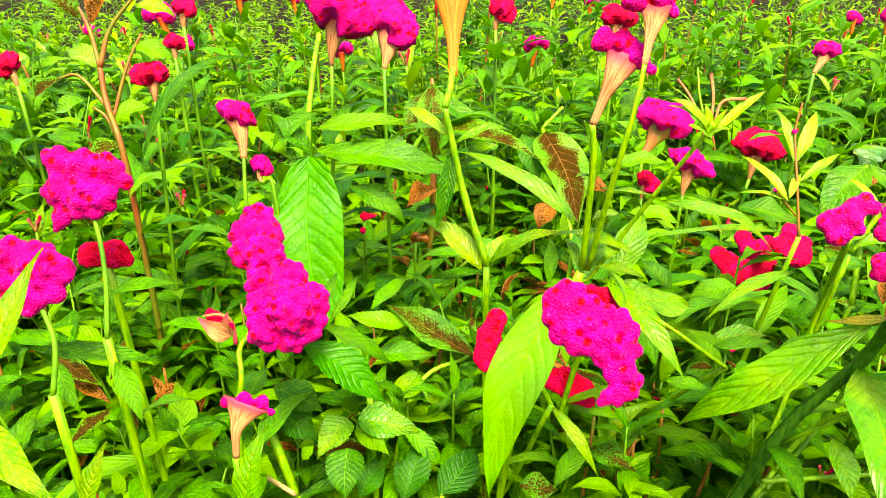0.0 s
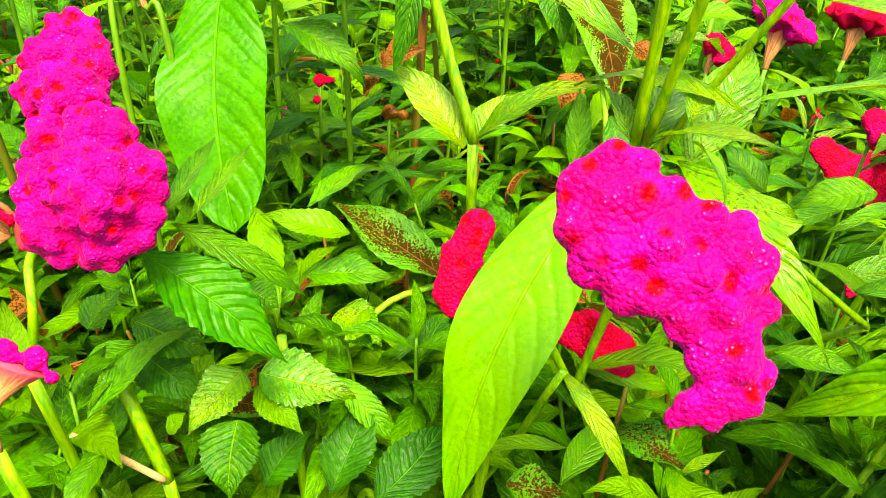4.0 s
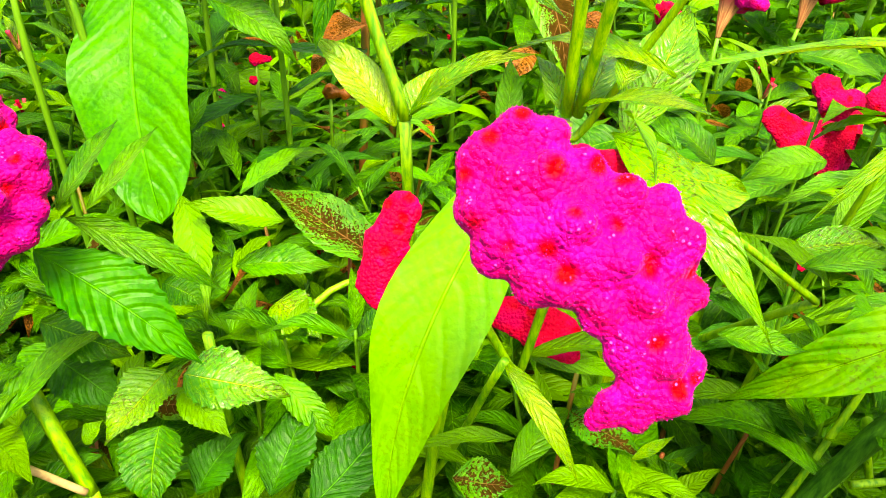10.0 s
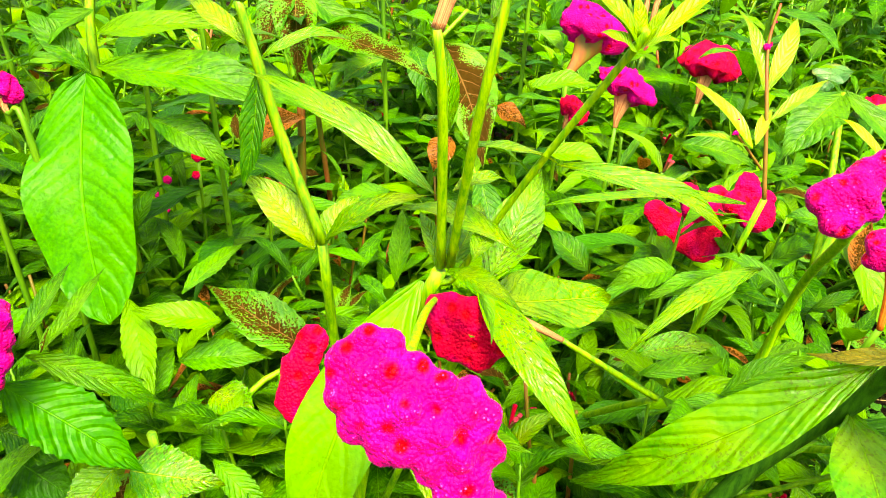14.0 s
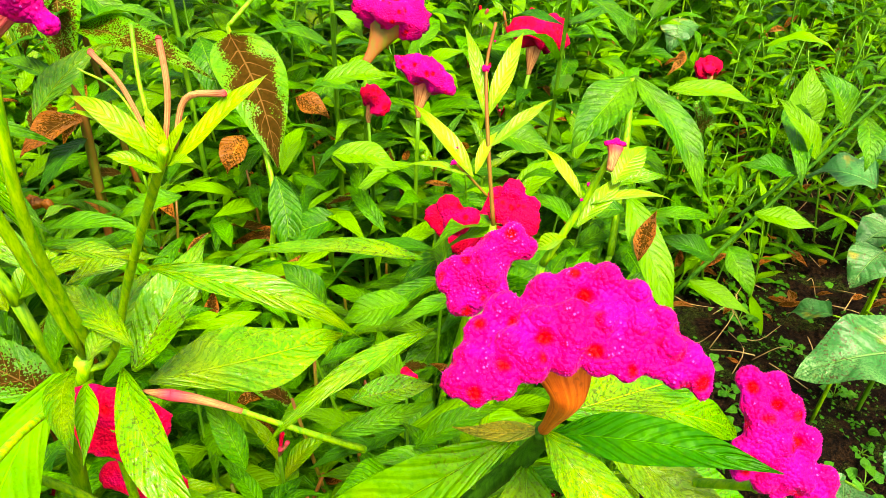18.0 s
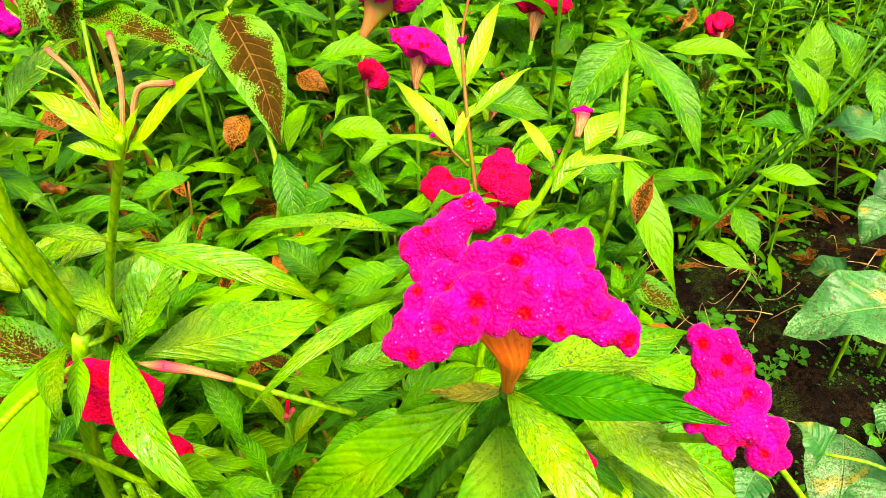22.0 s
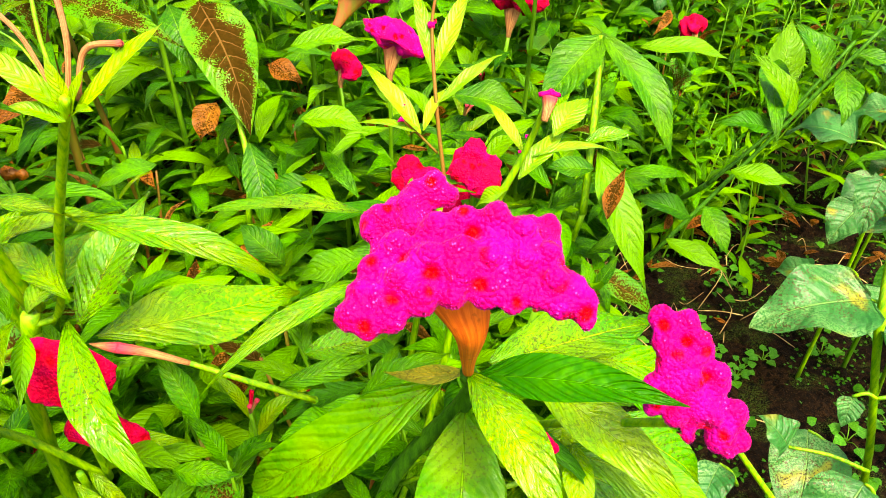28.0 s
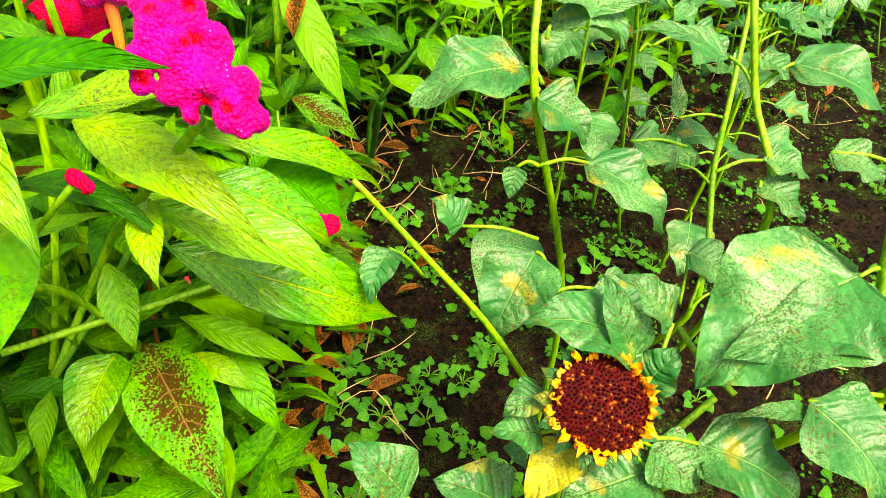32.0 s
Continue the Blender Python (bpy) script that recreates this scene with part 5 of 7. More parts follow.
leaf(plant_c, (0.452, 0.619, 0.455), (0.486, 0.461, 0.424), 0.073, "dry", up=(-0.16, -0.25, 0.96), arch=0.06, rows=20)
leaf(plant_c, (0.486, 0.612, 0.481), (0.580, 0.566, 0.426), 0.029, "leaf", up=(-0.16, -0.25, 0.96))
leaf(plant_c, (0.534, 0.605, 0.498), (0.596, 0.598, 0.435), 0.026, "spotted", up=(-0.16, -0.25, 0.96))
leaf(plant_c, (0.482, 0.603, 0.441), (0.529, 0.558, 0.421), 0.025, "bright", up=(-0.16, -0.25, 0.96))
leaf(plant_c, (0.375, 0.611, 0.438), (0.356, 0.567, 0.400), 0.024, "leaf", up=(-0.16, -0.25, 0.96))
leaf(plant_c, (0.517, 0.612, 0.438), (0.542, 0.536, 0.378), 0.036, "leaf", up=(-0.16, -0.25, 0.96))
stem(plant_c, [(0.442, 0.666, 0.403), (0.400, 0.660, 0.500), (0.360, 0.605, 0.550)], 0.0030, 0.0040, "stem", "stem")
crest(plant_c, [(0.459, 0.535, 0.688, 0.0061), (0.465, 0.528, 0.685, 0.0055)], 0.6, (-0.35, -0.65, 0.68), "red", seed=17)
stem(plant_c, [(0.460, 0.533, 0.687), (0.370, 0.600, 0.560)], 0.0020, 0.0020, "stem", "stem")
crest(plant_c, [(0.608, 0.608, 0.554, 0.0075), (0.617, 0.601, 0.552, 0.0093)], 0.6, (-0.35, -0.65, 0.68), "red", seed=18)
stem(plant_c, [(0.613, 0.603, 0.551), (0.570, 0.637, 0.489), (0.360, 0.605, 0.500)], 0.0020, 0.0030, "stem", "stem")

plant_e = thing("cockscomb_plant", (-0.200, 0.680, 0.0), "cockscomb plant with a tall lobed magenta crest", "plant", "")
crest(plant_e, [(-0.216, 0.705, 0.785, 0.0225), (-0.229, 0.694, 0.772, 0.0223), (-0.201, 0.689, 0.773, 0.0190), (-0.225, 0.672, 0.759, 0.0197), (-0.202, 0.662, 0.762, 0.0245), (-0.185, 0.661, 0.759, 0.0102), (-0.197, 0.628, 0.746, 0.0186), (-0.169, 0.624, 0.749, 0.0242), (-0.192, 0.604, 0.730, 0.0200), (-0.159, 0.595, 0.733, 0.0290), (-0.141, 0.608, 0.736, 0.0200), (-0.136, 0.599, 0.717, 0.0133), (-0.189, 0.595, 0.709, 0.0219), (-0.160, 0.592, 0.702, 0.0190), (-0.144, 0.594, 0.706, 0.0143), (-0.185, 0.588, 0.695, 0.0114)], 0.7, (0.03, -0.87, 0.49), "magenta", voxel=0.002, seed=20, label="tall lobed magenta crest")
stem(plant_e, [(-0.214, 0.621, 0.690), (-0.225, 0.611, 0.673), (-0.222, 0.596, 0.646), (-0.234, 0.590, 0.596)], 0.0029, 0.0030, "stem", "stem")
stem(plant_e, [(-0.234, 0.590, 0.596), (-0.234, 0.610, 0.350), (-0.234, 0.620, 0.000)], 0.0040, 0.0050, "stem", "stem")
dress(plant_e, [(-0.2, 0.68, 0.0), (-0.2, 0.67, 0.35), (-0.234, 0.590, 0.596)], 10, 41)
crest(plant_e, [(-0.248, 0.618, 0.707, 0.0097), (-0.236, 0.615, 0.701, 0.0082), (-0.254, 0.621, 0.714, 0.0052)], 0.6, (0.03, -0.87, 0.49), "red", seed=21, label="red crest folded open to its pale side")
stem(plant_e, [(-0.258, 0.611, 0.715), (-0.240, 0.612, 0.716), (-0.231, 0.617, 0.704), (-0.229, 0.615, 0.679)], 0.0013, 0.0025, "pale", "neck")
leaf(plant_e, (-0.232, 0.612, 0.690), (-0.262, 0.606, 0.716), 0.020, "pale", "pale pink underside of a folded crest", "bract", up=(0.1, -0.8, 0.5), arch=0.12, fold=0.6, shape="ovate")
leaf(plant_e, (-0.231, 0.612, 0.692), (-0.230, 0.606, 0.722), 0.016, "pale", "pale pink underside of a folded crest", "bract", up=(-0.2, -0.8, 0.5), arch=0.1, fold=0.5, shape="ovate")
crest(plant_e, [(-0.220, 0.540, 0.658, 0.0074), (-0.202, 0.542, 0.660, 0.0094), (-0.184, 0.541, 0.658, 0.0087), (-0.175, 0.536, 0.649, 0.0054)], 0.7, (0.03, -0.87, 0.49), "magenta", seed=22, label="small red crest above a pale neck")
stem(plant_e, [(-0.200, 0.540, 0.657), (-0.205, 0.533, 0.645), (-0.209, 0.526, 0.632), (-0.211, 0.522, 0.605)], 0.0240, 0.0034, "pale", "neck", sides=14, flare=True, facing=(0.03, -0.87, 0.49))
stem(plant_e, [(-0.211, 0.522, 0.605), (-0.211, 0.542, 0.300), (-0.211, 0.552, 0.000)], 0.0040, 0.0040, "stem", "stem")

plant_f = thing("cockscomb_plant", (-0.340, 0.640, 0.0), "cockscomb plant with two large magenta crests", "plant", "")
crest(plant_f, [(-0.363, 0.599, 0.884, 0.0158), (-0.340, 0.597, 0.878, 0.0200), (-0.319, 0.597, 0.878, 0.0169), (-0.361, 0.588, 0.859, 0.0190), (-0.340, 0.587, 0.854, 0.0242), (-0.324, 0.587, 0.854, 0.0158), (-0.361, 0.579, 0.837, 0.0116), (-0.374, 0.602, 0.891, 0.0079), (-0.302, 0.593, 0.867, 0.0095), (-0.366, 0.575, 0.827, 0.0053)], 0.7, (0.01, -0.92, 0.39), "magenta", seed=23)
stem(plant_f, [(-0.332, 0.581, 0.842), (-0.324, 0.568, 0.810), (-0.320, 0.554, 0.776), (-0.319, 0.535, 0.733)], 0.0021, 0.0024, "midstem", "stem")
stem(plant_f, [(-0.319, 0.535, 0.733), (-0.319, 0.555, 0.300), (-0.319, 0.565, 0.000)], 0.0040, 0.0050, "stem", "stem")
dress(plant_f, [(-0.34, 0.64, 0.0), (-0.335, 0.63, 0.3), (-0.319, 0.535, 0.733)], 10, 43)
crest(plant_f, [(-0.369, 0.510, 0.827, 0.0190), (-0.348, 0.507, 0.821, 0.0228), (-0.355, 0.496, 0.794, 0.0171), (-0.329, 0.506, 0.816, 0.0162), (-0.331, 0.498, 0.799, 0.0114), (-0.374, 0.502, 0.808, 0.0190)], 0.7, (0.01, -0.92, 0.39), "magenta", seed=24)
stem(plant_f, [(-0.343, 0.493, 0.788), (-0.332, 0.481, 0.759), (-0.334, 0.465, 0.720)], 0.0021, 0.0024, "midstem", "stem")
stem(plant_f, [(-0.334, 0.465, 0.720), (-0.334, 0.475, 0.300), (-0.334, 0.485, 0.000)], 0.0040, 0.0040, "stem", "stem")
crest(plant_f, [(-0.378, 0.639, 0.773, 0.0143), (-0.351, 0.639, 0.774, 0.0155), (-0.339, 0.637, 0.768, 0.0083)], 0.7, (0.01, -0.92, 0.39), "red", seed=25)
stem(plant_f, [(-0.360, 0.637, 0.768), (-0.350, 0.637, 0.500), (-0.335, 0.630, 0.300)], 0.0040, 0.0040, "stem", "stem")
leaf(plant_f, (-0.284, 0.332, 0.814), (-0.256, 0.385, 0.888), 0.022, "bright", up=(0.01, -0.52, 0.85), arch=0.08)
leaf(plant_f, (-0.275, 0.382, 0.677), (-0.258, 0.402, 0.723), 0.018, "bright", up=(0.01, -0.52, 0.85), arch=0.08)
leaf(plant_f, (-0.316, 0.367, 0.771), (-0.247, 0.321, 0.738), 0.023, "bright", up=(0.01, -0.52, 0.85), arch=0.08)
leaf(plant_f, (-0.187, 0.459, 0.601), (-0.166, 0.489, 0.670), 0.027, "bright", up=(0.01, -0.52, 0.85), arch=0.08)
leaf(plant_f, (-0.350, 0.605, 0.744), (-0.261, 0.591, 0.761), 0.017, "leaf", up=(0.01, -0.52, 0.85), arch=0.08)
leaf(plant_f, (-0.355, 0.510, 0.724), (-0.321, 0.475, 0.692), 0.018, "leaf", up=(0.01, -0.52, 0.85), arch=0.08)
leaf(plant_f, (-0.311, 0.527, 0.713), (-0.276, 0.488, 0.672), 0.021, "leaf", up=(0.01, -0.52, 0.85), arch=0.08)
leaf(plant_f, (-0.388, 0.531, 0.723), (-0.284, 0.562, 0.691), 0.022, "leaf", up=(0.01, -0.52, 0.85), arch=0.08)
leaf(plant_f, (-0.371, 0.774, 0.834), (-0.247, 0.886, 0.942), 0.020, "leaf", up=(0.01, -0.52, 0.85), arch=0.22)

plant_g = thing("cockscomb_plant", (-0.200, 0.990, 0.0), "cockscomb plant with one very broad hanging leaf", "plant", "")
stem(plant_g, [(-0.200, 1.000, 0.000), (-0.210, 0.990, 0.450), (-0.222, 1.029, 0.771), (-0.216, 1.065, 0.880), (-0.204, 1.097, 0.954)], 0.0060, 0.0040, "stem", "stem", ribs=0.08)
dress(plant_g, [(-0.2, 1.0, 0.0), (-0.21, 0.99, 0.45), (-0.210, 0.981, 0.784)], 9, 51, high=0.6)
leaf(plant_g, (-0.212, 0.983, 0.787), (-0.180, 0.830, 0.573), 0.107, "mid", label="broad puckered green leaf", up=(-0.06, -0.64, 0.77), arch=0.05, fold=0.12, rows=26, cols=8, shape="oblong")
leaf(plant_g, (-0.201, 1.008, 0.847), (-0.270, 0.984, 0.792), 0.034, "leaf", up=(0.01, -0.52, 0.85), arch=0.12)
leaf(plant_g, (-0.201, 0.998, 0.823), (-0.051, 1.001, 0.826), 0.039, "leaf", up=(0.01, -0.52, 0.85), arch=0.12)
leaf(plant_g, (-0.208, 0.983, 0.788), (-0.270, 1.007, 0.847), 0.034, "leaf", up=(0.01, -0.52, 0.85), arch=0.12)
leaf(plant_g, (-0.201, 0.984, 0.792), (0.038, 0.966, 0.743), 0.060, "leaf", up=(0.01, -0.52, 0.85), arch=0.12)
leaf(plant_g, (-0.150, 0.965, 0.744), (-0.065, 0.942, 0.688), 0.043, "leaf", up=(0.01, -0.52, 0.85), arch=0.12)

plant_h = thing("cockscomb_plant", (-0.100, 0.720, 0.0), "low cockscomb plant with serrated speckled leaves", "plant", "")
stem(plant_h, [(-0.100, 0.720, 0.000), (-0.100, 0.700, 0.300), (-0.100, 0.690, 0.560)], 0.0050, 0.0040, "stem", "stem")
stem(plant_h, [(-0.100, 0.700, 0.300), (-0.050, 0.780, 0.500), (0.028, 0.828, 0.530)], 0.0040, 0.0030, "stem", "stem")
leaf(plant_h, (-0.159, 0.625, 0.675), (-0.069, 0.606, 0.605), 0.049, "mid", up=(-0.09, -0.33, 0.94), arch=0.07, teeth=0.05, rows=24)
leaf(plant_h, (-0.142, 0.635, 0.691), (-0.063, 0.653, 0.624), 0.023, "leaf", up=(-0.01, -0.42, 0.91), arch=0.07, teeth=0.045, rows=26)
leaf(plant_h, (-0.146, 0.637, 0.696), (-0.131, 0.702, 0.724), 0.016, "leaf", up=(-0.01, -0.42, 0.91), arch=0.07)
leaf(plant_h, (-0.130, 0.637, 0.694), (-0.106, 0.700, 0.720), 0.014, "leaf", up=(-0.01, -0.42, 0.91), arch=0.07)
leaf(plant_h, (0.034, 0.810, 0.539), (-0.097, 0.884, 0.586), 0.060, "dry", up=(-0.02, -0.23, 0.97), arch=0.07, teeth=0.03, rows=26)
leaf(plant_h, (-0.111, 0.805, 0.544), (-0.017, 0.805, 0.543), 0.037, "leaf", up=(-0.01, -0.42, 0.91), arch=0.07, teeth=0.045, rows=26)
leaf(plant_h, (-0.074, 0.788, 0.517), (-0.029, 0.755, 0.500), 0.039, "spotted", up=(-0.01, -0.42, 0.91), arch=0.07, shape="ovate", teeth=0.045, rows=26)
leaf(plant_h, (-0.063, 0.810, 0.590), (-0.143, 0.799, 0.611), 0.034, "leaf", up=(-0.01, -0.42, 0.91), arch=0.07, teeth=0.045, rows=26)
leaf(plant_h, (-0.126, 0.665, 0.545), (-0.155, 0.616, 0.523), 0.040, "spotted", up=(-0.01, -0.42, 0.91), arch=0.07, shape="ovate", teeth=0.05, rows=26)
leaf(plant_h, (-0.112, 0.664, 0.544), (-0.037, 0.664, 0.523), 0.046, "spotted", up=(-0.01, -0.42, 0.91), arch=0.07, shape="ovate", teeth=0.05, rows=26)
leaf(plant_h, (-0.115, 0.658, 0.535), (-0.071, 0.626, 0.519), 0.028, "leaf", up=(-0.01, -0.42, 0.91), arch=0.07, teeth=0.045, rows=26)
leaf(plant_h, (-0.121, 0.630, 0.527), (-0.121, 0.592, 0.484), 0.046, "leaf", up=(-0.01, -0.42, 0.91), arch=0.07, shape="ovate", teeth=0.05, rows=26)
leaf(plant_h, (-0.110, 0.631, 0.452), (-0.079, 0.671, 0.477), 0.039, "dark", up=(-0.01, -0.42, 0.91), arch=0.07, teeth=0.045, rows=26)
leaf(plant_h, (-0.059, 0.644, 0.434), (-0.034, 0.716, 0.474), 0.050, "dark", up=(-0.01, -0.42, 0.91), arch=0.07, teeth=0.045, rows=26)
leaf(plant_h, (-0.063, 0.717, 0.496), (-0.004, 0.687, 0.447), 0.028, "leaf", up=(-0.01, -0.42, 0.91), arch=0.07, teeth=0.045, rows=26)
leaf(plant_h, (-0.031, 0.764, 0.477), (0.027, 0.770, 0.485), 0.025, "leaf", up=(-0.01, -0.42, 0.91), arch=0.07, teeth=0.045, rows=26)
leaf(plant_h, (-0.173, 0.623, 0.516), (-0.160, 0.632, 0.530), 0.016, "leaf", up=(-0.01, -0.42, 0.91), arch=0.07)
leaf(plant_h, (-0.239, 0.662, 0.581), (-0.225, 0.696, 0.597), 0.028, "leaf", up=(-0.01, -0.42, 0.91), arch=0.07, shape="ovate", teeth=0.045, rows=26)
leaf(plant_h, (-0.216, 0.683, 0.576), (-0.158, 0.686, 0.541), 0.046, "leaf", up=(-0.01, -0.42, 0.91), arch=0.07, teeth=0.045, rows=26)
leaf(plant_h, (-0.221, 0.686, 0.543), (-0.164, 0.665, 0.508), 0.047, "dark", up=(-0.01, -0.42, 0.91), arch=0.07, teeth=0.045, rows=26)
leaf(plant_h, (-0.114, 0.857, 0.591), (-0.067, 0.954, 0.596), 0.026, "leaf", up=(-0.01, -0.42, 0.91), arch=0.07, teeth=0.045, rows=26)
leaf(plant_h, (-0.160, 0.838, 0.598), (-0.119, 0.738, 0.530), 0.034, "leaf", up=(-0.01, -0.42, 0.91), arch=0.07, teeth=0.045, rows=26)
leaf(plant_h, (-0.135, 0.715, 0.589), (-0.104, 0.707, 0.576), 0.034, "leaf", up=(-0.01, -0.42, 0.91), arch=0.07, teeth=0.045, rows=26)
stem(plant_h, [(-0.222, 0.655, 0.550), (-0.204, 0.640, 0.505), (-0.189, 0.631, 0.453)], 0.0052, 0.0051, "stem", "stem", ribs=0.12)
stem(plant_h, [(-0.189, 0.631, 0.453), (-0.189, 0.651, 0.250), (-0.100, 0.710, 0.100)], 0.0050, 0.0050, "stem", "stem")
stem(plant_h, [(-0.248, 0.620, 0.512), (-0.217, 0.620, 0.492), (-0.188, 0.625, 0.461)], 0.0031, 0.0029, "straw", "stem")
leaf(plant_h, (-0.223, 0.629, 0.545), (-0.221, 0.658, 0.555), 0.012, "bright", up=(-0.01, -0.42, 0.91), arch=0.06)
leaf(plant_h, (-0.214, 0.647, 0.555), (-0.224, 0.616, 0.542), 0.010, "leaf", up=(-0.01, -0.42, 0.91), arch=0.06)
leaf(plant_h, (0.120, 0.649, 0.573), (0.155, 0.624, 0.532), 0.013, "bright", up=(-0.01, -0.42, 0.91), arch=0.06)
leaf(plant_h, (0.117, 0.631, 0.584), (0.165, 0.583, 0.524), 0.017, "bright", up=(-0.01, -0.42, 0.91), arch=0.06)
leaf(plant_h, (0.129, 0.659, 0.570), (0.218, 0.679, 0.526), 0.022, "leaf", up=(-0.01, -0.42, 0.91), arch=0.06)
leaf(plant_h, (0.136, 0.669, 0.587), (0.199, 0.662, 0.575), 0.018, "bright", up=(-0.01, -0.42, 0.91), arch=0.06)
leaf(plant_h, (-0.013, 0.595, 0.487), (0.034, 0.662, 0.501), 0.048, "dark", up=(-0.01, -0.42, 0.91), arch=0.06, teeth=0.045, rows=26)
leaf(plant_h, (0.085, 0.639, 0.463), (0.132, 0.636, 0.457), 0.038, "dry", up=(-0.01, -0.42, 0.91), arch=0.06, teeth=0.045, rows=26)
leaf(plant_h, (0.184, 0.702, 0.469), (0.229, 0.648, 0.475), 0.040, "dry", up=(-0.01, -0.42, 0.91), arch=0.06, teeth=0.045, rows=26)
leaf(plant_h, (0.207, 0.613, 0.515), (0.237, 0.622, 0.529), 0.009, "bright", up=(-0.01, -0.42, 0.91), arch=0.06)
stem(plant_h, [(0.118, 0.641, 0.580), (0.060, 0.720, 0.350), (-0.100, 0.710, 0.120)], 0.0030, 0.0040, "stem", "stem")
stem(plant_h, [(-0.009, 0.595, 0.487), (-0.050, 0.700, 0.350), (-0.100, 0.710, 0.120)], 0.0030, 0.0040, "stem", "stem")

plant_i = thing("cockscomb_plant", (0.400, 0.850, 0.0), "slim cockscomb shoot with small pink buds and yellow-green leaves", "plant", "")
stem(plant_i, [(0.439, 0.779, 0.734), (0.436, 0.803, 0.796), (0.438, 0.836, 0.853), (0.447, 0.850, 0.888)], 0.0020, 0.0012, "ruddy", "stem")
stem(plant_i, [(0.439, 0.779, 0.734), (0.400, 0.820, 0.400), (0.400, 0.850, 0.000)], 0.0030, 0.0050, "stem", "stem")
dress(plant_i, [(0.4, 0.85, 0.0), (0.4, 0.82, 0.4), (0.439, 0.779, 0.734)], 8, 61)
stem(plant_i, [(0.434, 0.787, 0.759), (0.418, 0.791, 0.777), (0.404, 0.792, 0.792)], 0.0012, 0.0012, "ruddy", "stem")
leaf(plant_i, (0.438, 0.817, 0.821), (0.479, 0.872, 0.873), 0.018, "tender", up=(-0.03, -0.24, 0.97))
leaf(plant_i, (0.434, 0.817, 0.821), (0.427, 0.883, 0.877), 0.014, "tender", up=(-0.03, -0.24, 0.97))
leaf(plant_i, (0.437, 0.800, 0.800), (0.499, 0.831, 0.826), 0.014, "tender", up=(-0.03, -0.24, 0.97))
leaf(plant_i, (0.420, 0.786, 0.780), (0.377, 0.845, 0.821), 0.018, "tender", up=(-0.03, -0.24, 0.97))
leaf(plant_i, (0.416, 0.788, 0.781), (0.368, 0.813, 0.780), 0.010, "tender", up=(-0.03, -0.24, 0.97))
leaf(plant_i, (0.422, 0.787, 0.782), (0.449, 0.821, 0.804), 0.011, "tender", up=(-0.03, -0.24, 0.97))
leaf(plant_i, (0.439, 0.829, 0.836), (0.434, 0.863, 0.853), 0.010, "tender", up=(-0.03, -0.24, 0.97))
crest(plant_i, [(0.404, 0.792, 0.792, 0.0038), (0.408, 0.799, 0.801, 0.0029), (0.400, 0.791, 0.790, 0.0024), (0.408, 0.802, 0.806, 0.0014)], 0.7, (-0.11, -0.77, 0.62), "magenta", seed=62, label="small pink bud", knob=0.0035)
crest(plant_i, [(0.437, 0.837, 0.854, 0.0043), (0.442, 0.838, 0.857, 0.0029), (0.447, 0.850, 0.872, 0.0024), (0.445, 0.845, 0.866, 0.0019)], 0.7, (-0.11, -0.77, 0.62), "magenta", seed=63, label="small pink bud", knob=0.0035)

plant_j = thing("cockscomb_plant", (0.480, 0.800, 0.0), "cockscomb shoot with a flat pink bud", "plant", "")
stem(plant_j, [(0.460, 0.706, 0.743), (0.486, 0.707, 0.797), (0.498, 0.702, 0.840)], 0.0034, 0.0020, "stem", "stem")
stem(plant_j, [(0.460, 0.706, 0.743), (0.460, 0.780, 0.400), (0.480, 0.800, 0.000)], 0.0030, 0.0050, "stem", "stem")
dress(plant_j, [(0.48, 0.8, 0.0), (0.46, 0.78, 0.4), (0.460, 0.706, 0.743)], 8, 64)
stem(plant_j, [(0.495, 0.694, 0.831), (0.499, 0.700, 0.839), (0.501, 0.704, 0.844)], 0.0024, 0.0060, "pale", "neck")
crest(plant_j, [(0.495, 0.706, 0.846, 0.0036), (0.502, 0.706, 0.847, 0.0044), (0.508, 0.704, 0.845, 0.0032)], 0.7, (-0.11, -0.77, 0.62), "magenta", seed=65, label="small flat pink bud", knob=0.0035)
leaf(plant_j, (0.489, 0.717, 0.793), (0.468, 0.764, 0.816), 0.012, "tender", up=(-0.03, -0.24, 0.97))
leaf(plant_j, (0.495, 0.714, 0.791), (0.570, 0.722, 0.782), 0.010, "tender", up=(-0.03, -0.24, 0.97))
leaf(plant_j, (0.514, 0.721, 0.803), (0.552, 0.752, 0.816), 0.025, "tender", up=(-0.03, -0.24, 0.97))
leaf(plant_j, (0.483, 0.705, 0.778), (0.531, 0.740, 0.798), 0.018, "tender", up=(-0.03, -0.24, 0.97))
leaf(plant_j, (0.475, 0.701, 0.771), (0.452, 0.713, 0.750), 0.018, "tender", up=(-0.03, -0.24, 0.97))
crest(plant_j, [(0.487, 0.707, 0.813, 0.0029), (0.481, 0.701, 0.804, 0.0025)], 0.7, (-0.11, -0.77, 0.62), "magenta", seed=66, knob=0.0035)
flower_stalk("cockscomb stalk with a notched red crest", [(0.421, 0.906, 0.000), (0.411, 0.887, 0.341), (0.420, 0.882, 0.682)], 0.0024, [(0.421, 0.886, 0.688, 0.0143), (0.428, 0.876, 0.676, 0.0167), (0.443, 0.877, 0.680, 0.0119)], None, "rose", (-0.11, -0.77, 0.62), 101, 9, 0.5, "midstem", 0.004, True)
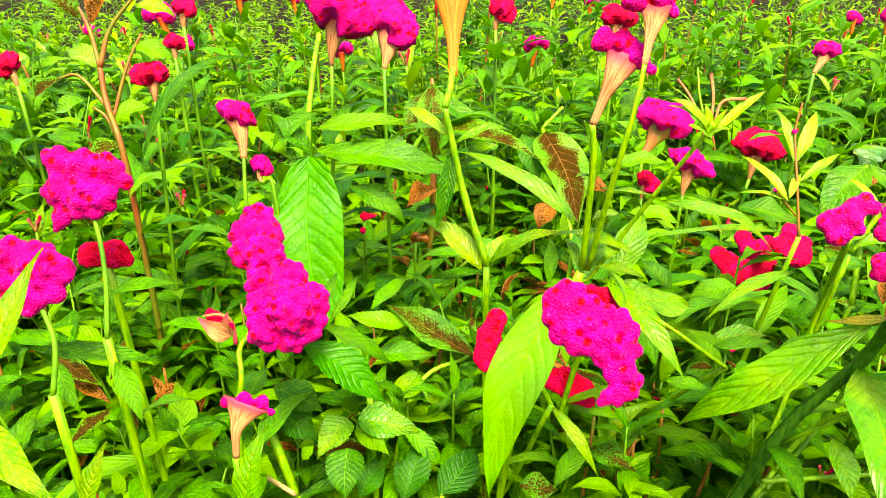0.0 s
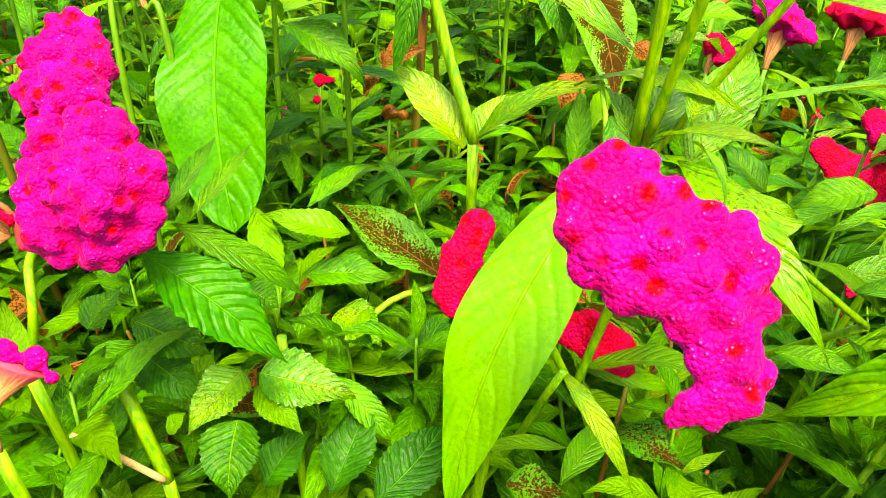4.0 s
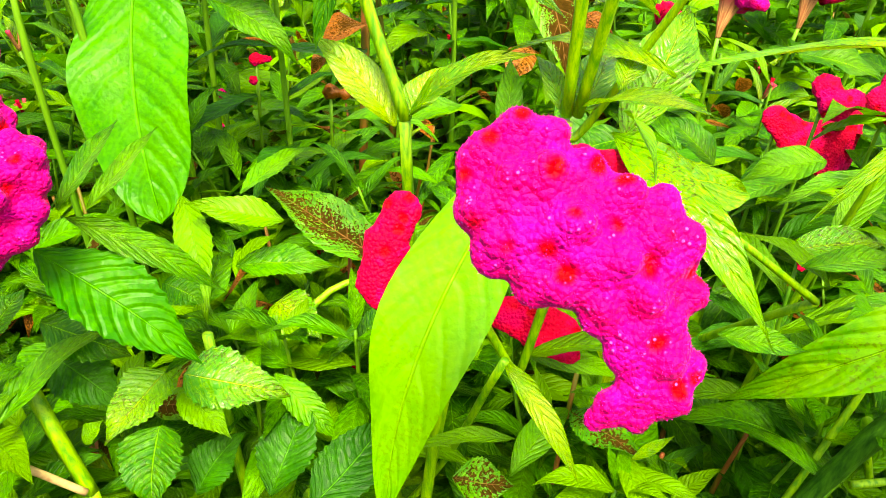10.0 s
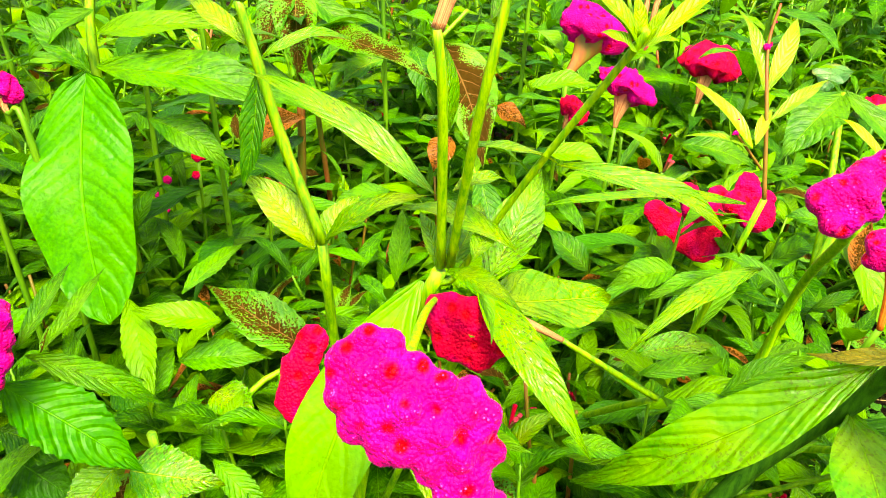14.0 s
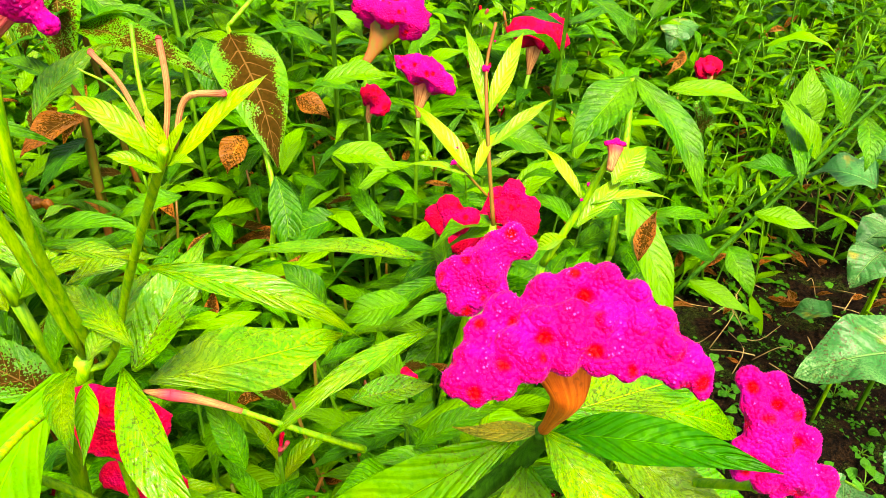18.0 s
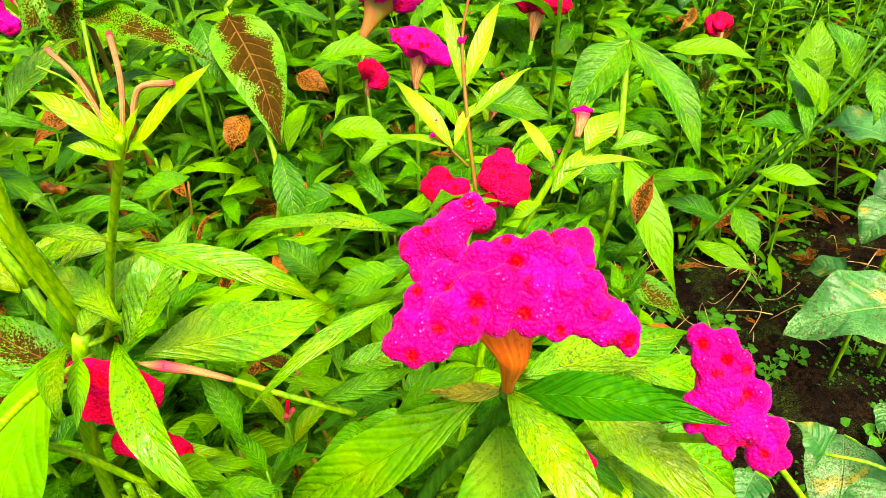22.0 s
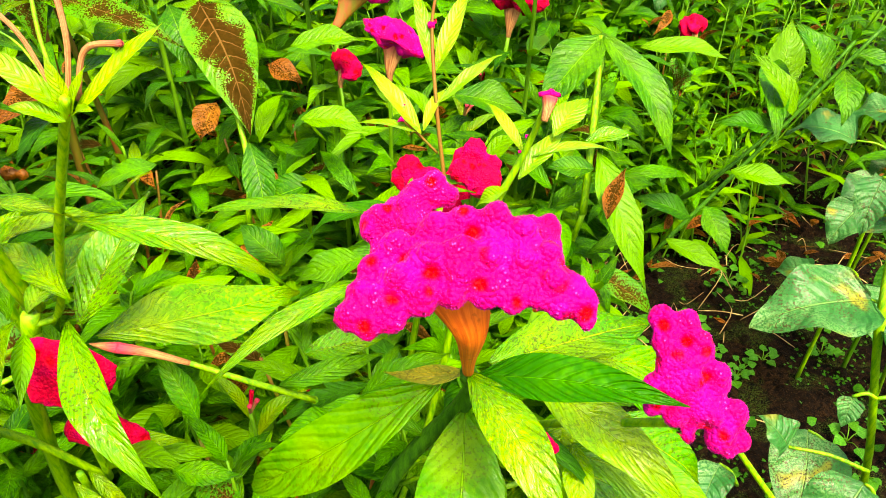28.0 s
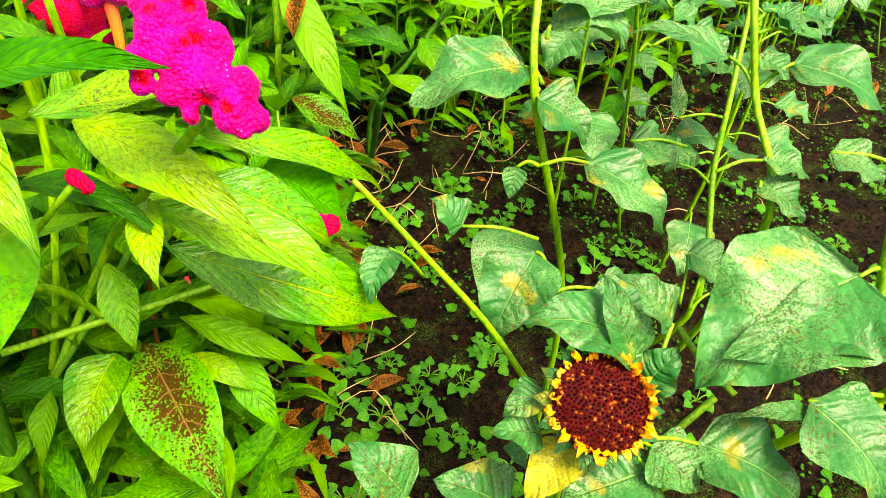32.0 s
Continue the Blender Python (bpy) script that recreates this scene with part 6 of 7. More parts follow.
flower_stalk("cockscomb stalk with a folded red crest", [(0.500, 0.930, 0.000), (0.493, 0.919, 0.343), (0.494, 0.900, 0.686)], 0.0024, [(0.495, 0.904, 0.691, 0.0147), (0.480, 0.892, 0.674, 0.0159), (0.500, 0.883, 0.666, 0.0220), (0.511, 0.891, 0.678, 0.0135)], None, "rose", (-0.11, -0.77, 0.62), 102, 9, 0.5, "midstem", 0.004, True)
flower_stalk("cockscomb stalk with a wide red crest", [(0.418, 0.955, 0.000), (0.413, 0.962, 0.312), (0.422, 0.955, 0.624)], 0.0027, [(0.422, 0.959, 0.630, 0.0150), (0.445, 0.945, 0.610, 0.0218), (0.476, 0.936, 0.599, 0.0245), (0.497, 0.962, 0.647, 0.0150), (0.493, 0.949, 0.623, 0.0163)], None, "red", (-0.07, -0.86, 0.50), 103, 9, 0.5, "midstem", 0.004, True)

plant_k = thing("cockscomb_plant", (0.660, 1.050, 0.0), "cockscomb plant with long drooping speckled leaves", "plant", "")
stem(plant_k, [(0.707, 1.097, 0.734), (0.686, 1.031, 0.616), (0.674, 0.996, 0.522)], 0.0044, 0.0055, "stem", "stem")
stem(plant_k, [(0.674, 0.996, 0.522), (0.660, 1.040, 0.300), (0.660, 1.050, 0.000)], 0.0040, 0.0060, "stem", "stem")
dress(plant_k, [(0.66, 1.05, 0.0), (0.66, 1.04, 0.3), (0.674, 0.996, 0.522)], 9, 71)
leaf(plant_k, (0.709, 1.098, 0.735), (0.613, 1.047, 0.655), 0.068, "leaf", up=(-0.04, -0.34, 0.94), arch=0.08)
leaf(plant_k, (0.707, 1.099, 0.736), (0.771, 0.964, 0.612), 0.052, "leaf", up=(-0.04, -0.34, 0.94), arch=0.08)
leaf(plant_k, (0.692, 1.021, 0.605), (0.726, 0.882, 0.470), 0.054, "leaf", up=(-0.04, -0.34, 0.94), arch=0.08)
leaf(plant_k, (0.667, 1.014, 0.623), (0.741, 1.009, 0.630), 0.027, "bright", up=(-0.04, -0.34, 0.94), arch=0.08)
leaf(plant_k, (0.677, 0.991, 0.597), (0.612, 1.002, 0.598), 0.037, "leaf", up=(-0.04, -0.34, 0.94), arch=0.08)
leaf(plant_k, (0.803, 1.172, 0.683), (0.934, 1.140, 0.668), 0.041, "leaf", up=(-0.04, -0.34, 0.94), arch=0.08)
leaf(plant_k, (1.056, 1.177, 0.576), (1.103, 1.255, 0.682), 0.063, "leaf", up=(-0.04, -0.34, 0.94), arch=0.08)
leaf(plant_k, (1.064, 1.222, 0.633), (0.989, 1.053, 0.570), 0.052, "leaf", up=(-0.04, -0.34, 0.94), arch=0.08)
leaf(plant_k, (0.662, 0.910, 0.493), (0.735, 0.861, 0.445), 0.044, "dry", up=(-0.04, -0.34, 0.94), arch=0.08)

plant_l = thing("cockscomb_plant", (0.220, 1.150, 0.0), "cockscomb plant with a half-dried brown leaf", "plant", "")
stem(plant_l, [(0.180, 1.274, 0.761), (0.221, 1.297, 0.797)], 0.0032, 0.0032, "stem", "stem")
stem(plant_l, [(0.180, 1.274, 0.761), (0.223, 1.138, 0.599), (0.214, 1.094, 0.495)], 0.0032, 0.0049, "stem", "stem")
stem(plant_l, [(0.214, 1.094, 0.495), (0.220, 1.140, 0.300), (0.220, 1.150, 0.000)], 0.0040, 0.0060, "stem", "stem")
dress(plant_l, [(0.22, 1.15, 0.0), (0.22, 1.14, 0.3), (0.214, 1.094, 0.495)], 12, 72)
leaf(plant_l, (0.182, 1.262, 0.755), (0.234, 1.133, 0.611), 0.092, "brown", label="half-dried dark brown leaf", up=(-0.04, -0.34, 0.94), arch=0.06, shape="ovate")
leaf(plant_l, (0.140, 1.271, 0.749), (0.167, 1.201, 0.669), 0.055, "leaf", up=(-0.04, -0.34, 0.94), arch=0.08)
leaf(plant_l, (0.094, 1.263, 0.732), (0.030, 1.244, 0.696), 0.055, "spotted", up=(-0.04, -0.34, 0.94), arch=0.08)
leaf(plant_l, (0.190, 1.178, 0.643), (0.164, 1.147, 0.601), 0.047, "rust", up=(-0.04, -0.34, 0.94), arch=0.08)
leaf(plant_l, (0.263, 1.249, 0.665), (0.309, 1.223, 0.641), 0.042, "rust", up=(-0.04, -0.34, 0.94), arch=0.08)
leaf(plant_l, (0.230, 1.136, 0.599), (0.239, 1.055, 0.500), 0.047, "leaf", up=(-0.04, -0.34, 0.94), arch=0.08)
leaf(plant_l, (0.310, 1.089, 0.554), (0.228, 1.082, 0.531), 0.055, "leaf", up=(-0.04, -0.34, 0.94), arch=0.08)
leaf(plant_l, (0.102, 1.137, 0.577), (0.012, 1.127, 0.548), 0.039, "leaf", up=(-0.04, -0.34, 0.94), arch=0.08)
leaf(plant_l, (0.519, 1.134, 0.649), (0.616, 1.098, 0.622), 0.063, "leaf", up=(-0.04, -0.34, 0.94), arch=0.08)
leaf(plant_l, (0.302, 1.182, 0.713), (0.401, 1.171, 0.717), 0.046, "leaf", up=(-0.04, -0.34, 0.94), arch=0.08)
leaf(plant_l, (0.307, 1.073, 0.659), (0.391, 1.050, 0.646), 0.043, "leaf", up=(-0.04, -0.34, 0.94), arch=0.08)
leaf(plant_l, (0.361, 0.756, 0.676), (0.299, 0.753, 0.661), 0.036, "leaf", up=(-0.04, -0.34, 0.94), arch=0.08)
leaf(plant_l, (0.289, 0.780, 0.661), (0.252, 0.810, 0.690), 0.032, "leaf", up=(-0.04, -0.34, 0.94), arch=0.08)
stem(plant_l, [(0.170, 0.636, 0.7235), (0.176, 0.636, 0.7205), (0.186, 0.636, 0.7165)], 0.0004, 0.0042, "pale", "neck")
stem(plant_l, [(0.186, 0.636, 0.7165), (0.205, 0.636, 0.708), (0.229, 0.635, 0.694)], 0.0042, 0.0020, "pale", "neck")
stem(plant_l, [(0.229, 0.635, 0.694), (0.263, 0.635, 0.669), (0.310, 0.638, 0.633)], 0.0020, 0.0027, "stem", "stem")
stem(plant_l, [(0.310, 0.638, 0.633), (0.270, 0.850, 0.400), (0.220, 1.120, 0.200)], 0.0030, 0.0040, "stem", "stem")
leaf(plant_l, (0.320, 0.643, 0.640), (0.256, 0.645, 0.679), 0.018, "leaf", up=(-0.04, -0.34, 0.94), arch=0.08)
leaf(plant_l, (0.304, 0.676, 0.647), (0.373, 0.681, 0.649), 0.028, "spotted", up=(-0.04, -0.34, 0.94), arch=0.08)
leaf(plant_l, (0.287, 0.629, 0.665), (0.368, 0.659, 0.653), 0.020, "leaf", up=(-0.04, -0.34, 0.94), arch=0.08)
leaf(plant_l, (0.345, 0.614, 0.657), (0.416, 0.624, 0.682), 0.021, "leaf", up=(-0.04, -0.34, 0.94), arch=0.08)
leaf(plant_l, (0.327, 0.609, 0.647), (0.287, 0.578, 0.666), 0.024, "leaf", up=(-0.04, -0.34, 0.94), arch=0.08)
leaf(plant_l, (0.226, 0.623, 0.646), (0.198, 0.659, 0.687), 0.021, "leaf", up=(-0.04, -0.34, 0.94), arch=0.08)
leaf(plant_l, (0.218, 0.571, 0.661), (0.263, 0.562, 0.657), 0.018, "leaf", up=(-0.04, -0.34, 0.94), arch=0.08)
flower_stalk("cockscomb stalk with a ruffled magenta crest", [(-0.230, 1.117, 0.000), (-0.213, 1.111, 0.495), (-0.209, 1.113, 0.990)], 0.0036, [(-0.209, 1.117, 0.999, 0.0196), (-0.169, 1.109, 0.978, 0.0250), (-0.129, 1.114, 0.990, 0.0250), (-0.138, 1.104, 0.965, 0.0161)], None, "magenta", (0.01, -0.92, 0.39), 104, 9, 0.75, "midstem", 0.004)
flower_stalk("cockscomb stalk with a ruffled magenta crest", [(-0.122, 1.036, 0.000), (-0.103, 1.023, 0.454), (-0.097, 1.026, 0.909)], 0.0034, [(-0.093, 1.056, 0.981, 0.0238), (-0.070, 1.050, 0.965, 0.0204), (-0.067, 1.042, 0.945, 0.0119)], ([(-0.087, 1.043, 0.950), (-0.092, 1.034, 0.929), (-0.097, 1.026, 0.909)], 0.0127, 0.0042, "pale"), "magenta", (0.01, -0.92, 0.39), 105, 9, 0.75, "midstem", 0.004)
flower_stalk("cockscomb stalk with a small magenta crest", [(-0.316, 0.932, 0.000), (-0.303, 0.911, 0.355), (-0.287, 0.885, 0.711), (-0.287, 0.903, 0.805)], 0.0032, [(-0.310, 0.929, 0.867, 0.0118), (-0.288, 0.926, 0.860, 0.0142), (-0.279, 0.923, 0.853, 0.0071)], ([(-0.292, 0.923, 0.853), (-0.289, 0.913, 0.829), (-0.287, 0.903, 0.805)], 0.0118, 0.0047, "pale"), "magenta", (0.01, -0.92, 0.39), 106, -6, 0.75, "midstem", 0.004)
flower_stalk("cockscomb stalk with a drooping pink crest", [(-0.272, 0.952, 0.000), (-0.260, 0.929, 0.367), (-0.252, 0.917, 0.734), (-0.278, 0.937, 0.782)], 0.0033, [(-0.278, 0.939, 0.787, 0.0115), (-0.266, 0.936, 0.779, 0.0074)], None, "magenta", (0.01, -0.92, 0.39), 107, -8, 0.75, "midstem", 0.004)
flower_stalk("cockscomb stalk with a red crest", [(0.084, 1.371, 0.000), (0.094, 1.367, 0.484), (0.100, 1.379, 0.968)], 0.0044, [(0.100, 1.383, 0.977, 0.0199), (0.111, 1.376, 0.961, 0.0155)], None, "red", (0.01, -0.92, 0.39), 108, 9, 0.5, "midstem", 0.004)
flower_stalk("cockscomb stalk with a red crest", [(0.322, 1.393, 0.000), (0.323, 1.378, 0.476), (0.316, 1.374, 0.951)], 0.0044, [(0.316, 1.377, 0.959, 0.0177), (0.349, 1.376, 0.955, 0.0155)], None, "red", (0.01, -0.92, 0.39), 109, 9, 0.5, "midstem", 0.004)
flower_stalk("cockscomb stalk with a flat red crest", [(-0.464, 0.995, 0.000), (-0.455, 0.982, 0.452), (-0.441, 0.965, 0.903)], 0.0032, [(-0.441, 0.968, 0.909, 0.0113), (-0.423, 0.969, 0.912, 0.0145), (-0.411, 0.972, 0.918, 0.0081)], None, "red", (0.01, -0.92, 0.39), 110, 9, 0.5, "midstem", 0.004)
flower_stalk("cockscomb stalk with a red crest", [(-0.557, 1.481, 0.000), (-0.562, 1.486, 0.484), (-0.564, 1.481, 0.968)], 0.0048, [(-0.564, 1.484, 0.976, 0.0167), (-0.543, 1.481, 0.969, 0.0119)], None, "red", (0.01, -0.92, 0.39), 111, 9, 0.5, "midstem", 0.004)
flower_stalk("cockscomb stalk with a small red crest", [(-0.592, 1.480, 0.000), (-0.579, 1.457, 0.450), (-0.585, 1.452, 0.900)], 0.0048, [(-0.585, 1.454, 0.907, 0.0143), (-0.567, 1.454, 0.907, 0.0095)], None, "red", (0.01, -0.92, 0.39), 112, 9, 0.5, "midstem", 0.004)
flower_stalk("cockscomb stalk with a red crest", [(-0.769, 1.222, 0.000), (-0.771, 1.223, 0.444), (-0.790, 1.227, 0.889)], 0.0041, [(-0.790, 1.230, 0.897, 0.0163), (-0.805, 1.224, 0.883, 0.0143)], None, "red", (0.01, -0.92, 0.39), 113, 9, 0.5, "midstem", 0.004)
flower_stalk("cockscomb stalk with a small magenta crest", [(0.637, 1.276, 0.000), (0.656, 1.254, 0.434), (0.658, 1.234, 0.868)], 0.0041, [(0.674, 1.250, 0.907, 0.0133), (0.691, 1.250, 0.905, 0.0133)], ([(0.679, 1.246, 0.898), (0.669, 1.240, 0.883), (0.658, 1.234, 0.868)], 0.0112, 0.0041, "pale"), "magenta", (0.01, -0.92, 0.39), 114, 9, 0.75, "midstem", 0.004)
flower_stalk("cockscomb stalk with a wide pink crest on a pale neck", [(0.346, 1.254, 0.000), (0.354, 1.240, 0.360), (0.364, 1.222, 0.721)], 0.0042, [(0.372, 1.249, 0.784, 0.0170), (0.409, 1.250, 0.784, 0.0234), (0.436, 1.241, 0.764, 0.0149)], ([(0.399, 1.243, 0.769), (0.382, 1.233, 0.745), (0.364, 1.222, 0.721)], 0.0234, 0.0064, "ruddy"), "magenta", (0.01, -0.92, 0.39), 115, 9, 0.75, "midstem", 0.004)
flower_stalk("cockscomb stalk with a pink crest", [(0.412, 1.199, 0.000), (0.425, 1.184, 0.357), (0.420, 1.188, 0.715)], 0.0041, [(0.420, 1.191, 0.722, 0.0145), (0.443, 1.188, 0.716, 0.0187), (0.467, 1.182, 0.699, 0.0145)], None, "magenta", (0.01, -0.92, 0.39), 116, 9, 0.75, "midstem", 0.004)
flower_stalk("cockscomb stalk with a dark folded pink crest", [(0.666, 1.487, 0.000), (0.663, 1.491, 0.340), (0.669, 1.479, 0.679)], 0.0051, [(0.669, 1.483, 0.689, 0.0204), (0.701, 1.475, 0.668, 0.0229), (0.733, 1.479, 0.676, 0.0153)], None, "red", (0.01, -0.92, 0.39), 117, 9, 0.5, "midstem", 0.004)
flower_stalk("cockscomb stalk with a red crest", [(1.114, 1.552, 0.000), (1.092, 1.548, 0.281), (1.088, 1.527, 0.562)], 0.0046, [(1.089, 1.533, 0.570, 0.0184), (1.106, 1.535, 0.575, 0.0161)], None, "red", (-0.11, -0.77, 0.62), 118, 9, 0.5, "midstem", 0.004)
flower_stalk("cockscomb stalk with red crests", [(0.389, 1.223, 0.000), (0.373, 1.218, 0.336), (0.368, 1.203, 0.671)], 0.0032, [(0.369, 1.208, 0.677, 0.0145), (0.379, 1.196, 0.664, 0.0113)], None, "red", (-0.11, -0.77, 0.62), 119, 9, 0.5, "midstem", 0.004)
flower_stalk("cockscomb stalk with small red buds", [(-0.216, 1.208, 0.000), (-0.219, 1.197, 0.284), (-0.226, 1.188, 0.567)], 0.0031, [(-0.227, 1.190, 0.571, 0.0085), (-0.236, 1.177, 0.550, 0.0093), (-0.227, 1.167, 0.533, 0.0062)], None, "magenta", (0.01, -0.85, 0.52), 120, 9, 0.75, "midstem", 0.0035, True)
flower_stalk("cockscomb stalk with small red buds", [(-0.173, 1.102, 0.000), (-0.166, 1.094, 0.321), (-0.149, 1.100, 0.641)], 0.0027, [(-0.150, 1.102, 0.645, 0.0088), (-0.133, 1.102, 0.645, 0.0048), (-0.152, 1.089, 0.623, 0.0061)], None, "red", (0.01, -0.85, 0.52), 121, 9, 0.5, "midstem", 0.0035, True)
flower_stalk("cockscomb stalk with a withered orange bud", [(-0.080, 1.111, 0.000), (-0.074, 1.094, 0.304), (-0.059, 1.079, 0.608)], 0.0027, [(-0.059, 1.082, 0.612, 0.0109), (-0.042, 1.080, 0.610, 0.0082)], None, "rust", (0.01, -0.85, 0.52), 122, 9, 0.75, "midstem", 0.004, True)
flower_stalk("cockscomb stalk with a magenta crest", [(1.328, 1.057, 0.000), (1.316, 1.054, 0.306), (1.316, 1.049, 0.612)], 0.0037, [(1.337, 1.076, 0.653, 0.0187), (1.357, 1.061, 0.643, 0.0243), (1.376, 1.040, 0.625, 0.0131)], ([(1.338, 1.061, 0.635), (1.327, 1.055, 0.623), (1.316, 1.049, 0.612)], 0.0168, 0.0075, "neck"), "magenta", (-0.25, -0.76, 0.60), 123, 9, 0.75, "midstem", 0.004)
flower_stalk("cockscomb stalk with a small red crest", [(0.241, 0.905, 0.000), (0.254, 0.887, 0.189), (0.265, 0.871, 0.378)], 0.0025, [(0.265, 0.873, 0.382, 0.0101), (0.280, 0.875, 0.385, 0.0113), (0.293, 0.871, 0.378, 0.0088), (0.278, 0.868, 0.374, 0.0088)], None, "red", (0.01, -0.85, 0.52), 124, 9, 0.5, "midstem", 0.004, True)
flower_stalk("cockscomb stalk with small red buds", [(0.356, 0.735, 0.000), (0.359, 0.730, 0.301), (0.356, 0.741, 0.602)], 0.0021, [(0.356, 0.742, 0.604, 0.0053), (0.363, 0.737, 0.598, 0.0063), (0.357, 0.735, 0.593, 0.0042)], None, "red", (-0.12, -0.84, 0.52), 125, 9, 0.5, "midstem", 0.0035, True)

old_plant = thing("cockscomb_plant", (-0.500, 1.000, 0.0), "old cockscomb plant with ruddy branching stalks and dull leaves", "plant", "")
stem(old_plant, [(-0.500, 1.000, 0.000), (-0.479, 0.956, 0.389), (-0.458, 0.912, 0.779), (-0.488, 0.951, 0.872), (-0.498, 0.972, 0.920)], 0.0045, 0.0035, "ruddy", "stem", ribs=0.1, nodes=0.15)
stem(old_plant, [(-0.498, 0.972, 0.920), (-0.514, 0.994, 0.972), (-0.544, 1.016, 1.025)], 0.0036, 0.0020, "ruddy", "branch")
stem(old_plant, [(-0.498, 0.972, 0.920), (-0.483, 0.994, 0.972), (-0.443, 1.015, 1.020)], 0.0040, 0.0020, "ruddy", "branch")
stem(old_plant, [(-0.488, 0.950, 0.868), (-0.528, 0.967, 0.909), (-0.557, 0.965, 0.906)], 0.0028, 0.0020, "ruddy", "branch")
stem(old_plant, [(-0.480, 0.942, 0.849), (-0.460, 0.972, 0.920), (-0.439, 0.991, 0.964)], 0.0028, 0.0020, "ruddy", "branch")
stem(old_plant, [(-0.468, 0.928, 0.816), (-0.488, 0.944, 0.853), (-0.508, 0.950, 0.868)], 0.0028, 0.0020, "ruddy", "branch")
leaf(old_plant, (-0.528, 1.000, 0.987), (-0.593, 1.019, 1.032), 0.048, "dry", up=(0.01, -0.52, 0.85), arch=0.12)
leaf(old_plant, (-0.512, 0.997, 0.980), (-0.480, 1.030, 1.031), 0.041, "rust", up=(0.01, -0.52, 0.85), arch=0.12)
leaf(old_plant, (-0.553, 0.965, 0.906), (-0.606, 0.969, 0.865), 0.038, "dry", up=(0.01, -0.52, 0.85), arch=0.12)
leaf(old_plant, (-0.520, 0.953, 0.876), (-0.571, 0.953, 0.852), 0.037, "spotted", up=(0.01, -0.52, 0.85), arch=0.12)
leaf(old_plant, (-0.480, 0.942, 0.849), (-0.428, 0.960, 0.866), 0.041, "leaf", up=(0.01, -0.52, 0.85), arch=0.12)
leaf(old_plant, (-0.496, 0.972, 0.920), (-0.556, 1.002, 0.941), 0.038, "bright", up=(0.01, -0.52, 0.85), arch=0.12)
leaf(old_plant, (-0.448, 0.985, 0.950), (-0.395, 0.986, 0.926), 0.037, "leaf", up=(0.01, -0.52, 0.85), arch=0.12)
leaf(old_plant, (-0.468, 0.928, 0.816), (-0.532, 0.937, 0.789), 0.041, "dry", up=(0.01, -0.52, 0.85), arch=0.12)
leaf(old_plant, (-0.447, 1.007, 1.002), (-0.395, 1.012, 0.986), 0.036, "bright", up=(0.01, -0.52, 0.85), arch=0.12)
dress(old_plant, [(-0.5, 1.0, 0.0), (-0.458, 0.912, 0.779)], 10, 91)
flower_stalk("cockscomb stalk with dried brown stems", [(-0.054, 1.255, 0.000), (-0.050, 1.248, 0.342), (-0.030, 1.257, 0.685), (-0.033, 1.312, 0.815)], 0.0066, [(-0.033, 1.313, 0.817, 0.0055)], None, "rust", (0.01, -0.92, 0.39), 126, 9, 0.75, "ruddy", 0.004)

dry_plant = thing("cockscomb_plant", (0.020, 1.350, 0.0), "cockscomb plant with hanging dry brown leaves", "plant", "")
stem(dry_plant, [(0.020, 1.350, 0.000), (0.000, 1.330, 0.400), (-0.033, 1.326, 0.848)], 0.0060, 0.0040, "ruddy", "stem")
leaf(dry_plant, (-0.033, 1.322, 0.838), (-0.029, 1.242, 0.701), 0.068, "dry", up=(0.01, -0.52, 0.85))
leaf(dry_plant, (-0.038, 1.318, 0.827), (-0.081, 1.254, 0.731), 0.055, "dry", up=(0.01, -0.52, 0.85))
leaf(dry_plant, (-0.027, 1.313, 0.817), (0.072, 1.275, 0.725), 0.044, "leaf", up=(0.01, -0.52, 0.85))
leaf(dry_plant, (-0.030, 1.292, 0.766), (0.168, 1.168, 0.726), 0.053, "dry", up=(0.01, -0.52, 0.85))
leaf(dry_plant, (-0.033, 1.244, 0.654), (-0.077, 1.132, 0.648), 0.053, "rust", up=(0.01, -0.52, 0.85))


def heart(plant, base, tip, width, up, stalk=None, seed=1, kind="sun", arch=0.08, label=""):
    """A sunflower leaf: a heart-shaped blade, and its stalk from the stem."""
    blade_part = leaf(plant, base, tip, width, kind, label, up=up, arch=arch + 0.05, fold=0.3, wave=0.09, shape="heart", seed=seed, rows=16, cols=8)
    if stalk is not None:
        stem(plant, [stalk, (Vector(stalk) + Vector(base)) / 2 + Vector((0, 0, 0.006)), base], 0.0022, 0.0017, "stem", "leaf_stalk", sides=6, steps=4)
    return blade_part


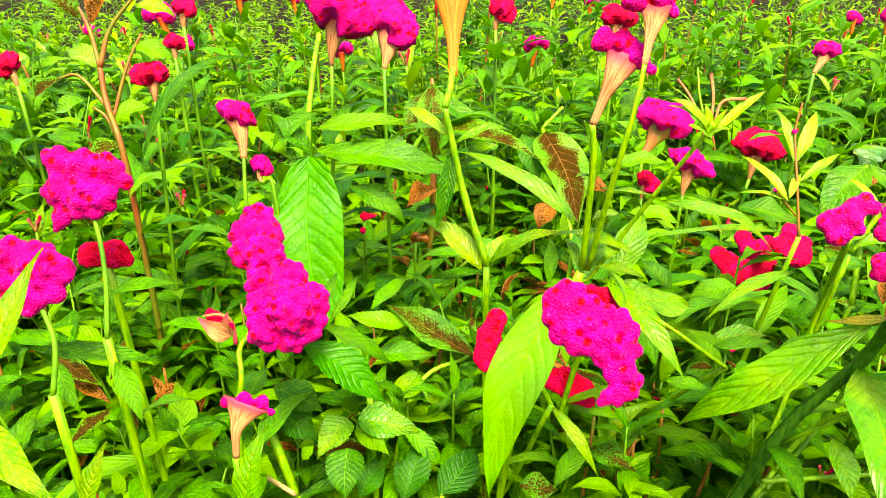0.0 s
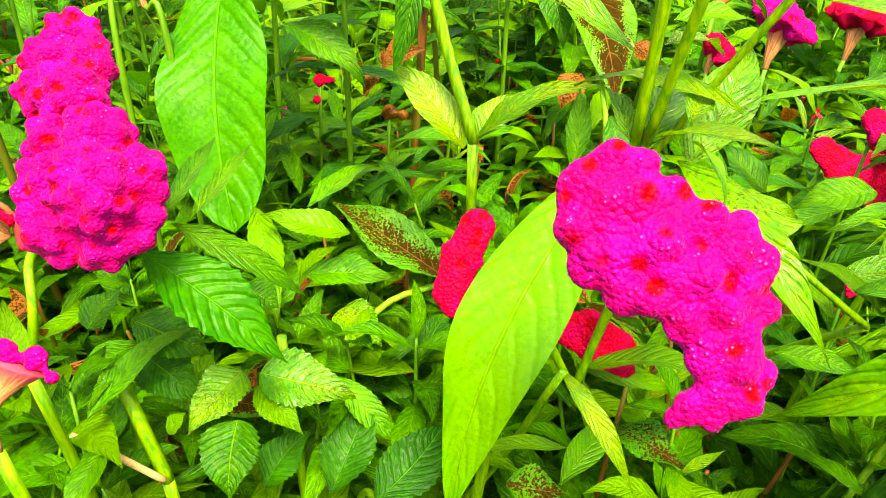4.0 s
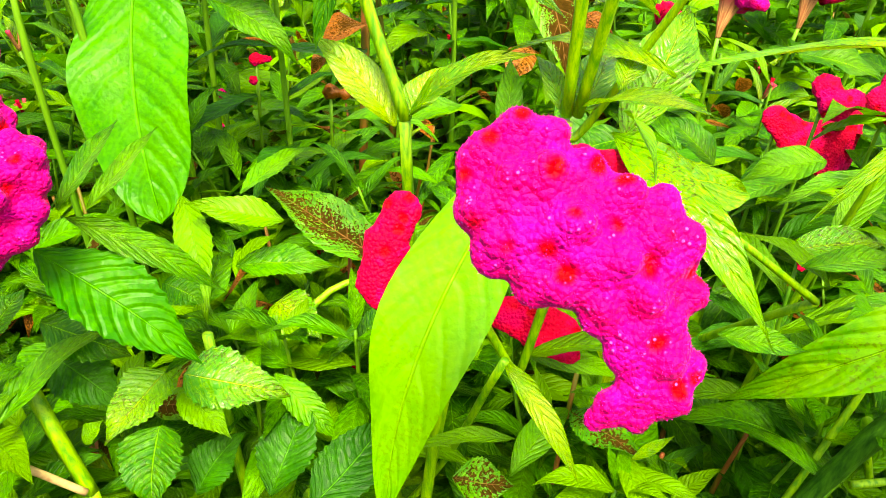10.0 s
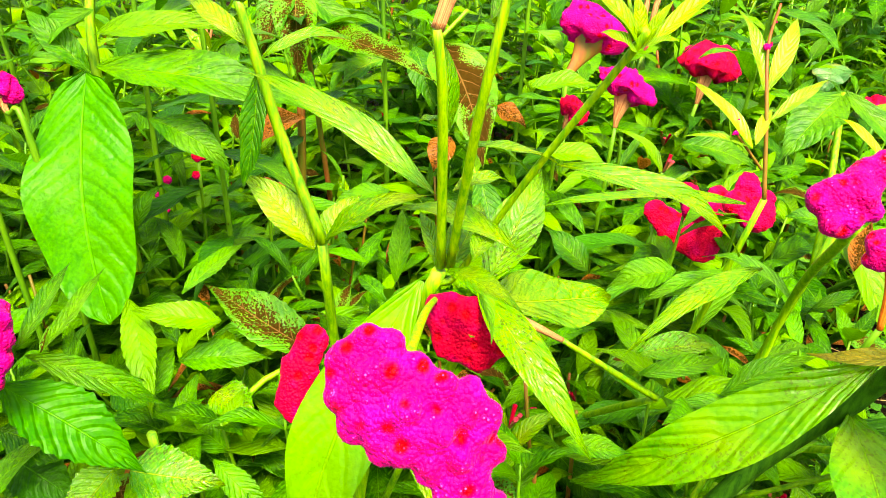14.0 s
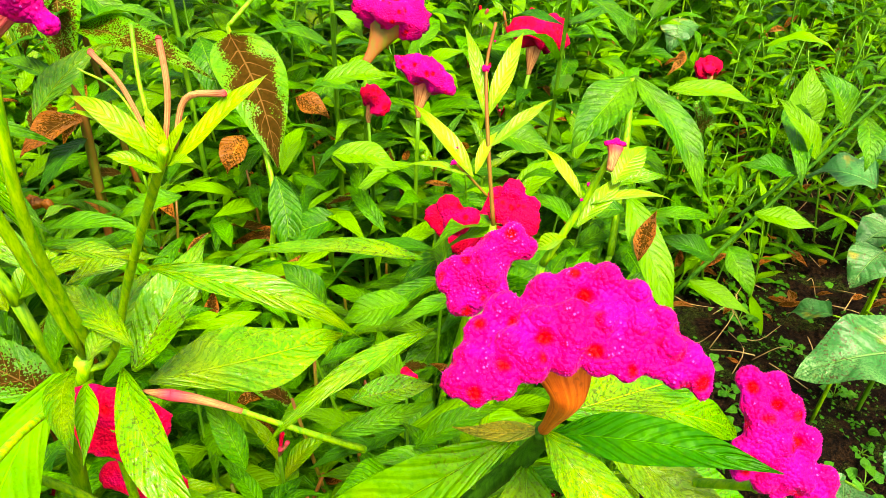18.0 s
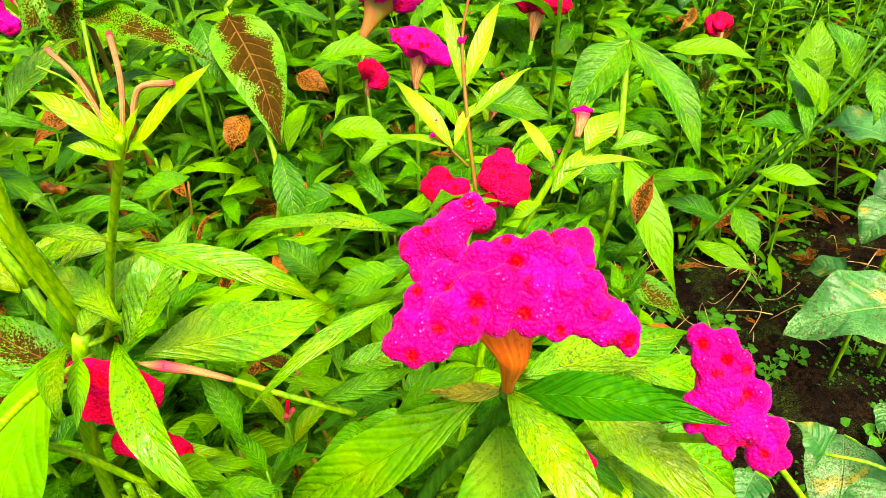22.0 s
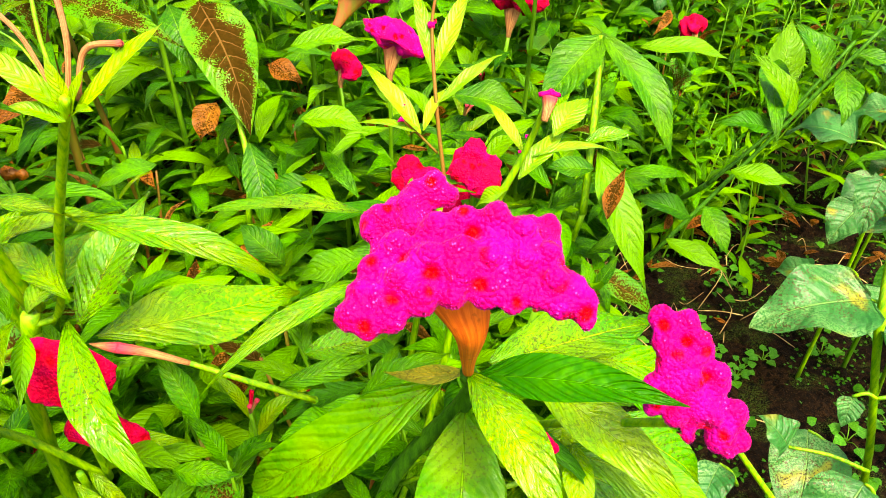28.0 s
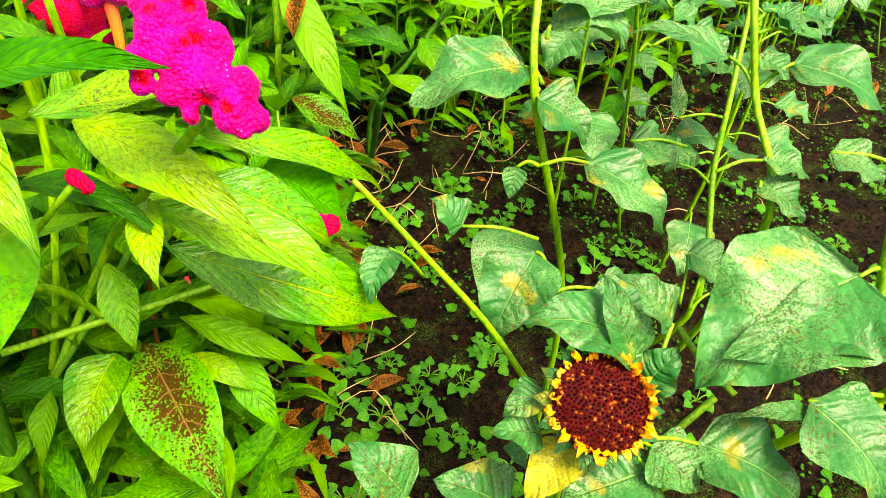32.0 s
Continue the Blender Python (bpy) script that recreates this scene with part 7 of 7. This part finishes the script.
def sun_plant(label, line, radius, seed, count=7, size=(0.06, 0.11)):
    """A sunflower stem with heart-shaped leaves on stalks in a spiral."""
    rnd = random.Random(seed)
    plant = thing("sunflower_plant", (line[0][0], line[0][1], 0.0), label, "plant", "sunflowers beside the bed")
    stem(plant, line, radius, radius * 0.6, "stem", ribs=0.05)
    path, turn = spline(line, 8), rnd.uniform(0, 6.3)
    for k in range(count):
        at = path[int((0.3 + 0.65 * k / max(1, count - 1)) * (len(path) - 1))]
        turn += 2.4 + rnd.uniform(-0.4, 0.4)
        out = Vector((math.cos(turn), math.sin(turn), rnd.uniform(0.1, 0.5))).normalized()
        length = rnd.uniform(*size)
        base = at + out * length * 0.55
        tip = base + Vector((out.x, out.y, rnd.uniform(-0.9, -0.1))).normalized() * length
        heart(plant, base, tip, length * rnd.uniform(0.75, 0.95), (out.x * 0.4, out.y * 0.4 - 0.2, 1), at, seed * 30 + k)
    return plant


def sun_head(plant, c, facing, radius, petals, seed, calyx=True):
    """A sunflower head: domed disc of small florets, ragged petals and green bracts behind."""
    rnd = random.Random(seed)
    o = Vector(plant.location)
    c, axis = Vector(c) - o, Vector(facing).normalized()
    a = axis.orthogonal().normalized()
    b = axis.cross(a)
    verts, faces = [], []
    rings, sides = 10, 36
    for i in range(rings + 1):
        r = radius * i / rings
        for j in range(sides):
            q = 2 * math.pi * j / sides
            verts.append(c + (a * math.cos(q) + b * math.sin(q)) * r + axis * (radius * 0.32 * (1 - (i / rings) ** 2)))
    for i in range(rings):
        for j in range(sides):
            k = (j + 1) % sides
            faces.append((i * sides + j, (i + 1) * sides + j, (i + 1) * sides + k, i * sides + k))
    head = part("flower_head", mesh("flower_head", verts, faces), M["disc"], plant, "dark red domed sunflower disc")
    verts, faces = [], []
    for k in range(420):
        r, q = radius * 0.98 * math.sqrt((k + 0.5) / 420), k * 2.39996
        at = c + (a * math.cos(q) + b * math.sin(q)) * r + axis * (radius * 0.32 * (1 - (r / radius) ** 2))
        first, s = len(verts), radius * rnd.uniform(0.028, 0.045)
        tip = at + axis * radius * rnd.uniform(0.06, 0.14) + (a * rnd.uniform(-1, 1) + b * rnd.uniform(-1, 1)) * s
        for w in range(4):
            u = w * math.pi / 2 + q
            verts.append(at + (a * math.cos(u) + b * math.sin(u)) * s)
        verts.append(tip)
        faces += [(first + w, first + (w + 1) % 4, first + 4) for w in range(4)]
    part("floret_cover", mesh("floret_cover", verts, faces, smooth=False), M["floret"], head, "dark red and orange florets")
    for k in range(petals):
        q = 2 * math.pi * k / petals + rnd.uniform(-0.1, 0.1)
        out = a * math.cos(q) + b * math.sin(q)
        base = c + out * radius * 0.9
        tip = base + out * radius * rnd.uniform(0.08, 0.3) + axis * radius * rnd.uniform(-0.15, 0.4)
        v, f, u = blade(base, tip, radius * rnd.uniform(0.13, 0.27), axis, 0.12, 0.5, 0.22, "slim", seed + k, 6, 2)
        part("petal", mesh("petal", v, f, u), M["petal"], plant)
    for k in range(14):
        q = 2 * math.pi * k / 14
        out = a * math.cos(q) + b * math.sin(q)
        base = c + out * radius * 0.6 - axis * radius * 0.12
        v, f, u = blade(base, base + out * radius * 0.75 - axis * radius * 0.1, radius * 0.45, axis, 0.05, 0.2, 0.05, "lance", seed + k, 6, 2)
        part("bract", mesh("bract", v, f, u), M["sun"], plant)


sunflower_a = thing("sunflower_plant", (0.928, 0.625, 0.0), "tall sunflower plant with grey-green heart-shaped leaves", "plant", "sunflowers beside the bed")
stem(sunflower_a, [(0.928, 0.625, 0.000), (0.908, 0.625, 0.329), (0.839, 0.660, 0.605), (0.872, 0.731, 0.708), (0.888, 0.786, 0.783), (0.902, 0.841, 0.857)], 0.0045, 0.0032, "stem", "stem", ribs=0.05, nodes=0.15)
heart(sunflower_a, (0.834, 0.676, 0.623), (0.724, 0.688, 0.592), 0.082, (-0.09, -0.20, 0.97), (0.848, 0.661, 0.610), 127, "sun", 0.08)
heart(sunflower_a, (0.839, 0.656, 0.600), (0.879, 0.615, 0.566), 0.064, (-0.09, -0.20, 0.97), (0.843, 0.659, 0.605), 128, "sun", 0.08)
heart(sunflower_a, (0.876, 0.604, 0.551), (0.937, 0.539, 0.495), 0.066, (-0.09, -0.20, 0.97), (0.830, 0.618, 0.549), 129, "sun", 0.08)
heart(sunflower_a, (0.865, 0.689, 0.652), (0.964, 0.669, 0.669), 0.035, (-0.09, -0.20, 0.97), (0.859, 0.683, 0.643), 130, "sun", 0.08)
heart(sunflower_a, (0.878, 0.711, 0.685), (0.930, 0.654, 0.636), 0.064, (-0.09, -0.20, 0.97), (0.867, 0.707, 0.675), 131, "sun", 0.08)
heart(sunflower_a, (0.856, 0.743, 0.716), (0.830, 0.716, 0.671), 0.036, (-0.09, -0.20, 0.97), (0.871, 0.731, 0.707), 132, "sun", 0.08)
heart(sunflower_a, (0.893, 0.722, 0.705), (1.003, 0.681, 0.700), 0.034, (-0.09, -0.20, 0.97), (0.873, 0.728, 0.704), 133, "sun", 0.08)
heart(sunflower_a, (0.892, 0.777, 0.773), (0.863, 0.808, 0.800), 0.035, (-0.09, -0.20, 0.97), (0.884, 0.772, 0.764), 134, "sun", 0.08)
heart(sunflower_a, (0.811, 0.572, 0.483), (0.751, 0.537, 0.414), 0.076, (-0.09, -0.20, 0.97), (0.818, 0.559, 0.470), 135, "sun", 0.08)
heart(sunflower_a, (0.748, 0.610, 0.504), (0.724, 0.635, 0.526), 0.041, (-0.09, -0.20, 0.97), (0.815, 0.578, 0.493), 136, "sun", 0.08)
heart(sunflower_a, (0.858, 0.532, 0.453), (0.911, 0.490, 0.423), 0.059, (-0.09, -0.20, 0.97), (0.811, 0.544, 0.449), 137, "sun", 0.08)
heart(sunflower_a, (0.893, 0.805, 0.808), (0.952, 0.777, 0.799), 0.035, (-0.09, -0.20, 0.97), (0.889, 0.789, 0.787), 138, "sun", 0.08)
heart(sunflower_a, (0.809, 0.625, 0.548), (0.796, 0.610, 0.524), 0.023, (-0.09, -0.20, 0.97), (0.829, 0.618, 0.549), 139, "sun", 0.08)
heart(sunflower_a, (0.855, 0.685, 0.407), (0.801, 0.602, 0.330), 0.082, (-0.11, -0.12, 0.99), (0.876, 0.658, 0.392), 140, "sun", 0.08, "grey-green sunflower leaf peppered with brown specks")

sunflower_b = thing("sunflower_plant", (1.078, 0.606, 0.0), "sunflower plant with broad grey-green leaves", "plant", "sunflowers beside the bed")
stem(sunflower_b, [(1.078, 0.606, 0.000), (1.051, 0.511, 0.461), (1.048, 0.586, 0.605), (1.044, 0.624, 0.684), (1.090, 0.697, 0.750)], 0.0042, 0.0030, "stem", "stem", ribs=0.05, nodes=0.15)
heart(sunflower_b, (1.090, 0.589, 0.629), (1.158, 0.519, 0.597), 0.083, (-0.11, -0.12, 0.99), (1.051, 0.587, 0.607), 141, "sun", 0.08)
heart(sunflower_b, (1.034, 0.620, 0.630), (0.945, 0.677, 0.639), 0.034, (-0.11, -0.12, 0.99), (1.048, 0.586, 0.605), 142, "sun", 0.08)
heart(sunflower_b, (1.039, 0.541, 0.557), (1.075, 0.509, 0.545), 0.041, (-0.11, -0.12, 0.99), (0.994, 0.553, 0.546), 143, "sun", 0.08)
heart(sunflower_b, (1.032, 0.529, 0.542), (1.059, 0.486, 0.514), 0.047, (-0.11, -0.12, 0.99), (1.024, 0.520, 0.530), 144, "sun", 0.08)
heart(sunflower_b, (1.095, 0.608, 0.650), (1.074, 0.639, 0.669), 0.039, (-0.11, -0.12, 0.99), (1.063, 0.623, 0.648), 145, "sun", 0.08)
heart(sunflower_b, (1.059, 0.608, 0.632), (1.082, 0.577, 0.614), 0.039, (-0.11, -0.12, 0.99), (1.053, 0.598, 0.620), 146, "sun", 0.08)
heart(sunflower_b, (1.087, 0.628, 0.666), (1.105, 0.604, 0.651), 0.039, (-0.11, -0.12, 0.99), (1.066, 0.630, 0.656), 147, "sun", 0.08)
heart(sunflower_b, (1.102, 0.518, 0.567), (1.139, 0.476, 0.546), 0.056, (-0.11, -0.12, 0.99), (1.163, 0.477, 0.560), 148, "sun", 0.08)
heart(sunflower_b, (0.989, 0.487, 0.480), (1.018, 0.486, 0.494), 0.033, (-0.11, -0.12, 0.99), (1.014, 0.492, 0.497), 149, "sun", 0.08)
heart(sunflower_b, (1.012, 0.476, 0.481), (0.992, 0.494, 0.488), 0.031, (-0.11, -0.12, 0.99), (1.015, 0.492, 0.497), 150, "sun", 0.08)

sunflower_c = thing("sunflower_plant", (1.081, 0.708, 0.0), "slanting sunflower plant with small leaves", "plant", "sunflowers beside the bed")
stem(sunflower_c, [(1.081, 0.708, 0.000), (1.069, 0.563, 0.291), (1.131, 0.658, 0.444), (1.154, 0.692, 0.517), (1.201, 0.753, 0.615)], 0.0042, 0.0030, "stem", "stem", ribs=0.05)
heart(sunflower_c, (1.092, 0.681, 0.446), (1.052, 0.715, 0.457), 0.057, (-0.11, -0.12, 0.99), (1.122, 0.649, 0.430), 151, "sun", 0.08)
heart(sunflower_c, (1.095, 0.589, 0.359), (1.111, 0.550, 0.330), 0.043, (-0.11, -0.12, 0.99), (1.061, 0.560, 0.313), 152, "sun", 0.08)
heart(sunflower_c, (1.088, 0.561, 0.328), (1.107, 0.541, 0.319), 0.029, (-0.11, -0.12, 0.99), (1.060, 0.558, 0.311), 153, "sun", 0.08)
heart(sunflower_c, (1.106, 0.718, 0.488), (1.115, 0.761, 0.534), 0.021, (-0.11, -0.12, 0.99), (1.161, 0.692, 0.492), 154, "sun", 0.08)

sunflower_d = thing("sunflower_plant", (0.796, 0.450, 0.0), "low sunflower with a dark red disc and short yellow petals", "plant", "sunflowers beside the bed")
sun_head(sunflower_d, (0.763, 0.396, 0.494), (-0.24, -0.55, 0.97), 0.0388, 58, 5)
stem(sunflower_d, [(0.796, 0.450, 0.000), (0.786, 0.450, 0.300), (0.768, 0.407, 0.475)], 0.0060, 0.0050, "stem", "stem")
heart(sunflower_d, (0.816, 0.426, 0.506), (0.730, 0.471, 0.520), 0.068, (-0.11, -0.12, 0.99), (0.787, 0.412, 0.478), 155, "sun", 0.08)
heart(sunflower_d, (0.845, 0.425, 0.521), (0.810, 0.464, 0.554), 0.042, (-0.11, -0.12, 0.99), (0.817, 0.402, 0.483), 156, "sun", 0.08)
heart(sunflower_d, (0.809, 0.419, 0.496), (0.798, 0.469, 0.553), 0.041, (-0.11, -0.12, 0.99), (0.799, 0.406, 0.479), 157, "sun", 0.08)
heart(sunflower_d, (0.813, 0.404, 0.483), (0.840, 0.406, 0.514), 0.041, (-0.11, -0.12, 0.99), (0.802, 0.402, 0.476), 158, "sun", 0.08)
heart(sunflower_d, (0.739, 0.434, 0.475), (0.699, 0.430, 0.465), 0.033, (-0.11, -0.12, 0.99), (0.752, 0.411, 0.459), 159, "sun", 0.08)
heart(sunflower_d, (0.727, 0.414, 0.449), (0.688, 0.427, 0.456), 0.038, (-0.11, -0.12, 0.99), (0.749, 0.402, 0.449), 160, "sun", 0.08)
heart(sunflower_d, (0.840, 0.355, 0.451), (0.894, 0.289, 0.430), 0.072, (-0.11, -0.12, 0.99), (0.798, 0.377, 0.449), 161, "sun", 0.08)
heart(sunflower_d, (0.800, 0.358, 0.433), (0.724, 0.368, 0.418), 0.086, (-0.11, -0.12, 0.99), (0.776, 0.383, 0.445), 162, "sun", 0.08)
heart(sunflower_d, (0.747, 0.397, 0.443), (0.699, 0.379, 0.416), 0.041, (-0.11, -0.12, 0.99), (0.765, 0.392, 0.447), 163, "yellow", 0.08)
heart(sunflower_d, (0.805, 0.370, 0.447), (0.827, 0.327, 0.432), 0.054, (-0.11, -0.12, 0.99), (0.785, 0.382, 0.449), 164, "sun", 0.08)

sunflower_e = thing("sunflower_plant", (0.986, 0.480, 0.0), "sunflower plant with very large speckled leaves", "plant", "sunflowers beside the bed")
stem(sunflower_e, [(0.986, 0.480, 0.000), (1.015, 0.323, 0.465), (0.993, 0.361, 0.549), (1.011, 0.405, 0.631)], 0.0060, 0.0050, "stem", "stem", ribs=0.05)
heart(sunflower_e, (0.973, 0.379, 0.571), (0.837, 0.377, 0.497), 0.128, (-0.11, -0.12, 0.99), (1.001, 0.377, 0.569), 165, "sun", 0.08, "large sunflower leaf with brown specks and yellow stains")
heart(sunflower_e, (0.993, 0.346, 0.551), (0.849, 0.377, 0.527), 0.074, (-0.11, -0.12, 0.99), (1.002, 0.336, 0.531), 166, "sun", 0.08)
heart(sunflower_e, (0.913, 0.334, 0.498), (0.941, 0.257, 0.453), 0.083, (-0.11, -0.12, 0.99), (0.975, 0.315, 0.497), 167, "sun", 0.08)
heart(sunflower_e, (0.911, 0.328, 0.491), (0.852, 0.347, 0.493), 0.017, (-0.11, -0.12, 0.99), (0.973, 0.310, 0.490), 168, "sun", 0.08)
stem(sunflower_e, [(0.881, 0.442, 0.481), (0.880, 0.406, 0.476), (0.891, 0.374, 0.465)], 0.0030, 0.0028, "stem", "stem")
stem(sunflower_e, [(0.937, 0.322, 0.469), (0.997, 0.300, 0.478)], 0.0032, 0.0032, "stem", "leaf_stalk")
stem(sunflower_e, [(0.865, 0.389, 0.407), (0.902, 0.393, 0.430)], 0.0035, 0.0035, "stem", "stem")

sunflower_f = thing("sunflower_plant", (0.620, 0.620, 0.0), "fallen bare sunflower stalk with low leaves", "plant", "sunflowers beside the bed")
stem(sunflower_f, [(0.641, 0.609, 0.587), (0.688, 0.578, 0.522), (0.741, 0.534, 0.448), (0.781, 0.495, 0.373), (0.825, 0.473, 0.285)], 0.0025, 0.0040, "stem", "stem")
stem(sunflower_f, [(0.825, 0.473, 0.285), (0.845, 0.473, 0.143), (0.855, 0.483, 0.000)], 0.0040, 0.0050, "stem", "stem")
heart(sunflower_f, (0.630, 0.453, 0.344), (0.589, 0.497, 0.394), 0.063, (-0.11, -0.12, 0.99), (0.667, 0.448, 0.268), 169, "sun", 0.08)
heart(sunflower_f, (0.711, 0.408, 0.342), (0.650, 0.445, 0.375), 0.065, (-0.11, -0.12, 0.99), (0.755, 0.398, 0.266), 170, "sun", 0.08)
heart(sunflower_f, (0.671, 0.602, 0.507), (0.638, 0.565, 0.484), 0.035, (-0.11, -0.12, 0.99), (0.711, 0.611, 0.448), 171, "sun", 0.08)
heart(sunflower_f, (0.728, 0.446, 0.387), (0.726, 0.417, 0.387), 0.020, (-0.11, -0.12, 0.99), (0.774, 0.440, 0.316), 172, "sun", 0.08)

sunflower_g = thing("sunflower_plant", (1.350, 0.980, 0.000), "sunflower plant with a dark nodding flower bud", "plant", "sunflowers beside the bed")
sun_head(sunflower_g, (1.043, 0.818, 0.704), (-0.25, -0.76, 0.60), 0.0163, 0, 9)
stem(sunflower_g, [(1.350, 0.980, 0.000), (1.228, 0.918, 0.279), (1.107, 0.836, 0.558), (1.046, 0.825, 0.698)], 0.0036, 0.0030, "stem", "stem")
heart(sunflower_g, (1.034, 0.837, 0.724), (1.025, 0.857, 0.745), 0.041, (-0.09, -0.20, 0.97), (1.044, 0.808, 0.692), 173, "sun", 0.08)
heart(sunflower_g, (1.055, 0.809, 0.698), (1.096, 0.805, 0.710), 0.041, (-0.09, -0.20, 0.97), (1.043, 0.804, 0.687), 174, "sun", 0.08)
heart(sunflower_g, (1.071, 0.791, 0.683), (1.131, 0.777, 0.690), 0.041, (-0.09, -0.20, 0.97), (1.048, 0.781, 0.660), 175, "sun", 0.08)
heart(sunflower_g, (1.067, 0.745, 0.623), (1.089, 0.721, 0.603), 0.041, (-0.09, -0.20, 0.97), (1.044, 0.765, 0.639), 176, "sun", 0.08)
heart(sunflower_g, (1.075, 0.721, 0.597), (1.115, 0.683, 0.566), 0.075, (-0.09, -0.20, 0.97), (1.038, 0.728, 0.590), 177, "sun", 0.08)
heart(sunflower_g, (1.018, 0.803, 0.675), (0.987, 0.819, 0.682), 0.034, (-0.09, -0.20, 0.97), (1.043, 0.791, 0.671), 178, "sun", 0.08)
heart(sunflower_g, (0.994, 0.675, 0.505), (1.041, 0.641, 0.483), 0.061, (-0.09, -0.20, 0.97), (1.057, 0.649, 0.500), 179, "sun", 0.08)
heart(sunflower_g, (1.021, 0.729, 0.584), (1.029, 0.705, 0.557), 0.027, (-0.09, -0.20, 0.97), (1.035, 0.729, 0.590), 180, "sun", 0.08)
heart(sunflower_g, (1.039, 0.577, 0.402), (1.072, 0.542, 0.371), 0.061, (-0.09, -0.20, 0.97), (1.017, 0.545, 0.353), 181, "sun", 0.08)
sun_plant("grey-green sunflower plant among others on bare soil", [(1.22, 1.05, 0.0), (1.200, 1.040, 0.360), (1.180, 1.050, 0.72)], 0.0040, 300, 9)
sun_plant("grey-green sunflower plant among others on bare soil", [(1.45, 1.25, 0.0), (1.450, 1.240, 0.375), (1.490, 1.250, 0.75)], 0.0040, 301, 9)
sun_plant("grey-green sunflower plant among others on bare soil", [(1.62, 1.0, 0.0), (1.600, 0.990, 0.350), (1.580, 1.000, 0.7)], 0.0040, 303, 9)
sun_plant("grey-green sunflower plant among others on bare soil", [(1.75, 1.5, 0.0), (1.750, 1.490, 0.400), (1.790, 1.500, 0.8)], 0.0040, 304, 9)
sun_plant("grey-green sunflower plant among others on bare soil", [(1.9, 1.25, 0.0), (1.900, 1.240, 0.350), (1.940, 1.250, 0.7)], 0.0040, 307, 9)
sun_plant("grey-green sunflower plant among others on bare soil", [(1.35, 0.85, 0.0), (1.370, 0.840, 0.330), (1.350, 0.850, 0.66)], 0.0040, 308, 9)
sun_plant("grey-green sunflower plant among others on bare soil", [(1.95, 1.8, 0.0), (1.930, 1.790, 0.400), (1.910, 1.800, 0.8)], 0.0040, 309, 9)
sun_plant("grey-green sunflower plant among others on bare soil", [(1.7, 2.1, 0.0), (1.700, 2.090, 0.400), (1.740, 2.100, 0.8)], 0.0040, 310, 9)
sun_plant("grey-green sunflower plant among others on bare soil", [(2.2, 1.6, 0.0), (2.220, 1.590, 0.400), (2.200, 1.600, 0.8)], 0.0040, 311, 9)
sun_plant("grey-green sunflower plant among others on bare soil", [(1.25, 1.9, 0.0), (1.230, 1.890, 0.350), (1.210, 1.900, 0.7)], 0.0040, 312, 9)

plant_m = thing("cockscomb_plant", (0.920, 1.350, 0.0), "cockscomb plant with dark slanting stems", "plant", "")
stem(plant_m, [(0.842, 1.076, 0.363), (0.991, 1.095, 0.532), (1.128, 1.095, 0.723)], 0.0040, 0.0028, "darkstem", "stem")
stem(plant_m, [(0.920, 1.350, 0.000), (0.881, 1.213, 0.182), (0.842, 1.076, 0.363)], 0.0060, 0.0060, "darkstem", "stem")
stem(plant_m, [(0.979, 1.175, 0.426), (1.073, 1.176, 0.524), (1.188, 1.202, 0.658)], 0.0038, 0.0026, "darkstem", "stem")
stem(plant_m, [(0.979, 1.175, 0.426), (0.930, 1.340, 0.200), (0.920, 1.350, 0.000)], 0.0050, 0.0060, "darkstem", "stem")
leaf(plant_m, (1.012, 1.093, 0.571), (0.916, 1.108, 0.583), 0.045, "dark", up=(-0.13, -0.33, 0.93), arch=0.08)
leaf(plant_m, (1.041, 1.096, 0.587), (0.974, 1.159, 0.671), 0.045, "leaf", up=(-0.13, -0.33, 0.93), arch=0.08)
leaf(plant_m, (1.084, 1.117, 0.632), (1.041, 1.167, 0.709), 0.055, "leaf", up=(-0.13, -0.33, 0.93), arch=0.08)
leaf(plant_m, (1.113, 1.120, 0.648), (1.088, 1.056, 0.590), 0.045, "leaf", up=(-0.13, -0.33, 0.93), arch=0.08)
leaf(plant_m, (0.941, 1.074, 0.518), (1.014, 1.021, 0.516), 0.042, "leaf", up=(-0.13, -0.33, 0.93), arch=0.08)
leaf(plant_m, (0.898, 1.052, 0.473), (0.912, 0.984, 0.427), 0.045, "leaf", up=(-0.13, -0.33, 0.93), arch=0.08)
leaf(plant_m, (1.126, 1.134, 0.670), (1.185, 1.072, 0.651), 0.036, "leaf", up=(-0.13, -0.33, 0.93), arch=0.08)
leaf(plant_m, (0.877, 1.046, 0.457), (0.786, 1.073, 0.486), 0.045, "dark", up=(-0.13, -0.33, 0.93), arch=0.08)
leaf(plant_m, (0.872, 1.176, 0.616), (0.892, 1.161, 0.639), 0.091, "dry", up=(-0.13, -0.33, 0.93), arch=0.08)
leaf(plant_m, (0.837, 1.036, 0.427), (0.908, 0.968, 0.405), 0.036, "leaf", up=(-0.13, -0.33, 0.93), arch=0.08)
hairs(HAIRY)
